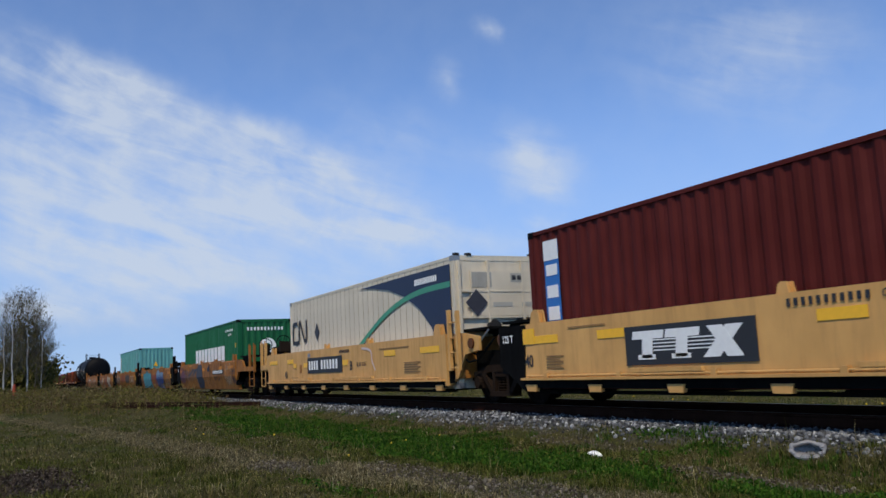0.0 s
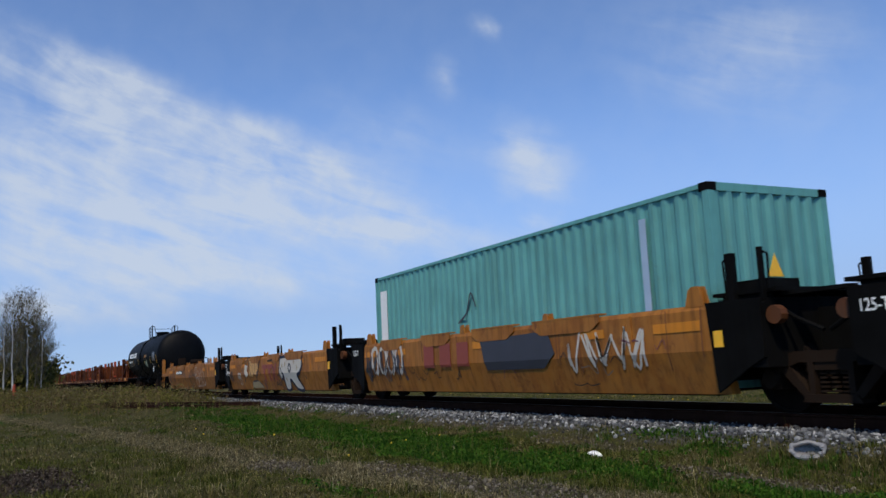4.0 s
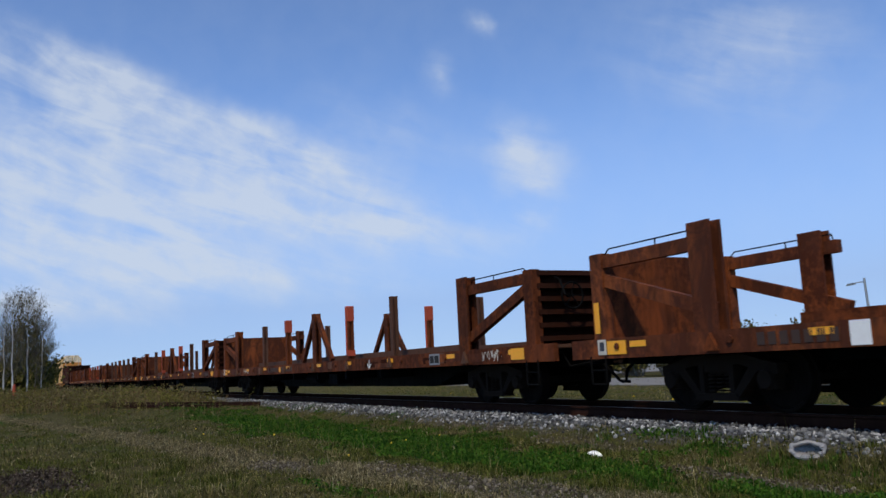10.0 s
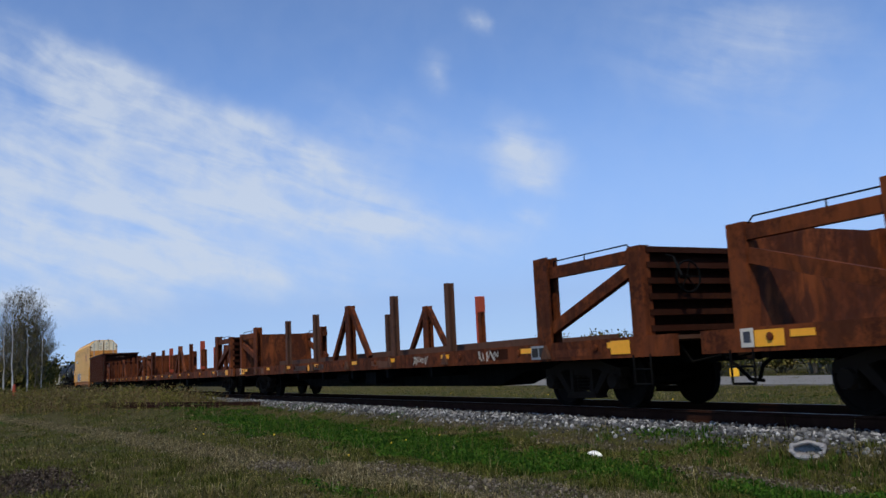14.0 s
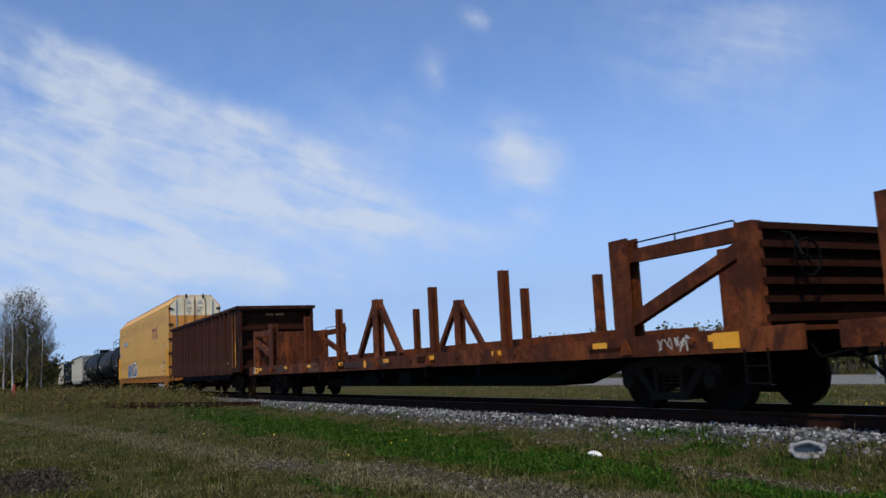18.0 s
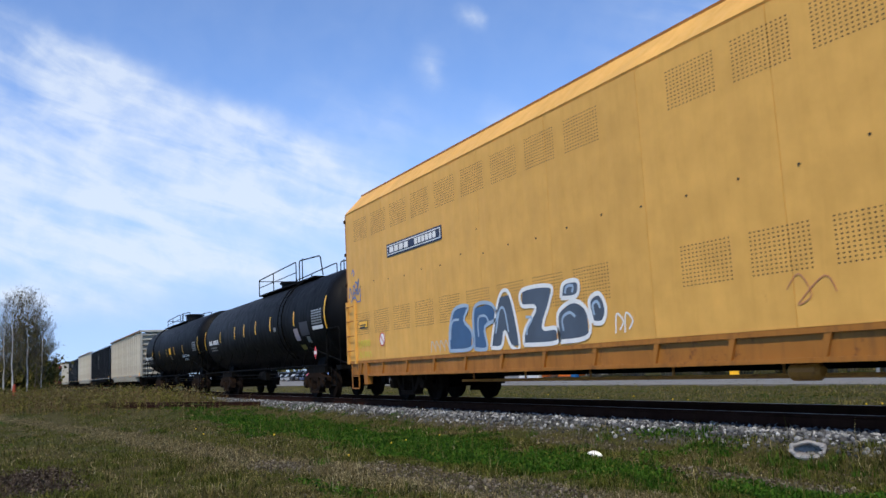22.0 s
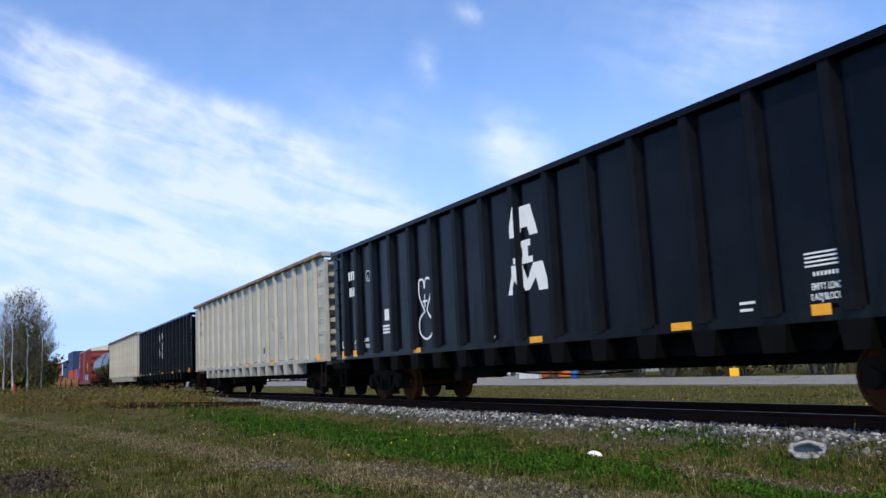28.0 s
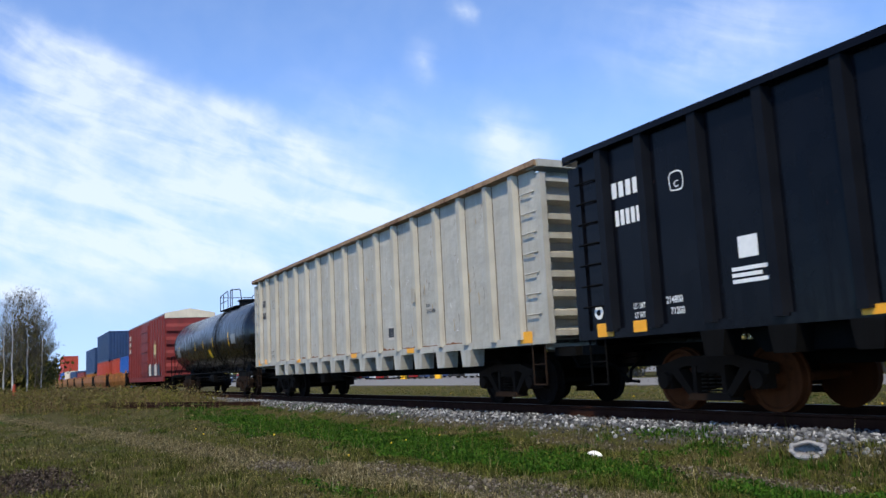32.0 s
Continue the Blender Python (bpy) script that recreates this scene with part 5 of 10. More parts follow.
def build_tanks():
    r, zc = 1.52, 2.43
    t = tank_car(15.95, r, zc, "black tank car with white block lettering and a patch of graffiti",
                 [(-7.25, 1.75, 0.7), (-4.1, 1.97, 0.40), (-1.7, 1.97, 0.45), (1.5, 1.97, 0.46), (4.35, 1.97, 0.48), (6.9, 1.53, 0.93)], 4.95, (-1.1, 0.35, 0.15, 1.6, 0.78), dome_x=-0.15, ladder_x=0.2, head=0.42)
    placed(t, 106.99)
    for i in range(6):
        on_tank(flat_patch(0.52, 0.35), r, zc, -6.25 + i * 0.635, 2.52, M_WHITE, t, "logo_block")
        if i in (1, 2, 4):
            on_tank(flat_patch(0.20, 0.12), r + 0.004, zc, -6.07 + i * 0.635, 2.63, M_TANK, t, "logo_gap")
    for i in range(9):
        if i != 4:
            on_tank(flat_patch(0.14, 0.17), r, zc, -6.4 + i * 0.2, 2.16, M_WHITE, t, "lettering")
    for k in range(2):
        on_tank(flat_patch(1.7, 0.045), r, zc, -6.2, 2.02 - k * 0.12, M_STEEL, t, "lettering")
    for x, z, w, hh in ((-4.2, 1.62, 0.45, 0.38), (-3.85, 1.55, 0.5, 0.62), (-3.45, 1.58, 0.5, 0.72), (-3.0, 1.52, 0.45, 0.45), (-2.7, 1.50, 0.3, 0.25)):
        b = B()
        n = 18
        b.faces.new([b.verts.new((w * (0.5 + 0.5 * math.cos(k * 0.349)), 0, hh * (0.5 + 0.5 * math.sin(k * 0.349)))) for k in range(n)])
        me = bpy.data.meshes.new("faded_patch")
        b.to_mesh(me)
        b.free()
        on_tank(me, r + 0.0005 * x, zc, x, z, M_CLOUDGREY, t, "graffiti", "faded grey-blue sprayed bubble letters")
    on_tank(flat_patch(0.62, 0.15), r, zc, 1.68, 2.42, M_REFL_OLD, t, "graffiti")
    on_tank(flat_patch(0.46, 0.15), r, zc, 2.32, 2.43, M_PALEDRIP, t, "graffiti", "pale sprayed patch with drips")
    # a fan of thin drips that meet low down
    for i, (x, z, w, hh, lean) in enumerate(((1.98, 1.86, 0.07, 0.26, -0.22), (2.06, 1.80, 0.08, 0.36, -0.20), (2.12, 1.86, 0.06, 0.24, -0.06), (2.20, 1.78, 0.09, 0.34, 0.02), (2.26, 1.84, 0.07, 0.30, 0.10),
                                             (2.34, 1.76, 0.08, 0.38, 0.14), (2.44, 1.80, 0.09, 0.34, 0.16), (2.58, 1.78, 0.08, 0.50, 0.12), (2.50, 1.70, 0.13, 0.22, 0.10), (2.08, 1.70, 0.34, 0.05, 0.0), (2.30, 1.63, 0.05, 0.10, -0.06), (2.40, 1.68, 0.22, 0.05, 0.06))):
        on_tank(flat_patch(w, hh, 6, lean), r + 0.0004 * i, zc, x, z, M_LIMEDRIP, t, "graffiti", "pale green sprayed drips")
    for k in range(7):
        for i in range(4):
            on_tank(flat_patch(0.24, 0.055), r + 0.003, zc, 5.28 + i * 0.28, 2.10 + k * 0.08, M_STEEL, t, "lettering")
    on_tank(flat_patch(0.40, 0.28), r, zc, 4.82, 1.64, M_STEEL, t, "data_panel")
    for i in range(2):
        on_tank(flat_patch(0.14, 0.19), r + 0.003, zc, 4.87 + i * 0.18, 1.69, M_DARK, t, "lettering")
    b = B()
    slab(b, [(5.83, 1.52), (6.0, 1.32), (6.17, 1.52), (6.0, 1.72)], -1.52, -1.51)
    part("placard", b, M_WHITE, t, "white diamond hazard placard")
    for k in range(4):
        b = B()
        w = 0.55 - k * 0.07
        box(b, 7.40 - k * 0.0, 7.44, -0.35 - w, -0.35 + w, 2.85 - k * 0.13, 2.90 - k * 0.13)
        part("lettering", b, M_STEEL, t)

    r, zc = 1.52, 2.58
    t = tank_car(18.6, r, zc, "long black tank car with yellow reflective stripes and white data panels",
                 [(-8.85, 2.1, 0.95), (-5.55, 2.34, 0.46), (-2.85, 2.36, 0.5), (-1.25, 2.36, 0.5), (0.55, 2.36, 0.5), (2.62, 2.37, 0.5), (5.5, 2.37, 0.48), (8.6, 2.1, 1.0)], 6.3, (-1.45, 3.6, 4.0, 6.3, 0.72), dome_x=0.5, ladder_x=4.2)
    placed(t, -115.6)
    for i in range(11):
        if i != 4:
            on_tank(flat_patch(0.13, 0.2), r, zc, -7.9 + i * 0.18, 2.28, M_WHITE, t, "lettering")
    for k in range(2):
        on_tank(flat_patch(1.3, 0.05), r, zc, -7.7, 2.12 - k * 0.12, M_STEEL, t, "lettering")
    for k in range(6):
        for i in range(4):
            on_tank(flat_patch(0.22, 0.05), r + 0.003, zc, 7.4 + i * 0.25, 2.30 + k * 0.08, M_STEEL, t, "lettering")
    on_tank(flat_patch(1.0, 0.12), r + 0.002, zc, 7.38, 2.13, M_WHITE, t, "data_panel")
    on_tank(flat_patch(0.46, 0.42), r, zc, 5.4, 1.86, plain("pink_grey_panel", (0.36, 0.29, 0.30)), t, "data_panel")
    on_tank(flat_patch(0.5, 0.2), r, zc, 5.5, 1.50, plain("olive_panel", (0.20, 0.15, 0.02)), t, "data_panel")
    on_tank(flat_patch(0.34, 0.24), r, zc, 6.5, 1.72, M_STEEL, t, "data_panel")
    on_tank(flat_patch(0.28, 0.14), r, zc, 3.1, 2.32, M_STEEL, t, "data_panel")
    on_tank(flat_patch(0.85, 0.45), r, zc, 6.1, 2.0, M_GREYSPRAY, t, "faded_patch")
    b = B()
    slab(b, [(7.70, 1.42), (7.87, 1.22), (8.04, 1.42), (7.87, 1.62)], -1.57, -1.56)
    part("placard", b, M_SIGNRED, t, "red and white diamond hazard placard")
    b = B()
    slab(b, [(7.75, 1.37), (7.99, 1.37), (7.99, 1.47), (7.75, 1.47)], -1.578, -1.571)
    part("placard_mark", b, M_WHITE, t)

    r, zc = 1.54, 2.66
    t = tank_car(19.0, r, zc, "very long black pressure tank car with white lettering and yellow stripes",
                 [(-9.25, 2.1, 0.8), (-6.0, 2.17, 0.46), (-3.2, 2.15, 0.46), (-0.52, 2.15, 0.46), (2.15, 2.16, 0.46), (4.8, 2.17, 0.46), (9.0, 2.0, 0.9)], 6.5, (-5.45, -0.85, -0.25, 2.25, 0.54), dome_x=0.3, ladder_x=-4.9, dome=(0.48, 0.32), rail_y=0.62)
    placed(t, -135.3)
    for i in range(11):
        if i != 4:
            on_tank(flat_patch(0.17, 0.2), r, zc, -8.9 + i * 0.25, 2.14, M_WHITE, t, "lettering")
    for k in range(2):
        on_tank(flat_patch(1.9, 0.05), r, zc, -8.5, 1.98 - k * 0.12, M_STEEL, t, "lettering")
    on_tank(flat_patch(0.66, 0.38), r, zc, 0.46, 2.24, M_YELLOW, t, "data_panel", "yellow data panel")
    for k in range(3):
        on_tank(flat_patch(0.5, 0.035), r, zc, 0.55, 2.12 - k * 0.1, M_STEEL, t, "lettering")
    on_tank(lettering("LIQUEFIED PETROLEUM GAS", 0.19, 0.80, 0.003), r, zc, 4.22, 1.96, M_WHITE, t, "lettering")
    on_tank(lettering("NON- ODORIZED", 0.17, 0.82, 0.003), r, zc, 4.52, 1.74, M_WHITE, t, "lettering")
    for k in range(5):
        for i in range(4):
            on_tank(flat_patch(0.2, 0.06), r, zc, 7.6 + i * 0.24, 2.2 + k * 0.1, M_STEEL, t, "lettering")
    for k in range(4):
        b = B()
        w = 0.5 - k * 0.08
        box(b, 9.20, 9.24, -0.3 - w, -0.3 + w, 3.15 - k * 0.16, 3.21 - k * 0.16)
        part("lettering", b, M_STEEL, t)

    r, zc = 1.5, 2.55
    t = tank_car(17.6, r, zc, "glossy black tank car coupled behind a red boxcar",
                 [(-6.5, 2.0, 0.6), (-2.0, 2.2, 0.4), (0.0, 2.2, 0.4), (2.2, 2.2, 0.45), (5.4, 2.1, 0.6)], 6.3, (0.8, 2.4, 2.9, 4.8, 0.8), dome_x=3.0)
    placed(t, -259.5)
    on_tank(flat_patch(0.8, 0.4), r, zc, 5.9, 2.2, M_STEEL, t, "data_panel")
    on_tank(flat_patch(0.5, 0.4), r, zc, 1.0, 1.7, M_YELLOW, t, "data_panel")
    on_tank(flat_patch(0.9, 0.4), r, zc, -7.2, 2.0, M_STEEL, t, "data_panel")


build_tanks()


# ---------------------------------------------------------------- flat cars with bulkheads and stakes
def flat_car(mat, dark, label, stakes, plate_mat, marks, apex=0.0):
    """stakes: (x, side, height above the deck, kind); kind: wood, red, capped."""
    c = thing("flat_car", label, "railcar", "bulkhead flat cars")
    h = 13.1
    D = 1.13
    for q in (-1, 1):
        b = B()
        box(b, -h, h, q * 1.45 - 0.05, q * 1.45 + 0.05, 0.82, D)
        for x in [-h + 1.2 + i * 2.32 for i in range(11)]:
            lathe(b, [(q * 1.50, 0.055), (q * 1.53, 0.055), (q * 1.535, 0.02)], "y", 8, (x, 0, 1.0))
        part("side_sill", b, mat, c)
        for i in range(9):
            x = -h + 1.5 + i * 2.9 + (0.35 if i % 3 == 1 else 0)
            patch(x, x + 0.36, 0.98, 1.07, -1.502 if q < 0 else 1.508, M_ORANGE, c, "reflector")
    b = B()
    box(b, -h, h, -1.40, 1.40, D - 0.08, D - 0.02)
    part("deck", b, dark, c)
    for y in (-0.75, 0.75):
        b = B()
        box(b, -9.0, 9.0, y - 0.08, y + 0.08, D - 0.02, D + 0.16)
        part("cradle_beam", b, dark, c)
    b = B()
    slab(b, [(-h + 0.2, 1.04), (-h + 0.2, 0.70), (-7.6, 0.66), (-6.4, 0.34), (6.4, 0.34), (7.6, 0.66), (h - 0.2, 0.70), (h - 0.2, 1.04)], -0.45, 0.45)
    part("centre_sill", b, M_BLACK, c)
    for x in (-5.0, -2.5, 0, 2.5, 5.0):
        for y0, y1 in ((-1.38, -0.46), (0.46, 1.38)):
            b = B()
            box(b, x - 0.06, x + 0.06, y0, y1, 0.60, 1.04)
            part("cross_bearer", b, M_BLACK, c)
    b = B()
    box(b, 0.6, 1.3, -1.2, -0.7, 0.45, 0.75)
    part("brake_valve", b, M_BLACK, c)
    b = B()
    lathe(b, [(-0.5, 0.18), (0.5, 0.18)], "x", 10, (-1.6, -0.9, 0.62))
    part("air_reservoir", b, M_BLACK, c)
    for s in (-1, 1):
        # bulkhead: ribbed outside, plated inside
        b = B()
        box(b, min(s * 12.25, s * 12.31), max(s * 12.25, s * 12.31), -1.35, 1.35, D, 2.46)
        # right plate and all ribs are coloured darker for shade between cars
        part("bulkhead_plate", b, plate_mat if s < 0 else M_GRIMESHADE, c, "rusty bulkhead plate")
        for i in range(6):
            b = B()
            z = D + 0.06 + i * 0.24
            box(b, min(s * 12.31, s * 12.52), max(s * 12.31, s * 12.52), -1.36, 1.36, z, z + 0.09)
            part("bulkhead_rib", b, M_GRIMESHADE, c)
        for y in (-1.38, 1.38):
            b = B()
            box(b, min(s * 12.2, s * 12.5), max(s * 12.2, s * 12.5), y - 0.09, y + 0.09, D - 0.2, 2.50)
            part("bulkhead_post", b, mat, c)
            b = B()
            hbeam(b, (9.84 if s > 0 else -10.0) - (0.45 if y > 0 else 0.0), y, 0.21, 0.24, D, 2.64, 0.03)
            part("corner_stake", b, mat, c)
            b = B()
            beam(b, (s * 10.0, y, 2.36), (s * 12.2, y, 2.36), 0.12, 0.20)
            part("top_bar", b, mat, c)
            b = B()
            if s > 0:
                beam(b, (10.0, y, D + 0.25), (12.2, y, 2.16), 0.12, 0.20)
            else:
                beam(b, (-9.9, y, D + 0.28), (-12.2, y, 2.06), 0.12, 0.20)
            part("diagonal_brace", b, mat, c)
            b = B()
            pipe(b, [(s * 10.1, y, 2.47), (s * 10.12, y, 2.56), (s * 12.1, y, 2.56), (s * 12.2, y, 2.48)], 0.012, 5)
            rod(b, (s * 11.0, y, 2.46), (s * 11.0, y, 2.56), 0.012, 5)
            part("grab_wire", b, M_BLACK, c)
        if s < 0 and ("post", 0) in marks:
            patch(-12.46, -12.33, 1.22, 1.72, -1.474, M_ORANGE, c, "reflector")
        patch(s * 11.92 - 0.23, s * 11.92 + 0.23, 0.88, 1.09, -1.506, M_ORANGE, c, "reflector")
        if s < 0:
            patch(-12.38, -12.17, 0.88, 1.12, -1.506, M_BONE, c, "data_panel")
            patch(-12.33, -12.22, 0.94, 1.08, -1.512, M_GREYSPRAY, c, "data_panel")
        coupler(c, s * 12.95, s)
        bogie(c, s * 10.3)
        step(c, s * 12.4, -1.5, M_BLACK, 0.42, 0.86, 0.38)
    b = B()
    pipe(b, [(12.85, -1.0, 2.0), (12.7, -1.0, 2.3), (12.55, -1.0, 2.35)], 0.02)
    part("grab_iron", b, M_BLACK, c)
    brake_wheel(c, 12.72, -0.75, 2.0, M_BLACK, 0.24)
    # A-frames in the middle
    for y, xa in ((-1.32, apex), (1.32, apex - 0.40)):
        b = B()
        hbeam(b, xa, y, 0.15, 0.20, D, 2.64, 0.04)
        part("a_frame_post", b, mat, c)
        for s in (-1, 1):
            b = B()
            beam(b, (xa + s * 0.10, y, 2.56), (xa + s * 1.40, y, D + 0.02), 0.12, 0.15)
            part("a_frame_leg", b, mat, c)
    for x, q, hh, kind in stakes:
        b = B()
        y = q * 1.34
        if kind == "red":
            hbeam(b, x, y, 0.085, 0.17, D - 0.02, D + hh, 0.03)
            st = part("stake", b, mat, c, "rusty steel stake with an orange-red sleeve")
            b = B()
            box(b, x - 0.10, x - 0.015, y - 0.105, y + 0.105, D + 0.12, D + hh + 0.015)
            bmesh.ops.bevel(b, geom=list(b.edges), offset=0.012, segments=1, affect="EDGES")
            part("stake_sleeve", b, M_STAKE_RED, st, "orange-red painted sleeve")
            b = B()
            box(b, x - 0.012, x + 0.10, y - 0.10, y + 0.10, D + hh - 0.42, D + hh + 0.01)
            bmesh.ops.bevel(b, geom=list(b.edges), offset=0.012, segments=1, affect="EDGES")
            part("stake_cap", b, M_STAKE_RED, st, "orange-red painted stake cap")
            b = B()
            box(b, x - 0.012, x + 0.11, y - 0.10, y + 0.10, D + 0.10, D + 0.26)
            part("stake_foot", b, M_STAKE_RED, st, "orange-red painted stake foot")
            continue
        hbeam(b, x, y, 0.08, 0.17, D - 0.02, D + hh, 0.03)
        st = part("stake", b, dark if kind == "wood" else mat, c)
        if kind == "capped":
            b = B()
            box(b, x - 0.10, x + 0.10, y - 0.105, y + 0.105, D + hh - 0.40, D + hh + 0.02)
            part("stake_cap", b, M_STAKE_RED, st, "orange-red painted stake cap")
    gus = None
    for x in (-9.9, -6.0, -3.1, 0.0, 3.0, 6.0, 9.9):
        if gus is None:
            b = B()
            slab(b, [(-0.13, 0.86), (0.13, 0.86), (0.0, 1.10)], -1.56, -1.502)
            gus = part("gusset", b, dark, c)
            gus.location = (x, 0, 0)
        else:
            again(gus, pose(x, 0, 0))
    rnd = random.Random(label)
    for _ in range(12):
        x, l = rnd.uniform(-12.4, 12.0), rnd.uniform(0.3, 1.3)
        patch(x, x + l, rnd.uniform(0.83, 0.92), rnd.uniform(0.96, 1.12), -1.5015, rnd.choice((M_GRIMESHADE, M_FLAT, M_FLAT2, M_LUG)), c, "rust_scale", thick=0.001 + 0.0004 * rnd.random())
    for kind, x in marks:
        if kind == "name":
            bars(x, 0.90, 1.3, 0.15, 8, -1.502, M_FADEDINK, c, 0.3)
            bars(x + 1.75, 0.90, 1.25, 0.15, 8, -1.502, M_FADEDINK, c, 0.3)
            b = B()
            lathe(b, [(-1.506, 0.10), (-1.502, 0.10)], "y", 14, (x + 1.52, 0, 0.97))
            part("marking", b, M_ORANGE, c)
        elif kind == "number":
            bars(x, 0.90, 1.25, 0.16, 7, -1.502, M_FADEDINK, c, 0.32)
        elif kind == "white":
            patch(x, x + 0.26, 0.84, 1.12, -1.502, M_WHITE, c, "white_panel")
        elif kind == "box":
            patch(x, x + 0.5, 0.86, 1.1, -1.502, M_STEEL, c, "data_panel")
            patch(x + 0.04, x + 0.22, 0.9, 1.06, -1.509, M_DARK, c, "data_panel")
            patch(x + 0.27, x + 0.46, 0.9, 1.06, -1.509, M_DARK, c, "data_panel")
        elif kind == "tag":
            rnd = random.Random(x)
            for k in range(5):
                stroke([(x + k * 0.15 + rnd.uniform(-0.05, 0.15), rnd.uniform(0.86, 0.96) if i % 2 else rnd.uniform(1.0, 1.09)) for i in range(5)], 0.017, -1.504 - k * 0.0006, M_BONE, c, "graffiti", "white sprayed tag")
        elif kind == "arrow":
            stroke([(x, 1.08), (x, 0.86)], 0.04, -1.504, M_WHITE, c, "chalk_mark")
            stroke([(x - 0.14, 0.98), (x, 0.86)], 0.04, -1.505, M_WHITE, c, "chalk_mark")
            stroke([(x + 0.14, 0.98), (x, 0.86)], 0.04, -1.506, M_WHITE, c, "chalk_mark")
    return c


def build_flats():
    H = 1.49
    sets = [
        (M_FLAT, "orange rusty bulkhead flat car with wooden and orange-red stakes",
         [(5.75, -1, H, "wood"), (2.85, -1, H, "red"), (2.3, 1, H, "red"), (-2.95, -1, H, "wood"), (-3.7, 1, H, "wood"), (-5.8, -1, H, "capped")],
         M_FLAT2, [("name", -6.6), ("number", -9.13), ("white", -7.79), ("tag", 11.3), ("box", 7.6), ("post", 0)]),
        (M_FLAT2, "brown rusty bulkhead flat car with a red-capped stake",
         [(5.95, -1, H, "wood"), (5.6, 1, H, "wood"), (2.5, 1, H, "red"), (2.85, -1, H, "red"), (-3.1, -1, H, "capped"), (-6.1, -1, H, "wood"), (-6.67, 1, H, "wood")],
         M_FLAT, [("name", -5.2), ("tag", -8.8), ("arrow", 4.6), ("box", 8.2), ("tag", 10.6)]),
        (M_FLAT2, "brown rusty bulkhead flat car with faded lettering and tall stakes",
         [(6.1, -1, H, "wood"), (2.45, 1, H, "red"), (2.92, -1, H, "red"), (-3.1, -1, H, "red"), (-6.06, -1, H, "wood"), (-6.5, 1, H, "wood")],
         M_FLAT, [("name", -4.4), ("tag", -9.2), ("box", 7.0), ("number", 9.9)]),
        (M_FLAT2, "brown rusty bulkhead flat car with dark wooden stakes",
         [(6.0, -1, H, "wood"), (2.65, 1, H, "red"), (3.0, -1, H, "wood"), (-3.1, -1, H, "wood"), (-6.1, -1, H, "wood"), (-3.6, 1, H, "wood")],
         M_FLAT, [("name", -5.0), ("tag", 4.4), ("box", 9.4), ("tag", 7.5)]),
        (M_FLAT, "orange rusty bulkhead flat car with a graffitied A-frame",
         [(6.0, -1, H, "red"), (5.55, 1, H, "red"), (3.0, -1, H, "wood"), (-3.2, -1, H, "red"), (-3.6, 1, H, "red"), (-6.1, -1, H, "wood"), (-6.6, 1, H, "wood")],
         M_FLAT2, [("name", -4.6), ("box", 9.6), ("number", 10.4)]),
        (M_FLAT, "orange-brown rusty bulkhead flat car coupled behind a brown gondola",
         [(6.13, -1, H, "wood"), (5.62, 1, H, "wood"), (2.7, 1, H, "wood"), (3.0, -1, H, "wood"), (-3.18, -1, H, "wood"), (-3.56, 1, H, "wood"), (-6.2, -1, H, "wood"), (-6.67, 1, H, "wood")],
         M_FLAT, [("name", -2.4), ("number", -9.4), ("tag", 10.6)]),
    ]
    for i, (mat, lab, stakes, plate, marks) in enumerate(sets):
        dark = M_FLAT2 if mat is M_FLAT else paint("dark_rust_deck", (0.085, 0.035, 0.018), rust=0.9, grime=0.6, rough=0.8, rust_col=(0.045, 0.02, 0.012))
        c = flat_car(mat, dark, lab, stakes, plate, marks, (-0.25, -0.15, 0.0, -0.15, -0.3, -0.3)[i])
        placed(c, 85.8 - i * 26.74)


build_flats()


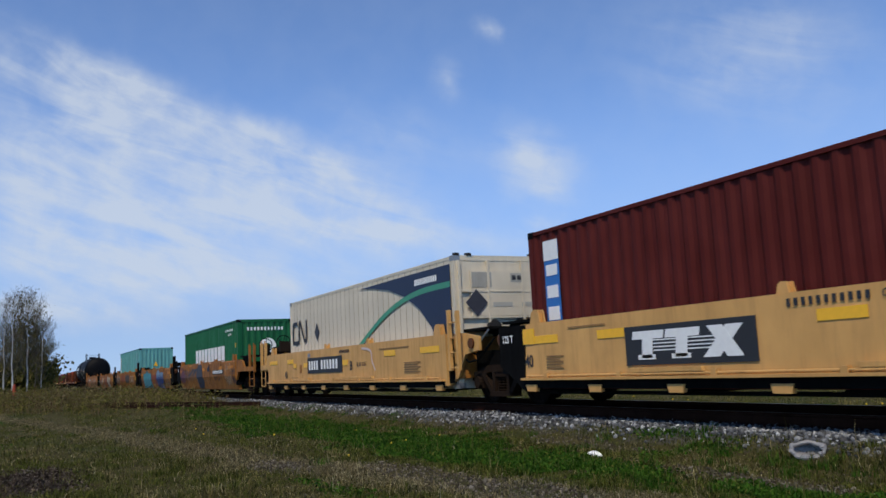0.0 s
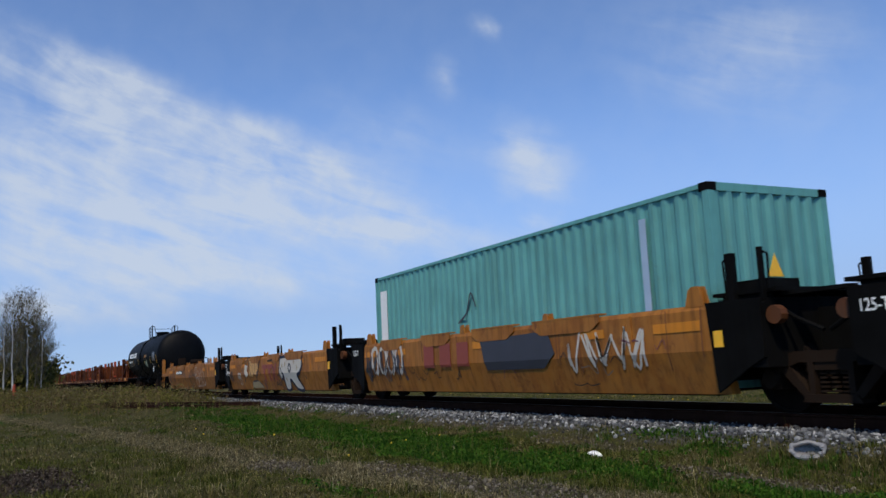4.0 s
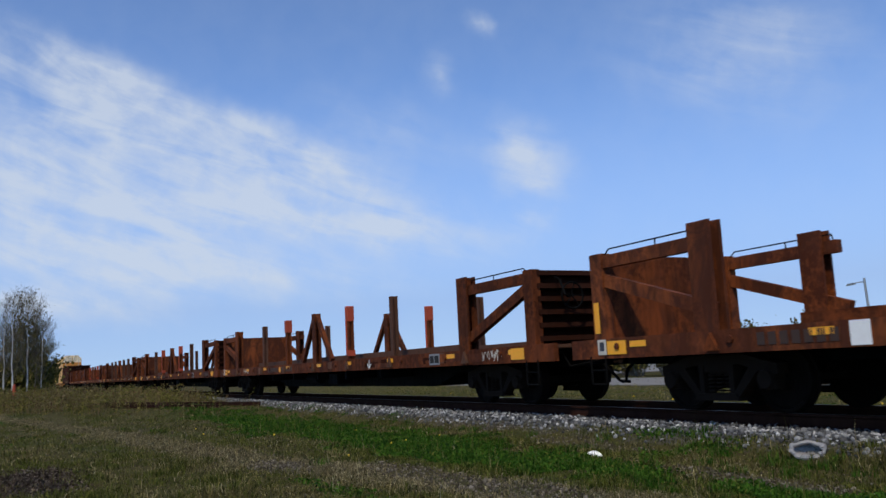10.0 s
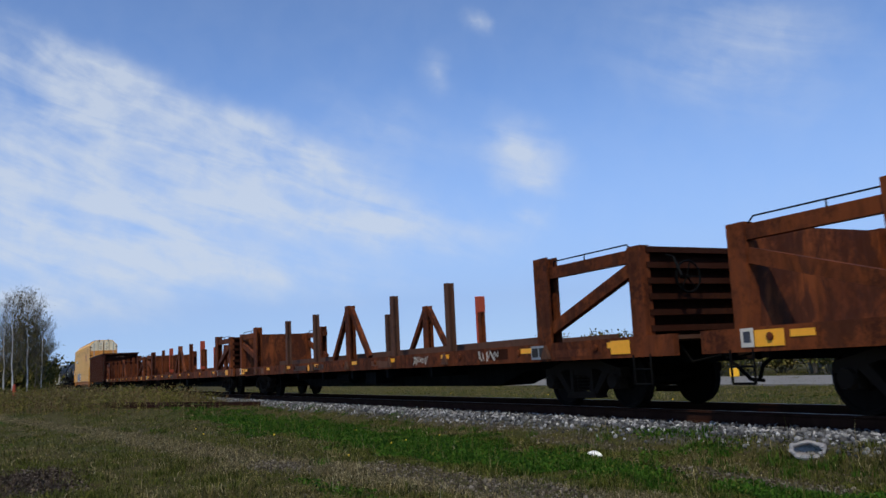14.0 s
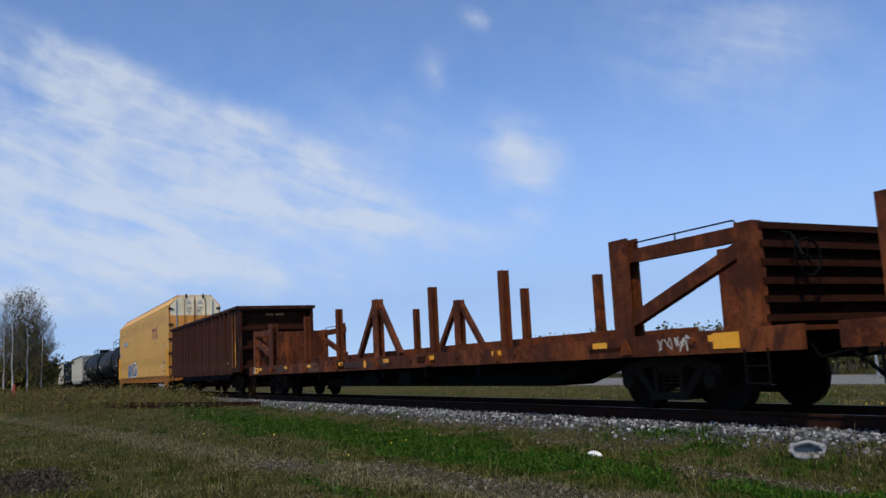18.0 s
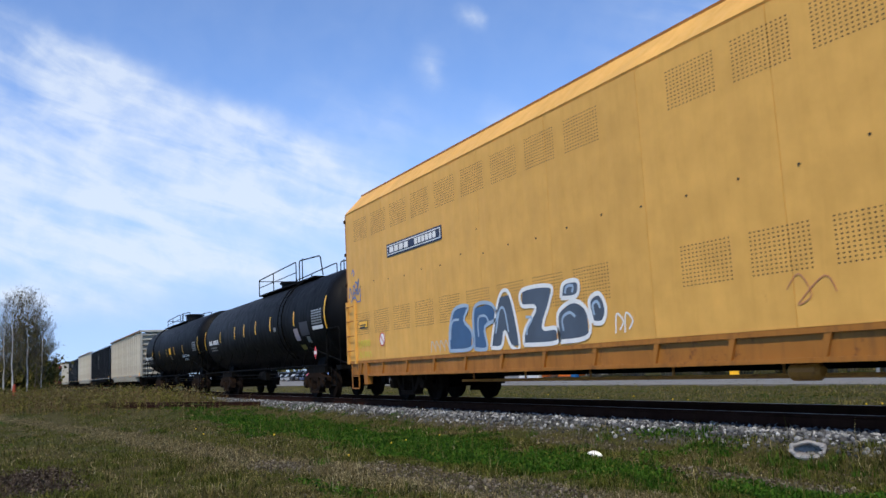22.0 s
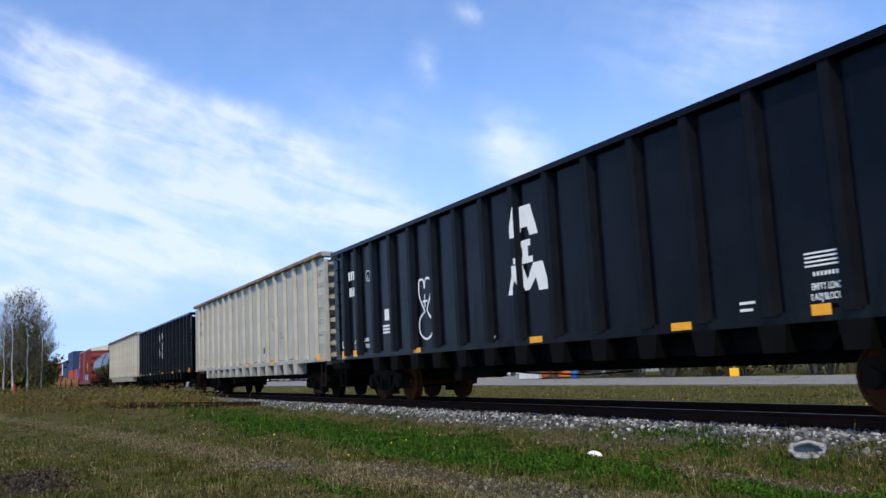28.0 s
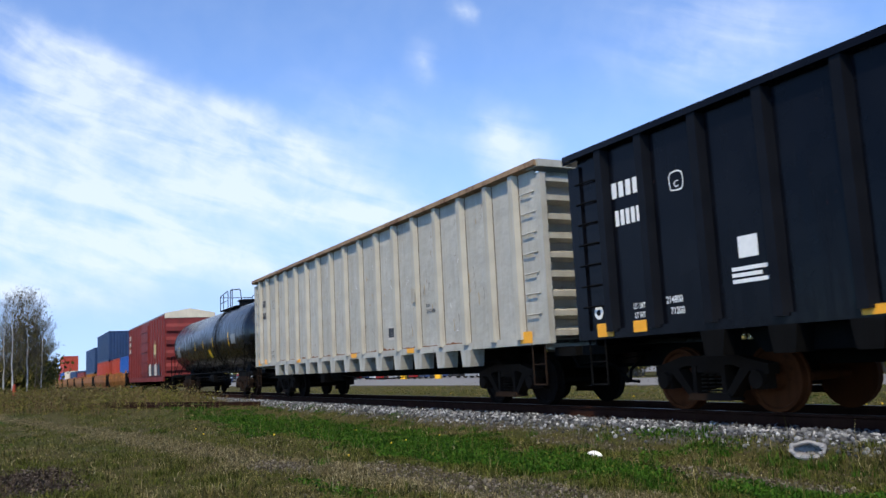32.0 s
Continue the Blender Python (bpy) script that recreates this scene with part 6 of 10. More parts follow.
# ---------------------------------------------------------------- gondolas
def gondola(L, top, bottom, mat, label, kind, name="gondola_car", stub=0.0, width=1.52):
    c = thing(name, label, "railcar", "gondola cars")
    h = L / 2
    for q in (-1, 1):
        b = B()
        sheet = q * width
        box(b, -h + 0.25, h - 0.25, sheet - 0.02, sheet + 0.02, bottom + 0.02, top - 0.05)
        part("side_sheet", b, mat, c)
        b = B()
        loft_x(b, [(q * (width - 0.10), top), (q * (width + 0.16), top), (q * (width + 0.17), top - 0.10), (q * (width + 0.04), top - 0.13), (q * (width - 0.10), top - 0.10)], -h + 0.02, h - 0.02)
        part("top_rail", b, M_GONDG_RAIL if kind == "grey" else mat, c)
        b = B()
        box(b, -h + 0.05, h - 0.05, min(q * width, q * (width + 0.07)), max(q * width, q * (width + 0.07)), bottom, bottom + 0.14)
        part("bottom_sill", b, mat, c)
        if kind == "rust":
            ribs = [-6.91 + 0.8425 * i for i in range(17)]
        else:
            ribs = [-8.97, -8.0] + [-6.88 + 1.1467 * i for i in range(13)] + [8.0, 8.97]
        ribm = None
        for i, x in enumerate(ribs):
            if ribm is None:
                b = B()
                wv, zb = (0.075, bottom + 0.1) if kind != "rust" else (0.045, bottom - 0.08)
                y0, y1 = q * (width + 0.01), q * (width + ({"rust": 0.17, "grey": 0.125}.get(kind, 0.145)))
                a = [b.verts.new(v) for v in ((-wv - 0.05, y0, zb), (-wv, y1, zb), (wv, y1, zb), (wv + 0.05, y0, zb), (-wv - 0.05, y0, top - 0.10), (-wv, y1, top - 0.10), (wv, y1, top - 0.10), (wv + 0.05, y0, top - 0.10))]
                for f in ((0, 1, 5, 4), (1, 2, 6, 5), (2, 3, 7, 6), (0, 3, 2, 1), (4, 5, 6, 7), (3, 0, 4, 7)):
                    b.faces.new([a[k] for k in f])
                ribm = part("rib", b, {"grey": M_GONDG_RIB, "black": M_GONDB_RIB}.get(kind, M_RUSTRIB), c)
                ribm.location = (x, 0, 0)
            else:
                again(ribm, pose(x, 0, 0) @ Matrix.Diagonal((0.55 if kind == "rust" and i % 2 else 1.0, 1, 1, 1)))
        if kind == "grey":
            seam = None
            for x in ribs:
                for e in (0.125,):
                    if seam is None:
                        b = B()
                        box(b, 0.0, 0.022, min(q * (width + 0.02), q * (width + 0.026)), max(q * (width + 0.02), q * (width + 0.026)), bottom + 0.14, top - 0.13)
                        seam = part("weld_seam", b, M_SEAM, c)
                        seam.location = (x + e, 0, 0)
                    else:
                        again(seam, pose(x + e, 0, 0))
        if stub:
            sm = None
            for x in ribs[2:-2]:
                if sm is None:
                    b = B()
                    slab(b, [(-0.22, bottom), (0.22, bottom), (0.16, bottom - stub), (-0.16, bottom - stub)], min(q * 1.30, q * (width + 0.10)), max(q * 1.30, q * (width + 0.10)))
                    sm = part("floor_stub", b, M_BLACK if kind == "black" else mat, c)
                    sm.location = (x, 0, 0)
                else:
                    again(sm, pose(x, 0, 0))
        for x in (-h + 0.75, h - 0.75, -h * 0.45, h * 0.05, h * 0.42) if kind != "rust" else ():
            patch(x - 0.2, x + 0.2, bottom + 0.03, bottom + (0.24 if abs(x) > h - 1 else 0.14), q * (width + 0.075) if q < 0 else width + 0.081, M_ORANGE, c, "reflector")
        for s in (-1, 1):
            b = B()
            box(b, min(s * (h - 0.02), s * (h - 0.32)), max(s * (h - 0.02), s * (h - 0.32)), q * width - 0.06, q * width + 0.06, bottom, top - (0.10 if kind == "rust" else 0.22))
            part("corner_post", b, mat, c)
            ladder(c, s * (h - 0.45), q * (width + (0.03 if q < 0 else 0.0)), bottom + 0.35, top - 0.35, 0.46, M_BLACK if kind == "black" else mat, 4 if kind == "rust" else 7) if q < 0 else None
            step(c, s * (h - 0.45), q * (width + 0.02), M_BLACK if kind != "grey" else M_TRUCK, 0.42, bottom, 0.40)
    for s in (-1, 1):
        b = B()
        k = 0.0 if kind == "rust" else 0.15
        w = width - 0.05
        loft_x(b, [(-w, bottom - 0.1), (w, bottom - 0.1), (w, top - 0.05 - k), (w - 0.22, top - 0.05 - k), (w - 0.22, top - 0.05), (0.22 - w, top - 0.05), (0.22 - w, top - 0.05 - k), (-w, top - 0.05 - k)], s * (h - 0.34), s * (h - 0.30))
        part("end_sheet", b, M_GRIMESHADE if kind == "rust" else mat, c)
        n = 4 if kind == "rust" else 9
        for i in range(n):
            z = bottom + 0.10 + (top - bottom - (0.35 if kind == "rust" else 0.50)) * i / (n - 1)
            b = B()
            slab(b, [(s * (h - 0.30), z - 0.02), (s * (h - 0.06), z + 0.03), (s * (h - 0.06), z + 0.13), (s * (h - 0.30), z + 0.19)], -width + 0.06, width - 0.06)
            part("end_rib", b, M_GRIMESHADE if kind == "rust" else mat, c)
        b = B()
        box(b, min(s * (h - 0.36), s * (h + 0.04)), max(s * (h - 0.36), s * (h + 0.04)), -width - 0.12, width + 0.12, top - 0.13, top)
        part("end_rail", b, mat, c)
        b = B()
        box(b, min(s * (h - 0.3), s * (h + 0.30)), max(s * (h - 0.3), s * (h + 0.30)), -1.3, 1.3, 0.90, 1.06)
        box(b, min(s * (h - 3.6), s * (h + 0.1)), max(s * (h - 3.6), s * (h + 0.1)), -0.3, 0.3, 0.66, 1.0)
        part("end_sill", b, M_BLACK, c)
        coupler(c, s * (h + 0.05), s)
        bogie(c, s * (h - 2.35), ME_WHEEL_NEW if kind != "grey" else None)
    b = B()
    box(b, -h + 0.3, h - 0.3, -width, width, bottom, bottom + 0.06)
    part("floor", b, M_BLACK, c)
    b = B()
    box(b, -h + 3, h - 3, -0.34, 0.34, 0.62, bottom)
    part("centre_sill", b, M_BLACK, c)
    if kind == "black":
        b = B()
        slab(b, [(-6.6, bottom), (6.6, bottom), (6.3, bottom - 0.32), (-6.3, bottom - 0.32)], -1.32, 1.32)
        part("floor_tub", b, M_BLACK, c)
    b = B()
    pipe(b, [(-h + 3.4, -0.7, 0.85), (h - 3.4, -0.7, 0.85)], 0.025)
    part("brake_pipe", b, M_BLACK, c)
    b = B()
    rx = 0.75 if kind == "rust" else -2.4
    lathe(b, [(-0.5, 0.14), (-0.46, 0.2), (0.46, 0.2), (0.5, 0.14)], "x", 14, (rx, -1.1 if kind == "rust" else -0.9, 0.74))
    part("air_reservoir", b, M_RUSTCAR if kind == "rust" else M_BLACK, c, "", True)
    b = B()
    box(b, rx - 0.95, rx - 0.6, -1.25, -0.85, 0.50, 0.86)
    bmesh.ops.bevel(b, geom=list(b.edges), offset=0.02, segments=1, affect="EDGES")
    part("brake_valve", b, M_TRUCK, c)
    b = B()
    pipe(b, [(rx + 0.5, -1.05, 0.70), (rx + 1.6, -1.0, 0.62), (rx + 3.4, -0.95, 0.56), (rx + 4.6, -0.9, 0.60)], 0.016, 5)
    part("brake_rod", b, M_BLACK, c)
    if kind == "rust":
        b = B()
        slab(b, [(-5.9, bottom), (5.9, bottom), (5.4, bottom - 0.30), (-5.4, bottom - 0.30)], -1.40, 1.40)
        part("floor_tub", b, M_BLACK, c)
    return c


def within(pts, x0, x1):
    """The part of a polygon in x, z between two upright lines."""
    for lim, s in ((x0, 1), (x1, -1)):
        out = []
        for (ax, az), (bx, bz) in zip(pts, pts[1:] + pts[:1]):
            if s * (ax - lim) >= 0:
                out.append((ax, az))
            if (ax - lim) * (bx - lim) < 0:
                k = (lim - ax) / (bx - ax)
                out.append((lim, az + k * (bz - az)))
        pts = out
    return pts


def rust_edge(c, y):
    """Rust bleeding up from the lower edge, chips and scratches over the panels, weld plates."""
    rnd = random.Random(int(c.name[-1]) if c.name[-1].isdigit() else 0)
    for k in range(12):
        x0 = -6.88 + 1.1467 * k + 0.14
        pts = [(x0, 1.27)] + [(x0 + 0.9 * i / 9, 1.27 + abs(rnd.gauss(0, 0.022)) + 0.008) for i in range(10)] + [(x0 + 0.9, 1.27)]
        blob(pts, y + 0.003, M_RUSTRUN, c, "rust_edge", "rust bleeding from the lower edge")
        for _ in range(9):
            x, z, l = x0 + rnd.uniform(0, 0.86), rnd.uniform(1.5, 4.0), rnd.uniform(0.03, 0.16)
            stroke([(x, z), (x + rnd.uniform(-0.04, 0.04), z - l * 0.5), (x + rnd.uniform(-0.06, 0.06), z - l)], rnd.uniform(0.006, 0.018), y - 0.002, rnd.choice((M_SCRATCH, M_SCRATCH, M_OCHRE, M_RUSTRUN, M_WHITE)), c, "scratch")
    b = B()
    slab(b, [(4.50, 2.30), (4.68, 2.30), (4.68, 2.62), (4.50, 2.62)], y - 0.14, y - 0.121)
    part("welded_plate", b, M_GONDG_RIB, c)


def gondola_marks(c, kind, L, heart=False):
    h, y = L / 2, -1.545
    ink = M_WHITE if kind == "black" else M_INK
    # owner's marks withheld, weights legible
    bars(-8.80, 3.28, 0.66, 0.24, 4, y, ink, c, 0.35)
    bars(-8.76, 2.84, 0.62, 0.24, 5, y, ink, c, 0.35)
    stroke([(-7.50, 3.15), (-7.50, 3.38), (-7.27, 3.38), (-7.27, 3.15)], 0.02, y - 0.003, ink, c, "marking", closed=True)
    sign("C", 0.14, -7.43, y - 0.004, 3.18, ink, c)
    sign("LD LMT", 0.12, -8.50, y - 0.004, 1.54, ink, c, 0.66, 0.002)
    sign("LT WT", 0.12, -8.48, y - 0.004, 1.40, ink, c, 0.66, 0.002)
    sign("214800" if kind == "black" else "213300", 0.14, -7.78, y - 0.004, 1.56, ink, c, 0.80, 0.002)
    sign("71200" if kind == "black" else "72700", 0.14, -7.70, y - 0.004, 1.40, ink, c, 0.80, 0.002)
    patch(-8.47, -8.18, 1.19, 1.36, -1.60, M_ORANGE, c, "reflector")
    b = B()
    lathe(b, [(y - 0.006, 0.11), (y, 0.11)], "y", 16, (-9.35, 0, 1.55))
    part("marking", b, ink, c)
    b = B()
    lathe(b, [(y - 0.010, 0.05), (y - 0.006, 0.05)], "y", 10, (-9.35, 0, 1.55))
    part("marking", b, M_GONDB if kind == "black" else M_GONDG, c)
    if kind == "black":
        patch(-6.36, -6.04, 2.02, 2.30, y, M_WHITE, c, "data_panel")
        bars(-6.50, 1.86, 0.60, 0.05, 10, y, M_WHITE, c, 0.2, rows=3, dz=0.08)
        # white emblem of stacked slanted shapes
        yy = y
        for pts in ([(-0.12, 3.62), (0.16, 3.62), (0.30, 3.02), (0.12, 3.02), (0.08, 3.2), (-0.06, 3.2), (-0.10, 3.02), (-0.26, 3.02)],
                    [(-0.10, 2.95), (0.12, 2.95), (0.12, 2.82), (0.06, 2.82), (0.06, 2.62), (0.16, 2.62), (0.16, 2.50), (-0.16, 2.50), (-0.16, 2.62), (-0.06, 2.62), (-0.06, 2.82), (-0.10, 2.82)],
                    [(-0.30, 2.48), (-0.08, 2.48), (0.02, 2.18), (0.16, 2.48), (0.36, 2.48), (0.48, 1.94), (0.26, 1.94), (0.20, 2.2), (0.06, 1.98), (-0.04, 1.98), (-0.16, 2.2), (-0.24, 1.94), (-0.44, 1.94)]):
            pts = [(0.24 + a * 1.5, 2.08 + (z - 1.94) * 0.95) for a, z in pts]
            blob(pts, yy, M_WHITE, c, "emblem")
            over = within(pts, -0.075, 0.075)
            if len(over) > 2:
                blob(over, yy - 0.121, M_WHITE, c, "emblem")
        bars(6.26, 1.92, 0.62, 0.022, 12, y, M_WHITE, c, 0.2, rows=4, dz=0.05)
        sign("EMPTY LOAD", 0.11, 6.32, y - 0.004, 1.50, M_WHITE, c, 0.62, 0.002)
        sign("0 ADJ BLOCK", 0.11, 6.30, y - 0.004, 1.38, M_WHITE, c, 0.62, 0.002)
        bars(6.36, 1.66, 0.42, 0.05, 8, y, M_WHITE, c, 0.45)
        bars(5.2, 1.42, 0.26, 0.035, 4, y, M_WHITE, c, 0.25, rows=2, dz=0.09)
        sign("CU FT 6000", 0.105, 7.45, y - 0.004, 1.80, M_WHITE, c, 0.66, 0.002)
        sign("IL 64", 0.105, 7.45, y - 0.004, 1.93, M_WHITE, c, 0.66, 0.002)
        bars(-1.3, 1.32, 0.3, 0.04, 5, y, M_WHITE, c, 0.2, rows=3, dz=0.06)
        patch(6.33, 6.6, 1.20, 1.33, -1.60, M_ORANGE, c, "reflector")
        if heart:
            for xx in (8.45, -4.6 + 0.57):
                stroke([(xx, 2.05), (xx - 0.28, 2.45), (xx - 0.26, 2.78), (xx - 0.05, 2.78), (xx, 2.6), (xx + 0.08, 2.8), (xx + 0.3, 2.75), (xx + 0.28, 2.4), (xx + 0.1, 2.1), (xx + 0.32, 1.85), (xx + 0.28, 1.55), (xx, 1.45), (xx - 0.3, 1.6), (xx - 0.3, 1.9), (xx - 0.05, 2.05)], 0.05, y - 0.003, M_WHITE, c, "graffiti", "white sprayed outline of two hearts")
                stroke([(xx - 0.12, 2.3), (xx + 0.14, 2.3)], 0.045, y - 0.004, M_WHITE, c, "graffiti")
                stroke([(xx, 2.16), (xx, 2.46)], 0.045, y - 0.005, M_WHITE, c, "graffiti")
    else:
        patch(2.80, 3.18, 1.52, 1.84, y, M_BONE, c, "data_panel")
        patch(2.83, 3.03, 1.58, 1.81, y - 0.007, M_INK, c, "data_panel")
        patch(3.05, 3.15, 1.58, 1.81, y - 0.007, M_INK, c, "data_panel")
        sign("IL 64", 0.115, 5.00, y - 0.004, 2.16, M_INK, c, 0.75, 0.001)
        sign("CU FT 6400", 0.115, 5.00, y - 0.004, 2.02, M_INK, c, 0.75, 0.001)
        rust_edge(c, y)
        for x, z, l in ((-5.0, 2.2, 0.5), (-2.6, 2.9, 0.35), (1.5, 2.6, 0.4), (4.6, 2.0, 0.6), (6.7, 2.5, 0.7), (7.1, 3.1, 0.3)):
            for k in range(4):
                xx, zz = x + 0.37 * k - 0.4, z + 0.45 * ((k * 7 + int(x * 3)) % 4) - 0.7
                stroke([(xx, zz), (xx + 0.015, zz - l * 0.15), (xx + 0.01, zz - l * 0.35)], 0.022, y - 0.003, M_OCHRE, c, "stain")
                stroke([(xx + 0.2, zz + 0.1), (xx + 0.24, zz + 0.02), (xx + 0.22, zz - l * 0.2)], 0.012, y - 0.004, M_SCRATCH, c, "scratch")


def build_gondolas():
    L, top, bot = 19.8, 4.20, 1.13
    for x, kind, lab, heart in ((-156.3, "grey", "pale grey dented ribbed gondola car", False), (-177.3, "black", "blue-black ribbed gondola car with white emblem and heart graffiti", True),
                                (-197.9, "grey", "pale grey dented ribbed gondola car with ochre stains", False), (-218.7, "black", "blue-black ribbed gondola car with white emblem", False),
                                (-239.3, "grey", "pale grey ribbed gondola car with scuffed panels", False)):
        c = gondola(L, top + (0.19 if kind == "grey" else 0.0), bot, M_GONDG if kind == "grey" else M_GONDB, lab, kind, stub=0.34)
        gondola_marks(c, kind, L, heart)
        placed(c, x)
    c = gondola(16.2, 3.66, 0.98, M_RUSTCAR, "dark brown rusty gondola car with vertical ribs", "rust")
    y = -1.545
    bars(-6.77, 1.96, 0.62, 0.22, 3, y, M_WHITE, c, 0.25)
    bars(-6.0, 2.0, 0.53, 0.22, 3, y, M_WHITE, c, 0.25)
    bars(-5.1, 2.02, 0.4, 0.22, 2, y, M_WHITE, c, 0.25)
    sign("LD LMT", 0.13, -6.66, y - 0.004, 1.62, M_WHITE, c, 0.72)
    sign("LT WT", 0.13, -6.64, y - 0.004, 1.47, M_WHITE, c, 0.72)
    sign("205200", 0.14, -5.91, y - 0.004, 1.66, M_WHITE, c, 0.72)
    sign("57800", 0.14, -5.82, y - 0.004, 1.50, M_WHITE, c, 0.72)
    patch(-7.50, -7.40, 1.25, 2.21, y - 0.02, M_ORANGE, c, "reflector")
    for k in range(9):
        if k % 3 == 0:
            bars(-4.9 + k * 1.25, 1.42, 0.22, 0.04, 4, y, M_BONE, c, 0.4)
        if k % 2:
            patch(-5.3 + k * 1.25, -5.22 + k * 1.25, 1.2, 1.62, y - 0.002, M_ORANGE, c, "reflector", "worn orange reflector strip")
    ochre = paint("worn_ochre_panel", (0.30, 0.108, 0.02), rust=0.55, grime=0.7, rust_col=(0.10, 0.035, 0.015), dirt=(0.05, 0.025, 0.012))
    patch(6.62, 7.68, 1.16, 3.50, y + 0.002, ochre, c, "worn_panel", "panel worn to ochre undercoat")
    for x, z0, z1 in ((7.08, 1.2, 3.5), (7.62, 1.15, 3.5)):
        b = B()
        box(b, x - 0.05, x + 0.05, y - 0.06, y - 0.004, z0, z1)
        part("ladder_stile", b, M_RUSTCAR, c)
    patch(7.22, 7.32, 1.25, 2.2, y - 0.006, M_ORANGE, c, "reflector")
    patch(6.04, 6.28, 1.56, 1.83, y, M_BONE, c, "data_panel")
    patch(6.09, 6.17, 1.6, 1.79, y - 0.006, M_PLUM, c, "data_panel")
    patch(5.66, 5.84, 1.35, 1.40, y, M_BONE, c, "data_panel")
    letter = None
    for yy in (-0.42, -0.32, -0.22, -0.02, 0.06, 0.15, 0.24):
        if letter is None:
            b = B()
            box(b, 8.145, 8.15, -0.03, 0.03, 3.24, 3.34)
            letter = part("lettering", b, M_DUSTY, c)
            letter.location.y = yy
        else:
            again(letter, pose(0, yy, 0))
    wear = random.Random(41)
    for i in range(26):
        x, z = wear.uniform(6.68, 7.6), wear.uniform(1.7, 3.4)
        drip = wear.uniform(0.2, 0.75)
        stroke([(x, z), (x + wear.uniform(-0.06, 0.06), z - drip * 0.5), (x + wear.uniform(-0.1, 0.1), max(1.2, z - drip))], wear.uniform(0.015, 0.06), y - 0.002 - 0.0001 * i, M_GRIMESHADE, c, "stain")
    for i in range(44):
        x, z = wear.choice((1.95, 2.8, 3.64, 4.48, 5.32, 5.9)) + wear.uniform(-0.2, 0.22), wear.uniform(1.9, 3.35)
        drip = wear.uniform(0.15, 0.6)
        stroke([(x, z), (x + wear.uniform(-0.09, 0.09), z - drip * 0.4), (x + wear.uniform(-0.12, 0.12), max(1.2, z - drip))], wear.uniform(0.02, 0.09), y - 0.001 - 0.0001 * i, M_GRIMESHADE if i % 4 else M_DUSTY, c, "stain")
    for i in range(14):
        x, z = wear.uniform(0.5, 6.2), 1.12 + wear.random() ** 2 * 0.5
        stroke([(x, z), (x + wear.uniform(0.02, 0.08), z + wear.uniform(-0.05, 0.06))], wear.uniform(0.012, 0.03), y - 0.006, M_BONE, c, "scratch")
    placed(c, -70.3)


build_gondolas()


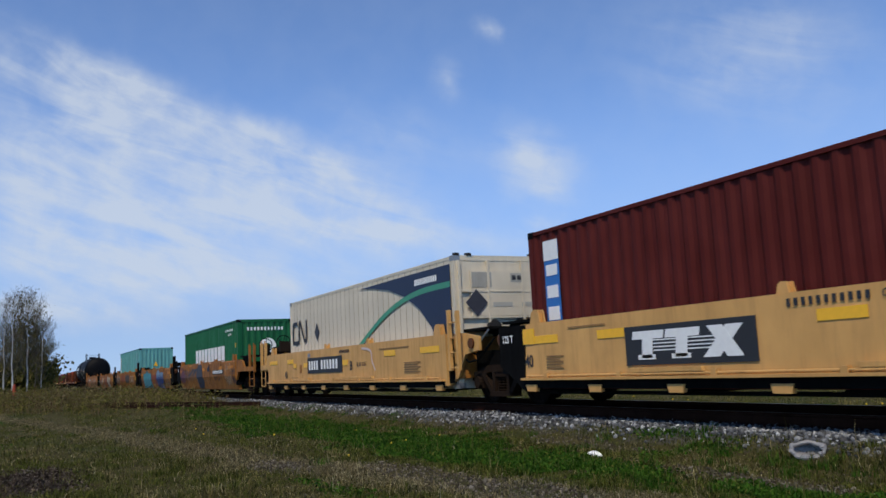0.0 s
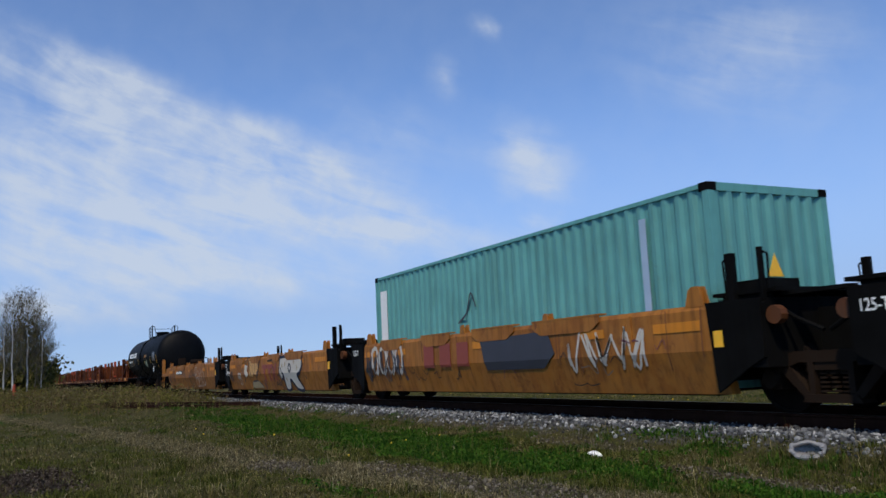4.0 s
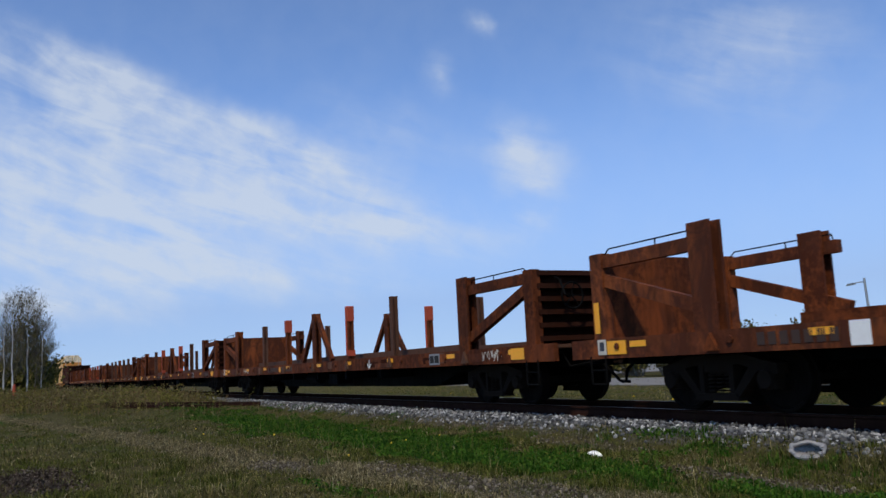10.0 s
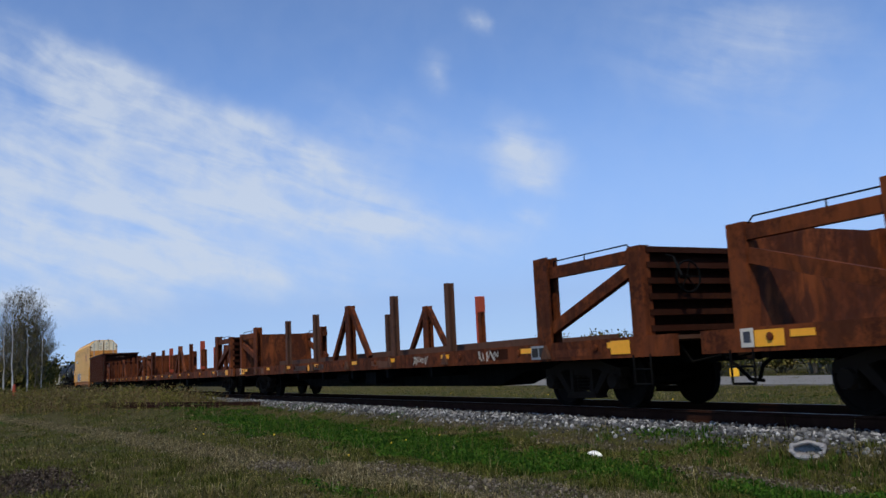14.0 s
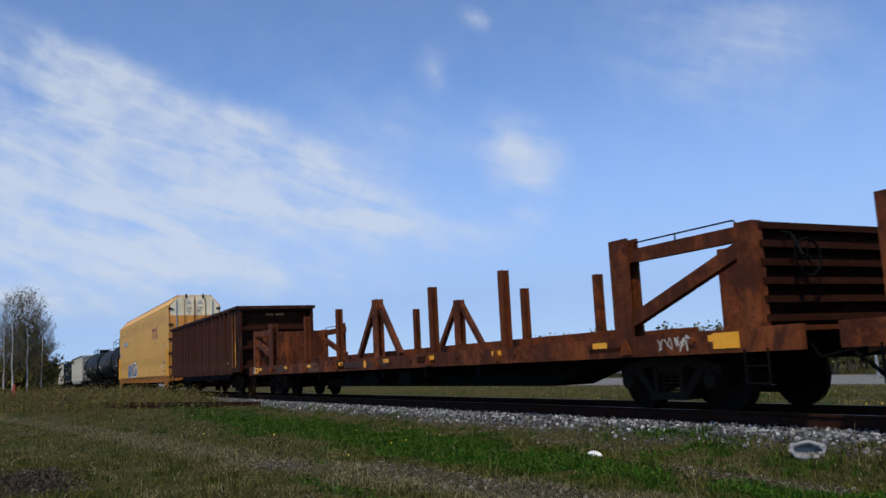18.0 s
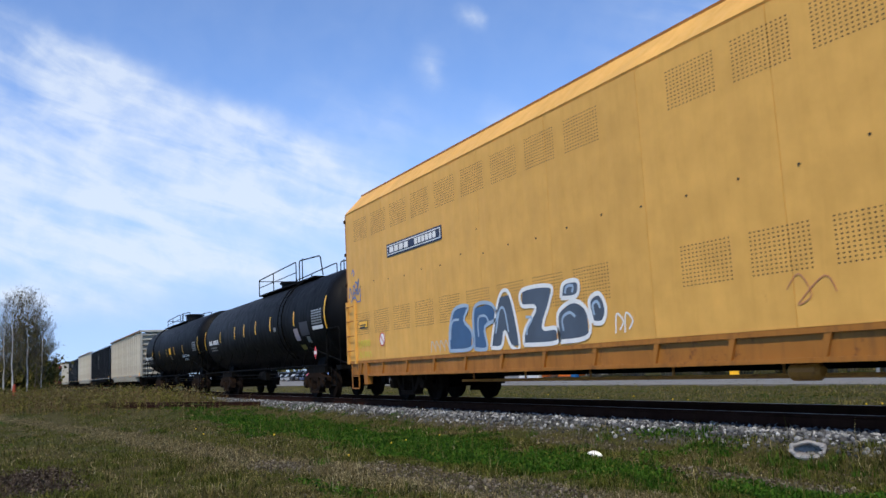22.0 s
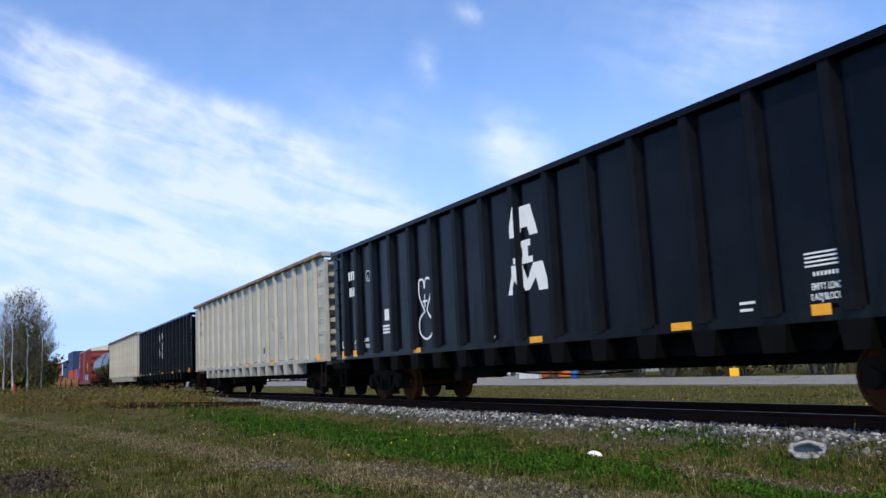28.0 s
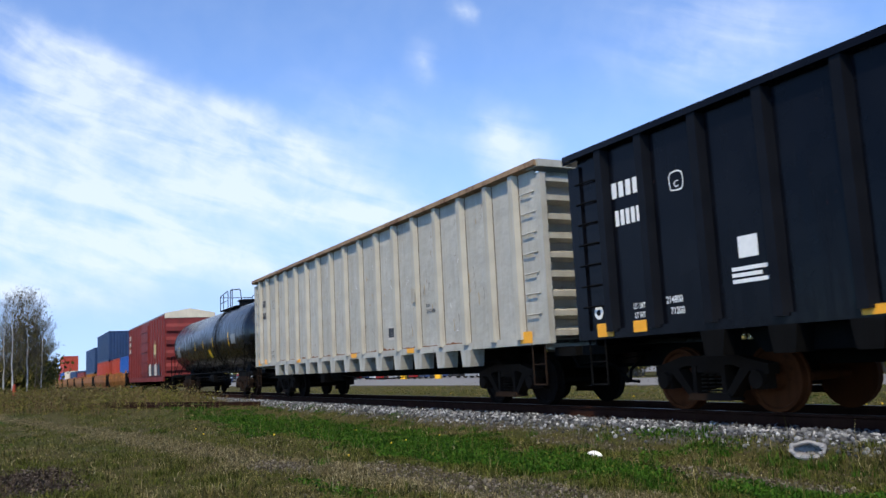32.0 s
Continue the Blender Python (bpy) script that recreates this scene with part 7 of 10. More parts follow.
# ---------------------------------------------------------------- autorack
def build_autorack():
    c = thing("autorack_car", "tall yellow enclosed car carrier with perforated vents and blue graffiti", "railcar")
    h, W = 12.56, 1.5
    for q in (-1, 1):
        n = 10
        p = (2 * h - 0.1) / n
        b = B()
        box(b, -h + 0.02, h - 0.02, min(q * (W - 0.03), q * (W - 0.008)), max(q * (W - 0.03), q * (W - 0.008)), 1.07, 5.17)
        part("side_wall", b, M_RACK, c)
        pm = None
        for i in range(n):
            x = -h + 0.05 + i * p
            if pm is None:
                b = B()
                box(b, 0.006, p - 0.006, min(q * (W - 0.006), q * (W + 0.018)), max(q * (W - 0.006), q * (W + 0.018)), 1.08, 5.15)
                pm = part("side_panel", b, M_RACK, c)
                pm.location = (x, 0, 0)
            else:
                again(pm, pose(x, 0, 0))
        if q < 0:
            # flat dark quads hold the shade inside the vent's holes
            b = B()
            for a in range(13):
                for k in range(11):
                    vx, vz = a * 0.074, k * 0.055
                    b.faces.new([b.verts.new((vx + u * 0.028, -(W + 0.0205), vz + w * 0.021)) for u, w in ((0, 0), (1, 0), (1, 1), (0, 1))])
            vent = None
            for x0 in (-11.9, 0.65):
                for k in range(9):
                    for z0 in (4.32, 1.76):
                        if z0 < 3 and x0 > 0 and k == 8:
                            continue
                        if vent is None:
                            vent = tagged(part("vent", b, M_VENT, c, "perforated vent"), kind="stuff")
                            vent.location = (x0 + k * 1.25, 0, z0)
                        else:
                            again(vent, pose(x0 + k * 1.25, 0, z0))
            bm_ = None
            for i in range(1, 26):
                x = -h + 0.05 + i * 0.955
                zz = 3.02 + 0.03 * (i % 2) + (0.08 if i % 5 == 2 else 0)
                if bm_ is None:
                    b = B()
                    lathe(b, [(-(W + 0.026), 0.020), (-(W + 0.012), 0.020)], "y", 6)
                    bm_ = part("bolt", b, M_DARK, c)
                    bm_.location = (x, 0, zz)
                else:
                    again(bm_, pose(x, 0, zz))
            for x, z in ((6.7, 3.05), (8.9, 2.96), (-5.1, 3.55), (9.0, 2.98)):
                again(bm_, pose(x, 0, z))
        b = B()
        box(b, -h + 0.1, h - 0.1, q * (W - 0.06) - 0.05, q * (W - 0.06) + 0.05, 0.70, 1.07)
        part("side_beam", b, M_RACK_BEAM, c)
        b = B()
        box(b, -h + 0.1, h - 0.1, min(q * (W - 0.1), q * (W + 0.035)), max(q * (W - 0.1), q * (W + 0.035)), 1.00, 1.075)
        box(b, -h + 1.2, h - 1.2, min(q * (W - 0.1), q * (W + 0.035)), max(q * (W - 0.1), q * (W + 0.035)), 0.66, 0.72)
        part("beam_flange", b, M_RACK_BEAM, c)
        bm_ = None
        for i in range(17):
            x = -h + 0.9 + i * (2 * h - 1.8) / 16
            if bm_ is None:
                b = B()
                slab(b, [(-0.05, 1.00), (0.05, 1.00), (-0.05, 0.72), (-0.13, 0.72)], min(q * (W - 0.02), q * (W + 0.03)), max(q * (W - 0.02), q * (W + 0.03)))
                bm_ = part("bracket", b, M_RACK_BEAM, c)
                bm_.location = (x, 0, 0)
            else:
                again(bm_, pose(x, 0, 0))
        # sloping eaves
        b = B()
        loft_x(b, [(q * W, 5.165), (q * (W + 0.015), 5.20), (q * 0.98, 5.76), (q * 0.95, 5.70)], -h, h)
        part("roof_slope", b, M_RACK, c)
        b = B()
        loft_x(b, [(q * 0.94, 5.74), (q * 1.00, 5.735), (q * 1.00, 5.79), (q * 0.94, 5.80)], -h, h)
        part("roof_edge", b, M_RACK_BEAM, c)
    b = B()
    box(b, -h, h, -0.94, 0.94, 5.72, 5.79)
    part("roof", b, M_RACK, c)
    b = B()
    box(b, -h + 0.05, h - 0.05, -W + 0.05, W - 0.05, 0.95, 1.06)
    box(b, -h + 3.2, h - 3.2, -0.35, 0.35, 0.55, 0.95)
    part("deck", b, M_BLACK, c)
    for s in (-1, 1):
        def across(b, x0, x1, y0, y1, z0, z1):
            box(b, min(s * (h + x0), s * (h + x1)), max(s * (h + x0), s * (h + x1)), min(y0, y1), max(y0, y1), z0, z1)
            return b
        for q in (-1, 1):
            d = part("end_door", across(B(), -0.06, 0.03, q * 0.02, q * (W - 0.02), 1.15, 4.58), M_RACK_DOOR, c, "orange folding end door with pale grey head")
            b = B()
            loft_x(b, [(q * 0.02, 4.58), (q * (W - 0.02), 4.58), (q * (W - 0.02), 5.15), (q * 0.93, 5.72), (q * 0.02, 5.72)], min(s * (h - 0.06), s * (h + 0.03)), max(s * (h - 0.06), s * (h + 0.03)))
            part("door_head", b, M_RACK_END, d, "pale grey door head")
            for k, yy in enumerate((0.10, 0.58, 1.06)):
                part("door_rib", across(B(), 0.03, 0.07, q * (yy - 0.035), q * (yy + 0.035), 1.2, 4.58), M_RACK_DOOR if k != 2 else M_STEEL, d)
                part("door_rib", across(B(), 0.03, 0.07, q * (yy - 0.035), q * (yy + 0.035), 4.59, 5.5), M_RACK_END if k != 2 else M_STEEL, d)
            for yy in (0.03, 0.62):
                part("locking_rod", across(B(), 0.075, 0.10, q * (yy - 0.012), q * (yy + 0.012), 1.25, 5.6), M_RACK_BEAM, d)
            for zz in (1.5, 2.3, 3.15, 4.0, 4.95):
                part("hinge", across(B(), 0.0, 0.10, q * (W - 0.22), q * (W + 0.03), zz, zz + 0.09), M_TRUCK, d)
            part("top_bracket", across(B(), -0.02, 0.10, q * 0.46, q * 0.54, 5.62, 5.86), M_TRUCK, d)
            if s > 0:
                for k, (w, word) in enumerate(((0.36, "EXCESS"), (0.36, "HEIGHT"), (0.22, "CAR"))):
                    me = lettering(word, 0.14, 0.62, 0.002)
                    wd = max(v.co.x for v in me.vertices)
                    for v in me.vertices:
                        v.co = Vector((h + 0.034, q * 0.32 - wd / 2 + v.co.x, 4.96 - k * 0.16 + v.co.z))
                    me.materials.append(M_INK)
                    part("lettering", me, M_INK, d)
                for k in range(3):
                    part("emblem", across(B(), 0.03, 0.035, q * (0.32 - 0.14 + k * 0.04), q * (0.32 + 0.14 - k * 0.04), 5.26 + k * 0.07, 5.31 + k * 0.07), M_STEEL, d)
        part("end_sill", across(B(), -0.2, 0.25, -1.35, 1.35, 0.72, 1.05), M_RACK_BEAM, c)
        for y0 in (-W + 0.03, W - 0.03):
            part("corner_post", across(B(), -0.10, 0.05, y0 - 0.035, y0 + 0.035, 1.0, 5.16), M_RACK_BEAM, c)
        coupler(c, s * (h + 0.1), s)
        bogie(c, s * (h - 2.9))
        for xx in (0.06, 0.62):
            b = B()
            box(b, s * (h - xx) - 0.035, s * (h - xx) + 0.035, -W - 0.09, -W - 0.022, 1.0, 2.70)
            part("ladder_stile", b, M_RACK, c)
        ladder(c, s * (h - 0.34), -W - 0.07, 1.15, 2.75, 0.50, M_RACK_BEAM, 4)
        step(c, s * (h - 0.45), -W - 0.02, M_RACK_BEAM, 0.34, 1.0, 0.5)
        step(c, s * (h - 0.45), W + 0.02, M_RACK_BEAM, 0.34, 1.0, 0.5)
        b = B()
        box(b, s * (h - 1.25) - 0.12, s * (h - 1.25) + 0.12, -W - 0.05, -W + 0.1, 0.45, 1.0)
        part("jacking_pad", b, M_RACK_BEAM, c)
    b = B()
    lathe(b, [(-0.24, 0.08), (-0.2, 0.11), (0.16, 0.11), (0.22, 0.06)], "x", 14, (2.4, -1.3, 0.55))
    box(b, 2.3, 2.4, -1.36, -1.24, 0.6, 0.72)
    part("air_reservoir", b, M_RACK_BEAM, c)
    b = B()
    pipe(b, [(-6.5, -1.25, 0.50), (6.5, -1.25, 0.50)], 0.03)
    for x in range(-6, 7, 2):
        rod(b, (x, -1.25, 0.5), (x, -1.25, 0.72), 0.02, 5)
    part("brake_pipe", b, M_RACK_BEAM, c)
    y = -W - 0.024
    # number panel, emblem, signs and graffiti; x measured from the middle
    p = patch(-9.66, -6.62, 3.58, 3.90, y, M_NAVY, c, "number_panel", "dark number panel")
    patch(-9.60, -6.68, 3.62, 3.86, y - 0.006, M_WHITE, p, "panel_border")
    patch(-9.57, -6.71, 3.645, 3.835, y - 0.010, M_NAVY, p, "panel_field")
    bars(-9.45, 3.67, 1.15, 0.14, 4, y - 0.016, M_WHITE, p, 0.25)
    bars(-8.0, 3.67, 1.15, 0.14, 6, y - 0.016, M_WHITE, p, 0.25)
    for x0 in (6.0, 6.72):
        patch(x0, x0 + 0.66, 3.95, 4.14, y, M_MAROONMARK, c, "logo_bar")
        patch(x0 + 0.24, x0 + 0.44, 3.42, 3.95, y, M_MAROONMARK, c, "logo_bar")
    stroke([(7.55, 3.46), (8.35, 4.30)], 0.20, y - 0.003, M_MAROONMARK, c, "logo_bar")
    stroke([(8.32, 3.44), (7.52, 4.12)], 0.20, y - 0.005, M_MAROONMARK, c, "logo_bar")
    sign("FORWARD THINKING", 0.115, 6.75, y - 0.002, 3.16, M_RACK_BEAM, c, 1.32, 0.001)
    bars(10.88, 2.98, 0.42, 0.026, 6, y, M_RACK_BEAM, c, 0.3, rows=4, dz=0.06)
    for k in range(3):
        bars(10.84, 2.36 - k * 0.13, 0.5, 0.05, 6, y, M_RACK_BEAM, c, 0.5)
    patch(10.79, 11.2, 1.68, 2.01, y, M_WHITE, c, "data_panel")
    patch(10.82, 10.97, 1.71, 1.98, y - 0.006, M_INK, c, "data_panel")
    patch(11.00, 11.17, 1.78, 1.98, y - 0.006, M_INK, c, "data_panel")
    for x0, x1, z0, z1 in ((10.8, 11.38, 1.30, 1.53), (-11.7, -11.12, 1.92, 2.13)):
        patch(x0, x1, z0, z1, y, M_INK, c, "warning_label")
        p = patch(x0 + 0.02, x1 - 0.02, z0 + 0.02, z1 - 0.02, y - 0.007, M_YELLOW, c, "warning_label", "yellow warning label")
        bars(x0 + 0.08, z0 + 0.07, 0.4, 0.03, 6, y - 0.013, M_INK, p, 0.3, rows=2, dz=0.055)
    for x in (9.91, -10.16):
        b = B()
        lathe(b, [(y - 0.005, 0.17), (y, 0.17)], "y", 20, (x, 0, 1.57))
        part("no_step_sign", b, M_WHITE, c)
        stroke([(x + 0.16 * math.cos(k * 0.524), 1.57 + 0.16 * math.sin(k * 0.524)) for k in range(12)], 0.03, y - 0.008, M_SIGNRED, c, "sign_ring", closed=True)
        stroke([(x - 0.11, 1.68), (x + 0.11, 1.46)], 0.035, y - 0.012, M_SIGNRED, c, "sign_ring")
    # big tag: dark letters in a white outline
    shapes = [[(-6.5, 1.14), (-6.45, 1.6), (-6.2, 2.0), (-5.6, 2.02), (-5.8, 1.75), (-5.5, 1.5), (-5.55, 1.16)],
              [(-5.4, 1.14), (-5.35, 1.95), (-4.7, 2.0), (-4.45, 1.7), (-4.95, 1.55), (-4.9, 1.14)],
              [(-4.75, 1.14), (-4.35, 2.08), (-3.95, 2.1), (-3.7, 1.14), (-4.0, 1.14), (-4.2, 1.42), (-4.35, 1.14)],
              [(-3.55, 1.14), (-3.5, 1.4), (-3.1, 1.78), (-3.55, 1.86), (-3.5, 2.14), (-2.6, 2.12), (-2.65, 1.84), (-2.9, 1.42), (-2.5, 1.38), (-2.5, 1.14)],
              [(-2.4, 1.14), (-2.42, 1.62), (-1.95, 1.8), (-1.6, 1.62), (-1.6, 1.2)],
              [(-2.3, 1.88), (-2.2, 2.12), (-1.8, 2.12), (-1.85, 1.88)],
              [(-1.45, 1.4), (-1.52, 1.76), (-1.25, 1.86), (-1.1, 1.62), (-1.2, 1.4)]]
    for i, pts in enumerate(shapes):
        blob(pts, y - 0.002, M_TAGBLUE if i < 2 else M_TAGGREY, c, "graffiti", "blue-grey graffiti letter with white outline")
        stroke(pts, 0.075, y - 0.008, M_PALESPRAY if i < 2 else M_WHITE, c, "graffiti", closed=True)
        stroke([(u * 0.45 + (pts[0][0] + pts[2][0]) * 0.275, v * 0.45 + (pts[0][1] + pts[2][1]) * 0.275) for u, v in pts[:4]], 0.05, y - 0.012, M_PALESPRAY, c, "graffiti")
    for k in range(4):
        stroke([(-7.4 + k * 0.22, 1.14), (-7.35 + k * 0.22, 1.38), (-7.2 + k * 0.22, 1.22)], 0.03, y - 0.003, M_BONE, c, "graffiti")
    for k in range(2):
        stroke([(-0.9 + k * 0.22, 1.2), (-0.85 + k * 0.22, 1.5), (-0.7 + k * 0.22, 1.38), (-0.8 + k * 0.22, 1.25)], 0.03, y - 0.003, M_WHITE, c, "graffiti")
    for pts in ([(-12.38, 2.8), (-12.3, 3.1), (-12.15, 2.76)], [(-12.1, 2.76), (-12.05, 3.12), (-11.9, 3.0), (-12.05, 2.9)], [(-11.95, 2.8), (-11.9, 3.2), (-11.75, 3.1), (-11.85, 2.95)],
                [(-11.85, 2.85), (-11.65, 3.28), (-11.75, 2.85), (-11.58, 3.0), (-11.56, 2.7), (-11.75, 2.66), (-11.85, 2.7)], [(-12.25, 2.7), (-12.0, 2.8), (-11.8, 2.68)],
                [(-12.15, 3.46), (-12.06, 3.56), (-11.97, 3.46), (-12.06, 3.38)]):
        stroke(pts, 0.035, y - 0.003, M_BLUE, c, "graffiti", "blue marker tag")
    m_lime = plain("lime_spray", (0.62, 0.56, 0.06))
    for k in range(5):
        stroke([(-11.8 + k * 0.17, 1.40), (-11.75 + k * 0.17, 1.61), (-11.68 + k * 0.17, 1.44), (-11.64 + k * 0.17, 1.6)], 0.03, y - 0.003, m_lime, c, "graffiti", "lime sprayed tag")
        stroke([(-11.75 + k * 0.17, 1.13), (-11.66 + k * 0.17, 1.3), (-11.6 + k * 0.17, 1.15)], 0.028, y - 0.003, m_lime, c, "graffiti")
    stroke([(2.4, 1.55), (2.6, 1.72), (2.75, 1.45), (2.55, 1.36), (2.95, 1.66), (3.1, 1.46)], 0.014, y - 0.003, plain("pink_spray", (0.50, 0.20, 0.10)), c, "graffiti")
    for x, z in ((7.1, 1.28), (8.1, 1.2)):
        patch(x, x + 0.28, z, z + 0.08, y, M_RACK_BEAM, c, "scrape")
    for x, z0, z1 in ((4.9, 1.3, 1.9), (11.6, 1.1, 2.5)):
        patch(x, x + 0.03, z0, z1, y, M_RACK_BEAM, c, "scrape")
    placed(c, -92.40)


build_autorack()


# ---------------------------------------------------------------- red boxcar and the tail of the train
def build_tail():
    c = thing("boxcar", "dark red steel boxcar with pale roof end and yellow star", "railcar")
    h = 8.6
    for q in (-1, 1):
        b = B()
        box(b, -h, h, q * 1.5 - 0.03, q * 1.5 + 0.03, 1.0, 4.75)
        part("side_wall", b, M_BOXRED, c)
        for i in range(16):
            x = -h + 0.5 + i * (2 * h - 1.0) / 15
            if abs(x - 0.6) < 1.9:
                continue
            b = B()
            box(b, x - 0.06, x + 0.06, q * 1.55 - 0.04, q * 1.55 + 0.04, 1.05, 4.7)
            part("rib", b, M_BOXRED, c)
        b = B()
        box(b, -1.0, 2.2, q * 1.58 - 0.04, q * 1.58 + 0.04, 1.1, 4.5)
        d = part("door", b, M_BOXRED, c, "sliding door")
        for k in range(5):
            b = B()
            box(b, -0.95, 2.15, q * 1.64 - 0.03, q * 1.64 + 0.03, 1.35 + k * 0.68, 1.42 + k * 0.68)
            part("door_rib", b, M_BOXRED, d)
        b = B()
        box(b, -h + 0.4, h - 0.4, q * 1.5 - 0.05, q * 1.5 + 0.05, 0.72, 1.0)
        part("side_sill", b, M_BOXRED, c)
    for s in (-1, 1):
        b = B()
        box(b, min(s * h, s * (h - 0.06)), max(s * h, s * (h - 0.06)), -1.5, 1.5, 1.0, 4.55)
        part("end_wall", b, M_BOXRED, c)
        for k in range(4):
            b = B()
            slab(b, [(s * h, 1.2 + k * 0.8), (s * (h + 0.1), 1.35 + k * 0.8), (s * (h + 0.1), 1.6 + k * 0.8), (s * h, 1.8 + k * 0.8)], -1.42, 1.42)
            part("end_rib", b, M_BOXRED, c)
        b = B()
        loft_x(b, [(-1.52, 4.55), (1.52, 4.55), (1.50, 4.85), (0, 5.12), (-1.50, 4.85)], min(s * (h + 0.03), s * (h - 0.05)), max(s * (h + 0.03), s * (h - 0.05)))
        part("end_fascia", b, M_CREAM, c, "white painted roof end")
        coupler(c, s * (h + 0.1), s)
        bogie(c, s * (h - 2.2))
    b = B()
    loft_x(b, [(-1.55, 4.75), (1.55, 4.75), (1.53, 4.84), (0, 5.10), (-1.53, 4.84)], -h + 0.06, h - 0.06)
    part("roof", b, M_STEEL, c)
    b = B()
    box(b, -h + 0.3, h - 0.3, -1.45, 1.45, 0.9, 1.0)
    part("floor", b, M_BLACK, c)
    pts = []
    for i in range(12):
        a = math.pi / 6 * i
        rr = 0.62 if i % 2 else 0.34
        pts.append((5.3 + rr * math.cos(a), 2.75 + rr * math.sin(a)))
    blob(pts, -1.60, plain("pale_yellow_spray", (0.55, 0.47, 0.20)), c, "graffiti")
    for k in range(5):
        blob([(1.5 + k * 1.2, 1.1), (1.4 + k * 1.2, 1.75), (2.3 + k * 1.2, 1.9), (2.5 + k * 1.2, 1.1)], -1.602 - k * 0.0005, M_BONE if k % 2 else M_GREYSPRAY, c, "graffiti")
    for k in range(3):
        bars(-7.6, 3.9 - k * 0.5, 1.1, 0.3, 4, -1.60, M_BONE, c, 0.35)
    placed(c, -279.4)

    x = -290.5
    loads = [[(M_REDC, 6.06, 0.0, 2.59), (M_BLUE2, 6.06, 6.13, 2.59)], [(M_REDC, 12.19, 0, 2.59), "top", (M_BLUEC, 12.19, 0, 2.896)], [(M_TTX_OLD, 12.19, 0, 1.6), "top", (M_BLUEC, 12.19, 0, 2.896)],
             [(M_BOXRED, 12.19, 0, 2.0)], [(M_BLUEC, 12.19, 0, 2.3)], [(M_CREAM, 12.19, 0, 2.59)], [(M_BLUE2, 12.19, 0, 2.59), "top", (M_REDC, 12.19, 0, 2.896)], [(M_REDC, 12.19, 0, 2.59)]]
    tints = {M_REDC.name: "red", M_BLUE2.name: "bright blue", M_BLUEC.name: "dark blue", M_TTX_OLD.name: "yellow", M_BOXRED.name: "dark red", M_CREAM.name: "cream"}
    for i, load in enumerate(loads):
        c = well_unit(13.0, M_TTX_OLD, "distant yellow well car loaded with containers")
        placed(c, x - 6.5)
        articulation(6.5, 1, c, posts=False)
        articulation(-6.5, -1, c, posts=False)
        bogie(c, -8.0)
        z = 0.33
        for item in load:
            if item == "top":
                z += hz
                continue
            mat, L, off, hz = item
            k = container(mat, tints[mat.name] + " ribbed shipping container on the train's tail", L=L, H=hz)
            k.location.z = z
            MOVERS.append((k, x - 12.6 + off, z))
        x -= 15.6


build_tail()


# ---------------------------------------------------------------- ground
def ease(a, b, t):
    t = min(1.0, max(0.0, (t - a) / (b - a)))
    return t * t * (3 - 2 * t)


SIDE_A, SIDE_B = Vector((-29.5, 7.15)), Vector((-62.0, -2.7))     # middle line of the old siding


def siding_off(x, y):
    d = (SIDE_B - SIDE_A).normalized()
    p = Vector((x, y)) - SIDE_A
    return p.dot(d), abs(p.x * d.y - p.y * d.x)


def ground_z(x, y):
    dy = abs(y - TRACK_Y)
    near = y < TRACK_Y
    base = 0.34 if near else 0.34 - 0.34 * ease(12.5, 20.0, y)
    far = 1.0 - ease(250.0, 900.0, math.hypot(x, y))
    bank = 0.235 * (1 - ease(1.55, 2.55, dy))
    z = base + bank
    if x < -20:
        a, o = siding_off(x, y)
        z = max(z, base + 0.17 * (1 - ease(1.2, 2.6, o)) * ease(-6.0, 1.0, a))
    n = noise.noise(Vector((x * 0.45, y * 0.45, 0))) * 0.045 + noise.noise(Vector((x * 1.9, y * 1.9, 3))) * 0.018
    return z + n * (0.25 if dy < 2.0 else 1.0) * far


def spread(dense0, dense1, step, far):
    out = list(np.arange(dense0, dense1, step))
    k, s = dense1, step
    while k < far:
        out.append(k)
        s *= 1.28
        k += s
    out.append(far)
    k, s = dense0, step
    low = []
    while k > -far:
        s *= 1.28
        k -= s
        low.append(max(k, -far))
    return sorted(set(low + out))


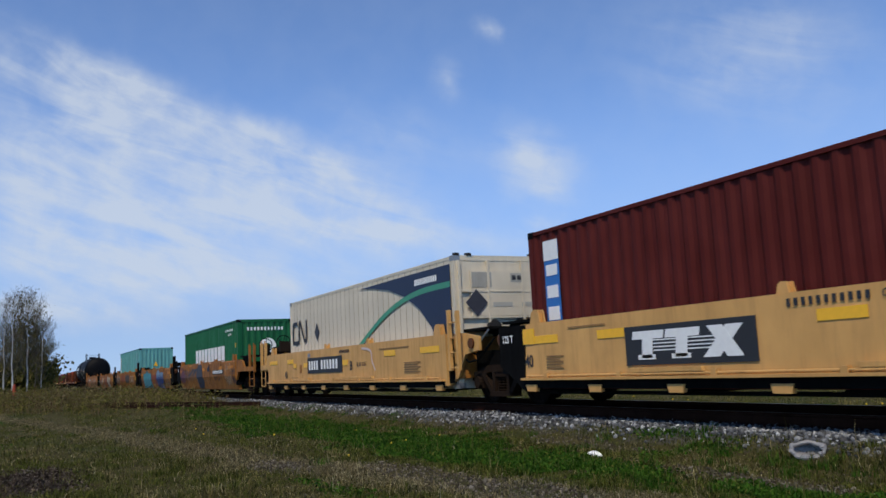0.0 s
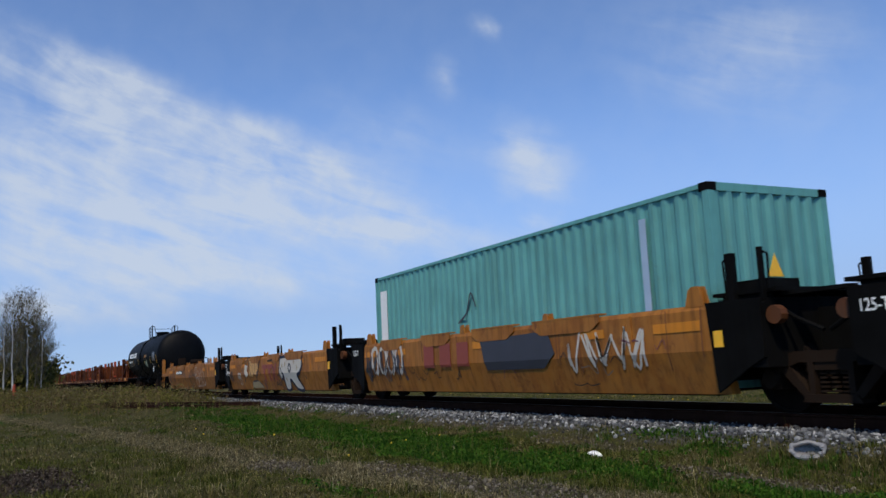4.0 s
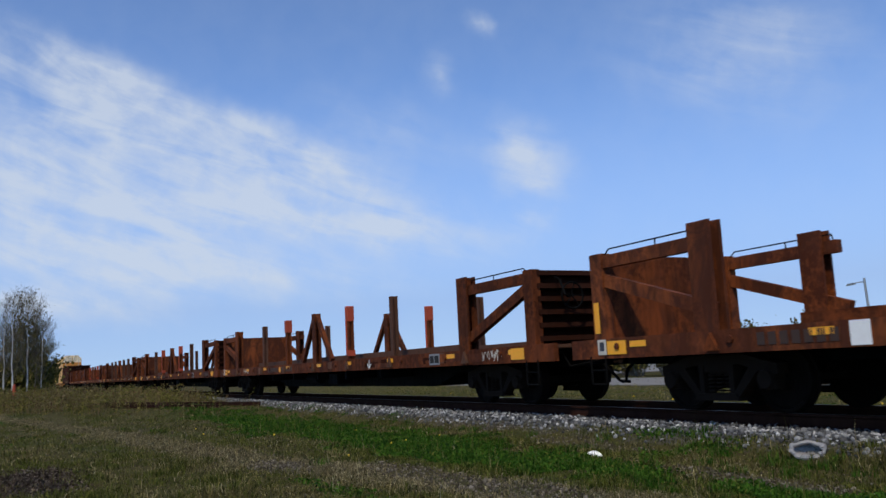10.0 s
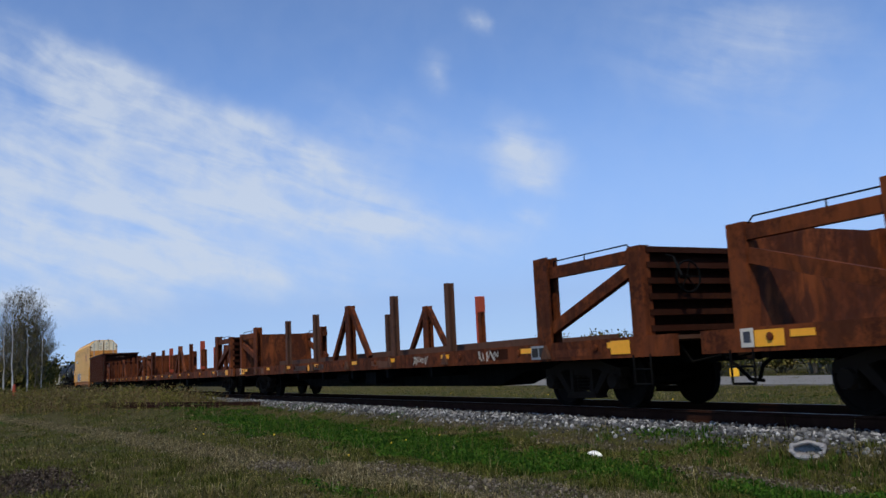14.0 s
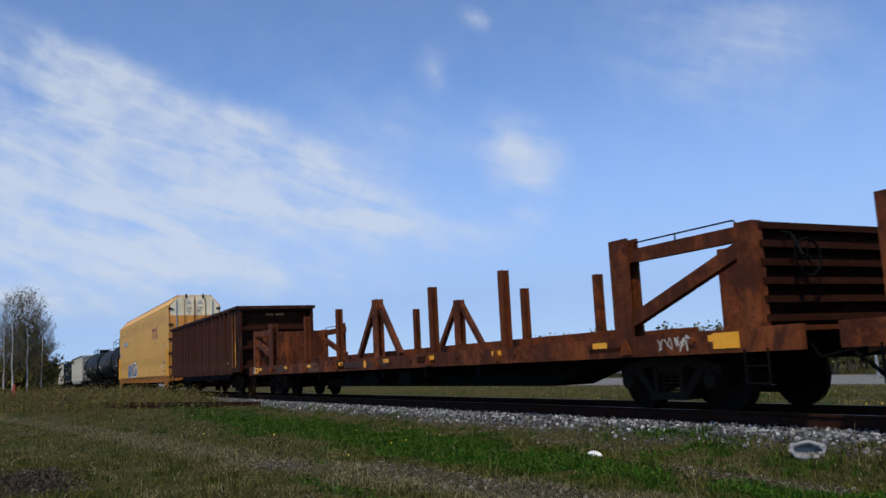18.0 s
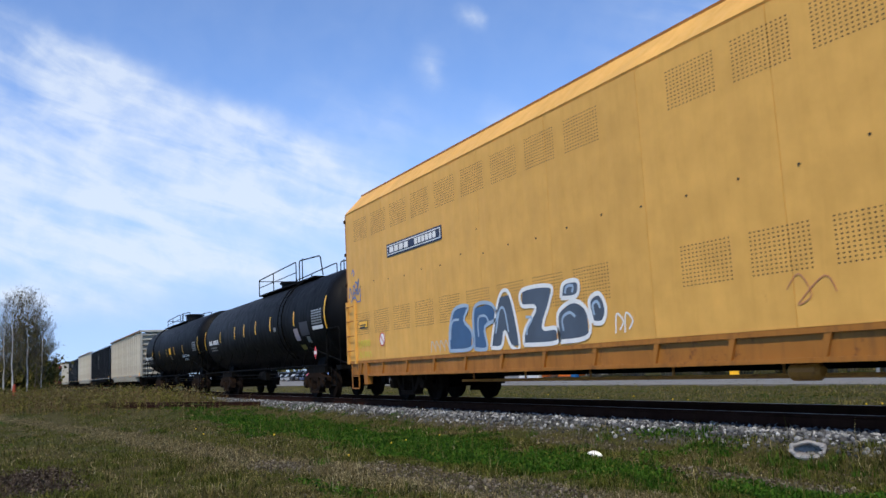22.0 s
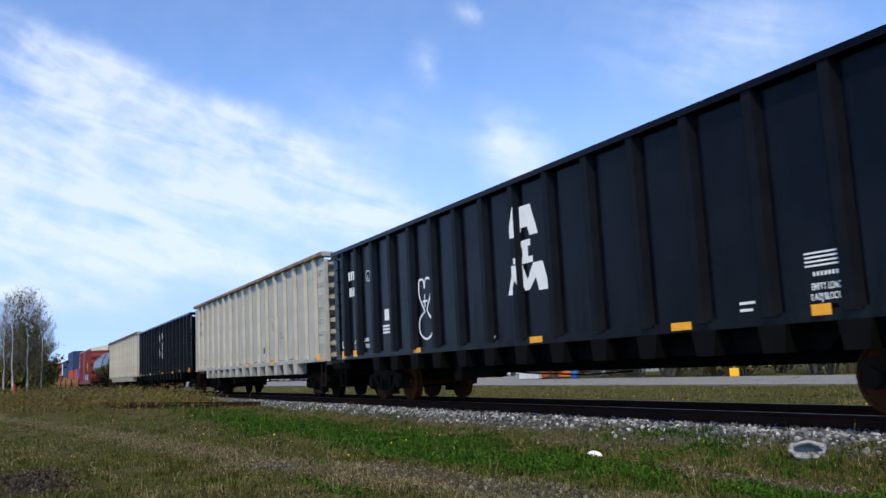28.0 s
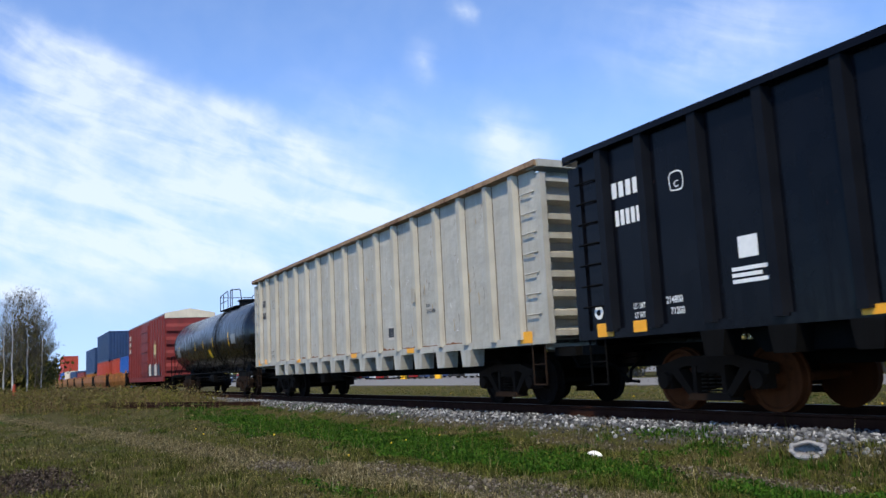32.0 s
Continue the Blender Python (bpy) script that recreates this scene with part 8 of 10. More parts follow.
def build_ground():
    xs, ys = spread(-48.0, 4.0, 0.30, 2400.0), spread(-7.0, 14.0, 0.25, 2400.0)
    verts = [(x, y, ground_z(x, y)) for x in xs for y in ys]
    n = len(ys)
    faces = [(i * n + j, (i + 1) * n + j, (i + 1) * n + j + 1, i * n + j + 1) for i in range(len(xs) - 1) for j in range(n - 1)]
    me = bpy.data.meshes.new("ground")
    me.from_pydata(verts, [], faces)
    m, nt, p = nodes_of("meadow_soil")
    oc = coords(nt)
    sep = nt.nodes.new("ShaderNodeSeparateXYZ")
    nt.links.new(oc, sep.inputs[0])
    big = noise_tex(nt, oc, 0.35, 5, 0.6)
    mid = noise_tex(nt, oc, 2.1, 6, 0.65)
    fine = noise_tex(nt, oc, 38.0, 6, 0.75)
    soil = ramp(nt, fine, [(0.30, (0.020, 0.015, 0.008)), (0.55, (0.062, 0.049, 0.029)), (0.78, (0.17, 0.14, 0.09))])
    straw = ramp(nt, fine, [(0.32, (0.024, 0.021, 0.007)), (0.55, (0.068, 0.059, 0.021)), (0.80, (0.16, 0.135, 0.06))])
    green = ramp(nt, fine, [(0.30, (0.020, 0.024, 0.007)), (0.75, (0.068, 0.076, 0.026))])
    c = mix(nt, ramp(nt, mid, [(0.34, grey(0)), (0.50, grey(1))]), soil, straw)
    c = mix(nt, ramp(nt, big, [(0.50, grey(0)), (0.62, grey(0.8))]), c, green)
    sub = nt.nodes.new("ShaderNodeMath")
    sub.operation = "SUBTRACT"
    nt.links.new(sep.outputs[1], sub.inputs[0])
    sub.inputs[1].default_value = TRACK_Y
    ab = nt.nodes.new("ShaderNodeMath")
    ab.operation = "ABSOLUTE"
    nt.links.new(sub.outputs[0], ab.inputs[0])
    wob = nt.nodes.new("ShaderNodeMath")
    wob.operation = "MULTIPLY_ADD"
    nt.links.new(mid, wob.inputs[0])
    wob.inputs[1].default_value = 1.3
    nt.links.new(ab.outputs[0], wob.inputs[2])
    st = ramp(nt, fine, [(0.3, (0.028, 0.027, 0.027)), (0.7, (0.125, 0.123, 0.12))])
    mr = nt.nodes.new("ShaderNodeMapRange")
    for k, v in ((1, 2.35), (2, 2.8), (3, 1.0), (4, 0.0)):
        mr.inputs[k].default_value = v
    nt.links.new(wob.outputs[0], mr.inputs[0])
    c = mix(nt, mr.outputs[0], c, st)
    nt.links.new(c, p.inputs["Base Color"])
    p.inputs["Roughness"].default_value = 0.95
    p.inputs["Specular IOR Level"].default_value = 0.04
    bump(nt, p, fine, 0.6, 0.03)
    me.materials.append(m)
    me.shade_smooth()
    tagged(new("ground", me), "rough meadow ground of dry grass, soil and gravel beside a railway", "ground", kind="structure")


build_ground()

M_RAIL = paint("rail_rust", (0.030, 0.011, 0.006), rust=0.5, grime=0.5, rough=0.85, rust_col=(0.048, 0.017, 0.008), dirt=(0.012, 0.006, 0.004), spec=0.05)
M_RAILTOP = plain("worn_rail_head", (0.10, 0.095, 0.09), 0.45, 1.0)
M_TIE = paint("creosoted_wood", (0.022, 0.015, 0.010), rust=0.2, grime=0.5, rough=0.9, spec=0.1)


def rail_sec(y, z, sc=1.0):
    pts = [(-0.076, -0.185), (0.076, -0.185), (0.076, -0.172), (0.012, -0.150), (0.009, -0.045), (0.036, -0.034), (0.037, -0.006), (0.028, 0.0), (-0.028, 0.0), (-0.037, -0.006), (-0.036, -0.034), (-0.009, -0.045), (-0.012, -0.150), (-0.076, -0.172)]
    return [(y + a * sc, z + b * sc) for a, b in pts]


def build_track():
    t = thing("railway_track", "main line track of rusty rails on wooden sleepers in grey ballast", "track")
    tagged(t, kind="structure")
    for s in (-1, 1):
        b = B()
        x = -1600.0
        loft_x(b, rail_sec(TRACK_Y + s * 0.7525, RAIL_Z), -1600.0, 260.0)
        r = part("rail", b, M_RAIL, t)
        b = B()
        box(b, -1600.0, 260.0, TRACK_Y + s * 0.7525 - 0.026, TRACK_Y + s * 0.7525 + 0.026, RAIL_Z + 0.0002, RAIL_Z + 0.0012)
        part("rail_head", b, M_RAILTOP, r, "bright worn rail head")
    b = B()
    box(b, -0.115, 0.115, -1.3, 1.3, -0.17, 0.0)
    bmesh.ops.bevel(b, geom=list(b.edges), offset=0.012, segments=1, affect="EDGES")
    me = mesh_of("sleeper", b, M_TIE)
    for i in range(240):
        o = new("sleeper", me)
        o.parent = t
        o.matrix_basis = pose(6.0 - i * 0.52 + random.uniform(-0.02, 0.02), TRACK_Y + random.uniform(-0.03, 0.03), RAIL_Z - 0.187, 0, 0, random.uniform(-0.8, 0.8))
    # tie plates and spikes near the camera
    b = B()
    box(b, -0.09, 0.09, -0.16, 0.16, 0, 0.018)
    for sx in (-0.06, 0.06):
        for sy in (-0.10, 0.10):
            box(b, sx - 0.012, sx + 0.012, sy - 0.016, sy + 0.016, 0.018, 0.05)
    me = mesh_of("tie_plate", b, M_RAIL)
    for i in range(70):
        for s in (-1, 1):
            o = new("tie_plate", me)
            o.parent = t
            o.matrix_basis = pose(6.0 - i * 0.52, TRACK_Y + s * 0.7525, RAIL_Z - 0.186)
    # the old siding
    t = thing("siding_track", "disused rusty siding ending in weeds", "track")
    tagged(t, kind="structure")
    d = (SIDE_B - SIDE_A)
    L, ang = d.length, math.degrees(math.atan2(d.y, d.x))
    t.matrix_basis = pose(SIDE_A.x, SIDE_A.y, 0.66, 0, 0, ang)
    for s in (-1, 1):
        b = B()
        loft_x(b, rail_sec(s * 0.7525, 0.0), 0.0, L)
        part("rail", b, M_RAIL, t)
    b = B()
    box(b, -0.115, 0.115, -1.3, 1.3, -0.33, -0.17)
    me = mesh_of("sleeper", b, M_TIE)
    for i in range(60):
        o = new("sleeper", me)
        o.parent = t
        o.matrix_basis = pose(0.3 + i * 0.55, random.uniform(-0.08, 0.08), random.uniform(-0.02, 0.01), 0, 0, random.uniform(-2, 2))


build_track()

# ---------------------------------------------------------------- stones, grass and weeds: what nobody could count
RNG = np.random.default_rng(7)


def raw_object(name, co, tris, mat, label, category, smooth=False):
    me = bpy.data.meshes.new(name)
    me.vertices.add(len(co))
    me.vertices.foreach_set("co", np.asarray(co, np.float32).ravel())
    me.loops.add(tris.size)
    me.loops.foreach_set("vertex_index", tris.astype(np.int32).ravel())
    k = tris.shape[1]
    me.polygons.add(len(tris))
    me.polygons.foreach_set("loop_start", np.arange(0, tris.size, k, dtype=np.int32))
    me.polygons.foreach_set("loop_total", np.full(len(tris), k, dtype=np.int32))
    me.update(calc_edges=True)
    me.validate()
    me.materials.append(mat)
    return tagged(new(name, me), label, category, kind="stuff")


def stones(name, pos, size, mat, label):
    b = B()
    bmesh.ops.create_icosphere(b, subdivisions=1, radius=1.0)
    base = np.array([v.co[:] for v in b.verts])
    b.verts.index_update()
    faces = np.array([[v.index for v in f.verts] for f in b.faces])
    b.free()
    n = len(pos)
    co = np.repeat(base[None], n, 0) * RNG.uniform(0.55, 1.25, (n, len(base), 1))
    co = co * RNG.uniform(0.6, 1.2, (n, 1, 3)) * np.array(size)[:, None, None]
    a = RNG.uniform(0, 6.283, n)
    c, s = np.cos(a), np.sin(a)
    x, y = co[..., 0] * c[:, None] - co[..., 1] * s[:, None], co[..., 0] * s[:, None] + co[..., 1] * c[:, None]
    co[..., 0], co[..., 1] = x, y
    co += np.array(pos)[:, None, :]
    tris = (faces[None] + (np.arange(n) * len(base))[:, None, None]).reshape(-1, 3)
    return raw_object(name, co.reshape(-1, 3), tris, mat, label, "stones")


def island_mat(name, stops, rough=0.9, scale=40.0):
    m, nt, p = nodes_of(name)
    geo = nt.nodes.new("ShaderNodeNewGeometry")
    c = ramp(nt, geo.outputs["Random Per Island"], stops)
    n = noise_tex(nt, coords(nt), scale, 4)
    c = mix(nt, n, mix(nt, 1.0, c, grey(0.72), "MULTIPLY"), c)
    nt.links.new(c, p.inputs["Base Color"])
    p.inputs["Roughness"].default_value = rough
    p.inputs["Specular IOR Level"].default_value = 0.06
    return m


M_STONE = island_mat("ballast_stone", [(0.0, (0.0244, 0.0244, 0.0256)), (0.35, (0.0854, 0.0866, 0.0891)), (0.7, (0.183, 0.1854, 0.1891)), (0.9, (0.3294, 0.3318, 0.3294)), (1.0, (0.61, 0.5978, 0.5734))])
M_GRIT = island_mat("path_gravel", [(0.0, (0.034, 0.027, 0.019)), (0.6, (0.095, 0.080, 0.060)), (1.0, (0.24, 0.21, 0.17))])


def build_stones():
    pos, size = [], []
    n = 15000
    t = RNG.uniform(0, 1, n)
    xs = 3.0 - 62.0 * t ** 1.35
    ys = TRACK_Y - RNG.triangular(0.55, 1.40, 2.15, n)
    for x, y in zip(xs, ys):
        s = RNG.uniform(0.018, 0.042)
        pos.append((x, y, ground_z(x, y) + s * 0.3))
        size.append(s)
    for _ in range(3000):
        x, y = RNG.uniform(-40, 3), TRACK_Y + RNG.uniform(-0.6, 2.3)
        s = RNG.uniform(0.02, 0.04)
        pos.append((x, y, ground_z(x, y) + s * 0.3))
        size.append(s)
    stones("track_ballast", pos, size, M_STONE, "pale grey crushed stone ballast beside the rails")


build_stones()


def blades(name, pos, length, width, lean, mat, label, category="grass"):
    """Curved blades, three to a ribbon length, rooted at pos."""
    n = len(pos)
    pos, length, width = np.array(pos), np.array(length), np.array(width)
    a = RNG.uniform(0, 6.283, n)
    d = np.stack([np.cos(a), np.sin(a), np.zeros(n)], 1)
    w = np.stack([-np.sin(a + RNG.uniform(-1, 1, n)), np.cos(a), np.zeros(n)], 1) * (width / 2)[:, None]
    k = RNG.uniform(0.2, 1.0, n) * lean
    up = np.array([0, 0, 1.0])
    p1 = pos + up * (length * 0.55)[:, None] + d * (length * k * 0.25)[:, None]
    p2 = pos + up * (length * (1 - 0.35 * k))[:, None] + d * (length * k * 0.85)[:, None]
    co = np.stack([pos - w, pos + w, p1 - w * 0.8, p1 + w * 0.8, p2], 1).reshape(-1, 3)
    i = np.arange(n)[:, None] * 5
    tris = np.concatenate([i + np.array([[0, 1, 3]]), i + np.array([[0, 3, 2]]), i + np.array([[2, 3, 4]])], 0)
    return raw_object(name, co, tris, mat, label, category)


M_STRAW = island_mat("dry_grass_blade", [(0.0, (0.0454, 0.0365, 0.0139)), (0.3, (0.1033, 0.0857, 0.0302)), (0.5, (0.0756, 0.0806, 0.0164)), (0.8, (0.1701, 0.1411, 0.0529)), (0.94, (0.2772, 0.2331, 0.1071)), (1.0, (0.4788, 0.4158, 0.2394))], 0.85)
M_PALE = island_mat("flattened_straw", [(0.0, (0.0718, 0.0574, 0.0261)), (0.4, (0.1501, 0.1227, 0.06)), (0.8, (0.2218, 0.1853, 0.0978)), (1.0, (0.3915, 0.3393, 0.2088))], 0.9)
M_OLIVE = island_mat("olive_grass_blade", [(0.0, (0.027, 0.0348, 0.0057)), (0.5, (0.0608, 0.0765, 0.0113)), (0.85, (0.1125, 0.117, 0.0225)), (1.0, (0.2025, 0.1744, 0.0563))], 0.85)
M_BLADE = island_mat("fresh_grass_blade", [(0.0, (0.0106, 0.0337, 0.0027)), (0.5, (0.0302, 0.0834, 0.0062)), (0.9, (0.0621, 0.1331, 0.0124)), (1.0, (0.1331, 0.1287, 0.0266))], 0.7)
M_WEED = island_mat("brown_weed_stem", [(0.0, (0.069, 0.0437, 0.023)), (0.4, (0.161, 0.1035, 0.0483)), (0.7, (0.0978, 0.0943, 0.0253)), (1.0, (0.2415, 0.1955, 0.0978))], 0.85)
M_WEED_OLIVE = island_mat("olive_weed_leaf", [(0.0, (0.044, 0.0462, 0.011)), (0.5, (0.1078, 0.1034, 0.022)), (0.85, (0.187, 0.1595, 0.0352)), (1.0, (0.275, 0.22, 0.077))], 0.85)
M_WEED_LIME = island_mat("yellow_green_weed_leaf", [(0.0, (0.06, 0.066, 0.012)), (0.5, (0.13, 0.125, 0.022)), (1.0, (0.24, 0.20, 0.045))], 0.85)


def leaf_cloud(name, at, size, mat, label, category):
    """Small leaves at the rows of at (x, y, z, scale), turned every way."""
    n = len(at)
    p = at[:, :3]
    u = RNG.normal(0, 1, (n, 3))
    u *= (size * at[:, 3] * RNG.uniform(0.5, 1.3, n) / np.linalg.norm(u, axis=1))[:, None]
    v = np.cross(u, RNG.normal(0, 1, (n, 3)))
    v *= (np.linalg.norm(u, axis=1) * 0.5 / np.linalg.norm(v, axis=1))[:, None]
    co = np.stack([p - u, p + v, p + u, p - v], 1).reshape(-1, 3)
    return raw_object(name, co, np.arange(n * 4).reshape(n, 4), mat, label, category)


def greenness(x, y):
    """How lush the grass is: a band along the foot of the ballast, and patches."""
    v = noise.noise(Vector((x * 0.22, y * 0.55, 5))) * 0.5 + noise.noise(Vector((x * 0.9, y * 1.4, 2))) * 0.5
    wave = 0.35 * noise.noise(Vector((x * 0.35, 0, 7)))
    b = 0.95 * math.exp(-((y - 5.75 - wave) / (0.95 if x < -8 else 0.75)) ** 2) * (1.0 if x < -8 else 0.62)
    b += 0.55 * math.exp(-((y - 8.2) / 0.35) ** 2 - ((x + 9.3) / 1.0) ** 2) + 0.5 * math.exp(-((y - 7.7) / 0.3) ** 2 - ((x + 7.5) / 0.6) ** 2)
    return v * 1.15 + b - 0.24


WORN = [(-11.5, 3.3, 1.3, 0.35), (-8.9, 4.35, 1.9, 0.36), (-6.9, 4.55, 0.9, 0.4), (-12.4, 0.35, 1.7, 0.5), (-35.0, 1.6, 6.0, 0.45), (-14.5, 8.0, 3.2, 0.35), (-18.5, 8.3, 3.0, 0.35), (-6.2, 6.5, 1.3, 0.28), (-10.6, 7.5, 1.4, 0.22)]


PATH = [(-60.0, -2.5), (-39.0, -0.3), (-25.0, 1.8), (-12.0, 3.4), (-4.0, 5.0)]     # an old wheel track


def on_path(x, y):
    """1 on the wheel track, 0 a metre beside it."""
    for (ax, ay), (bx, by) in zip(PATH, PATH[1:]):
        if ax <= x <= bx:
            return math.exp(-((y - ay - (by - ay) * (x - ax) / (bx - ax)) / 0.55) ** 2)
    return 0.0


def worn(x, y):
    """1 in the middle of a trodden gravelly patch, 0 outside."""
    w = noise.noise(Vector((x * 1.3, y * 1.8, 11))) * 0.5
    return max(0.0, max(1.15 - math.hypot((x - a) / p, (y - b) / q) + w for a, b, p, q in WORN))


def build_grass():
    dry, dl, dw, gr, gl, gw, ol, oll, ow, pl, pll, pw, cl = ([] for _ in range(13))
    n = 520000
    r = 6.5 * (70.0 / 6.5) ** RNG.random(n)
    az = np.radians(RNG.uniform(-94.0, -31.0, n))
    for rr, a in zip(r, az):
        x, y = rr * math.sin(a), rr * math.cos(a)
        if y > TRACK_Y - 1.75 and y < TRACK_Y + 2.2:
            continue
        k = worn(x, y)
        if k > 0 and RNG.random() < min(0.9, k * 1.9):
            continue
        lane = on_path(x, y) + 0.3 * noise.noise(Vector((x * 0.8, y * 1.1, 51)))
        g = greenness(x, y) - k - 0.6 * max(0.0, lane)
        mixed = noise.noise(Vector((x * 0.5, y * 0.9, 21))) * 0.6 + noise.noise(Vector((x * 2.2, y * 2.6, 31))) * 0.5
        wide = 1 + rr / 24.0
        tuft = 0.55 + 1.5 * max(0.0, noise.noise(Vector((x * 1.1, y * 1.5, 41))) + 0.12) + 0.9 * max(0.0, noise.noise(Vector((x * 3.1, y * 3.4, 43))))
        z = ground_z(x, y) - 0.008
        if g + RNG.uniform(-0.16, 0.16) > 0.18:
            gr.append((x, y, z))
            gl.append(RNG.uniform(0.03, 0.09) * (0.75 + min(g, 0.7)) * (0.4 + 0.7 * tuft))
            if rr < 34 and RNG.random() < 0.32:
                for _ in range(2):
                    cl.append((x + RNG.normal(0, 0.03), y + RNG.normal(0, 0.03), z + 0.01 + RNG.uniform(0.02, 0.07) * tuft, wide))
            gw.append(RNG.uniform(0.004, 0.009) * wide)
        elif lane + RNG.uniform(-0.25, 0.25) > 0.42:
            pl.append((x, y, z))
            pll.append(RNG.uniform(0.03, 0.08))
            pw.append(RNG.uniform(0.004, 0.007) * wide)
        elif mixed + RNG.uniform(-0.22, 0.22) > -0.03:
            ol.append((x, y, z))
            oll.append(RNG.uniform(0.035, 0.10) * tuft)
            ow.append(RNG.uniform(0.003, 0.007) * wide)
        else:
            dry.append((x, y, z))
            dl.append(RNG.uniform(0.035, 0.11) * (1.7 if RNG.random() < 0.05 else 0.85) * tuft)
            dw.append(RNG.uniform(0.003, 0.006) * wide)
    blades("dry_grass", dry, dl, dw, 1.9, M_STRAW, "short dry straw-coloured grass over gravelly soil")
    blades("olive_grass", ol, oll, ow, 1.3, M_OLIVE, "short olive grass growing through dead straw")
    blades("green_grass", gr, gl, gw, 1.1, M_BLADE, "fresh green grass along the foot of the ballast")
    blades("pale_straw", pl, pll, pw, 2.2, M_PALE, "flattened pale straw along an old wheel track")
    leaf_cloud("broad_weed_leaves", np.array(cl), 0.016, M_BLADE, "small broad green leaves of clover and dandelion in the grass", "weeds")
    mulch = []
    for _ in range(5200):
        x, y = RNG.normal(-12.6, 0.75), RNG.normal(0.30, 0.26)
        mulch.append((x, y, ground_z(x, y) + RNG.uniform(0.0, 0.035), 1.0))
    leaf_cloud("dead_leaf_litter", np.array(mulch), 0.026, island_mat("dead_leaf", [(0.0, (0.022, 0.015, 0.010)), (0.6, (0.060, 0.043, 0.031)), (1.0, (0.17, 0.135, 0.105))], 0.9), "heap of dark brown dead leaves and twigs on the soil", "leaf litter")
    # thin dead stalks
    sp, sl, sw = [], [], []
    for _ in range(1500):
        x, y = -5.0 - 30 * RNG.random() ** 1.3, RNG.uniform(0.0, 8.2)
        sp.append((x, y, ground_z(x, y) - 0.01))
        sl.append(RNG.uniform(0.15, 0.42))
        sw.append(RNG.uniform(0.003, 0.006))
    blades("dead_stalks", sp, sl, sw, 0.5, M_STRAW, "thin dead stalks standing in the meadow")
    # tufts that stand higher
    tp, tl, tw = [], [], []
    for _ in range(210):
        x, y = -4.5 - 26 * RNG.random() ** 1.3, RNG.normal(5.9, 0.7) if RNG.random() < 0.75 else RNG.uniform(6.8, 8.2)
        if y > 8.2 or worn(x, y) > 0.3:
            continue
        k = RNG.uniform(0.5, 1.0)
        for _ in range(70):
            a, q = RNG.uniform(0, 6.283), RNG.random() * 0.22 * k
            px, py = x + q * math.cos(a), y + q * math.sin(a)
            tp.append((px, py, ground_z(px, py) - 0.01))
            tl.append(RNG.uniform(0.08, 0.19) * k)
            tw.append(RNG.uniform(0.005, 0.011))
    for _ in range(260):
        px, py = RNG.normal(-6.35, 0.22), RNG.normal(7.46, 0.07)
        tp.append((px, py, ground_z(px, py) - 0.01))
        tl.append(RNG.uniform(0.05, 0.13))
        tw.append(RNG.uniform(0.005, 0.010))
    blades("grass_tufts", tp, tl, tw, 0.9, M_BLADE, "taller green grass tufts at the edge of the ballast")
    # tall weeds round the siding: thin stems with small ragged leaves
    kinds = {0: [[], [], [], []], 1: [[], [], [], []], 2: [[], [], [], []]}
    d = (SIDE_B - SIDE_A).normalized()
    for _ in range(24000):
        a, o = RNG.uniform(-3, 62), RNG.uniform(-2.6, 8.5)
        x, y = SIDE_A.x + d.x * a + d.y * o, SIDE_A.y + d.y * a - d.x * o
        if y > TRACK_Y - 2.0 or -1.0 < o < 1.0 and RNG.random() < 0.9 or o < 0 and RNG.random() < (0.4 if 8 < a < 26 else 0.8):
            continue
        c = noise.noise(Vector((x * 0.35, y * 0.35, 4)))
        if c < -0.25 or a < 5 and RNG.random() < 0.6:
            continue
        q = noise.noise(Vector((x * 0.6, y * 0.6, 14))) + RNG.uniform(-0.25, 0.25)
        pos, ln, wd, lf = kinds[0 if q < 0.08 else 1 if q < 0.26 else 2]
        h = RNG.uniform(0.3, 0.95) * (0.8 + 0.6 * c) * (1 + a * 0.010)
        z = ground_z(x, y) - 0.02
        for _ in range(3):
            px, py = x + RNG.normal(0, 0.09), y + RNG.normal(0, 0.09)
            pos.append((px, py, z))
            ln.append(h * RNG.uniform(0.7, 1.15))
            wd.append(RNG.uniform(0.006, 0.012) * (1 + max(a, 0) * 0.02))
        for _ in range(9):
            f = RNG.uniform(0.1, 1.0)
            lf.append((x + RNG.normal(0, 0.05 + 0.11 * f), y + RNG.normal(0, 0.05 + 0.11 * f), z + h * f, 1 + max(a, 0) * 0.012))
    for k, (m, word) in enumerate(((M_WEED, "dead brown"), (M_WEED_OLIVE, "olive"), (M_WEED_LIME, "yellow-green"))):
        pos, ln, wd, lf = kinds[k]
        blades("weed_stems", pos, ln, wd, 0.7, m, word + " weed stems round the siding", "weeds")
        leaf_cloud("weed_leaves", np.array(lf), 0.042, m, word + " ragged weed leaves round the siding", "weeds")
    # far verge
    vp, vl, vw = [], [], []
    for _ in range(34000):
        x, y = RNG.uniform(-95, 6), 12.3 + 18 * RNG.random() ** 1.3
        vp.append((x, y, ground_z(x, y) - 0.02))
        vl.append(RNG.uniform(0.06, 0.20))
        vw.append(RNG.uniform(0.010, 0.028))
    blades("verge_grass", vp, vl, vw, 1.0, island_mat("verge_blade", [(0.0, (0.0653, 0.0798, 0.0145)), (0.5, (0.1522, 0.1377, 0.0348)), (1.0, (0.261, 0.2102, 0.0798))], 0.85), "yellow-green verge grass beyond the track")
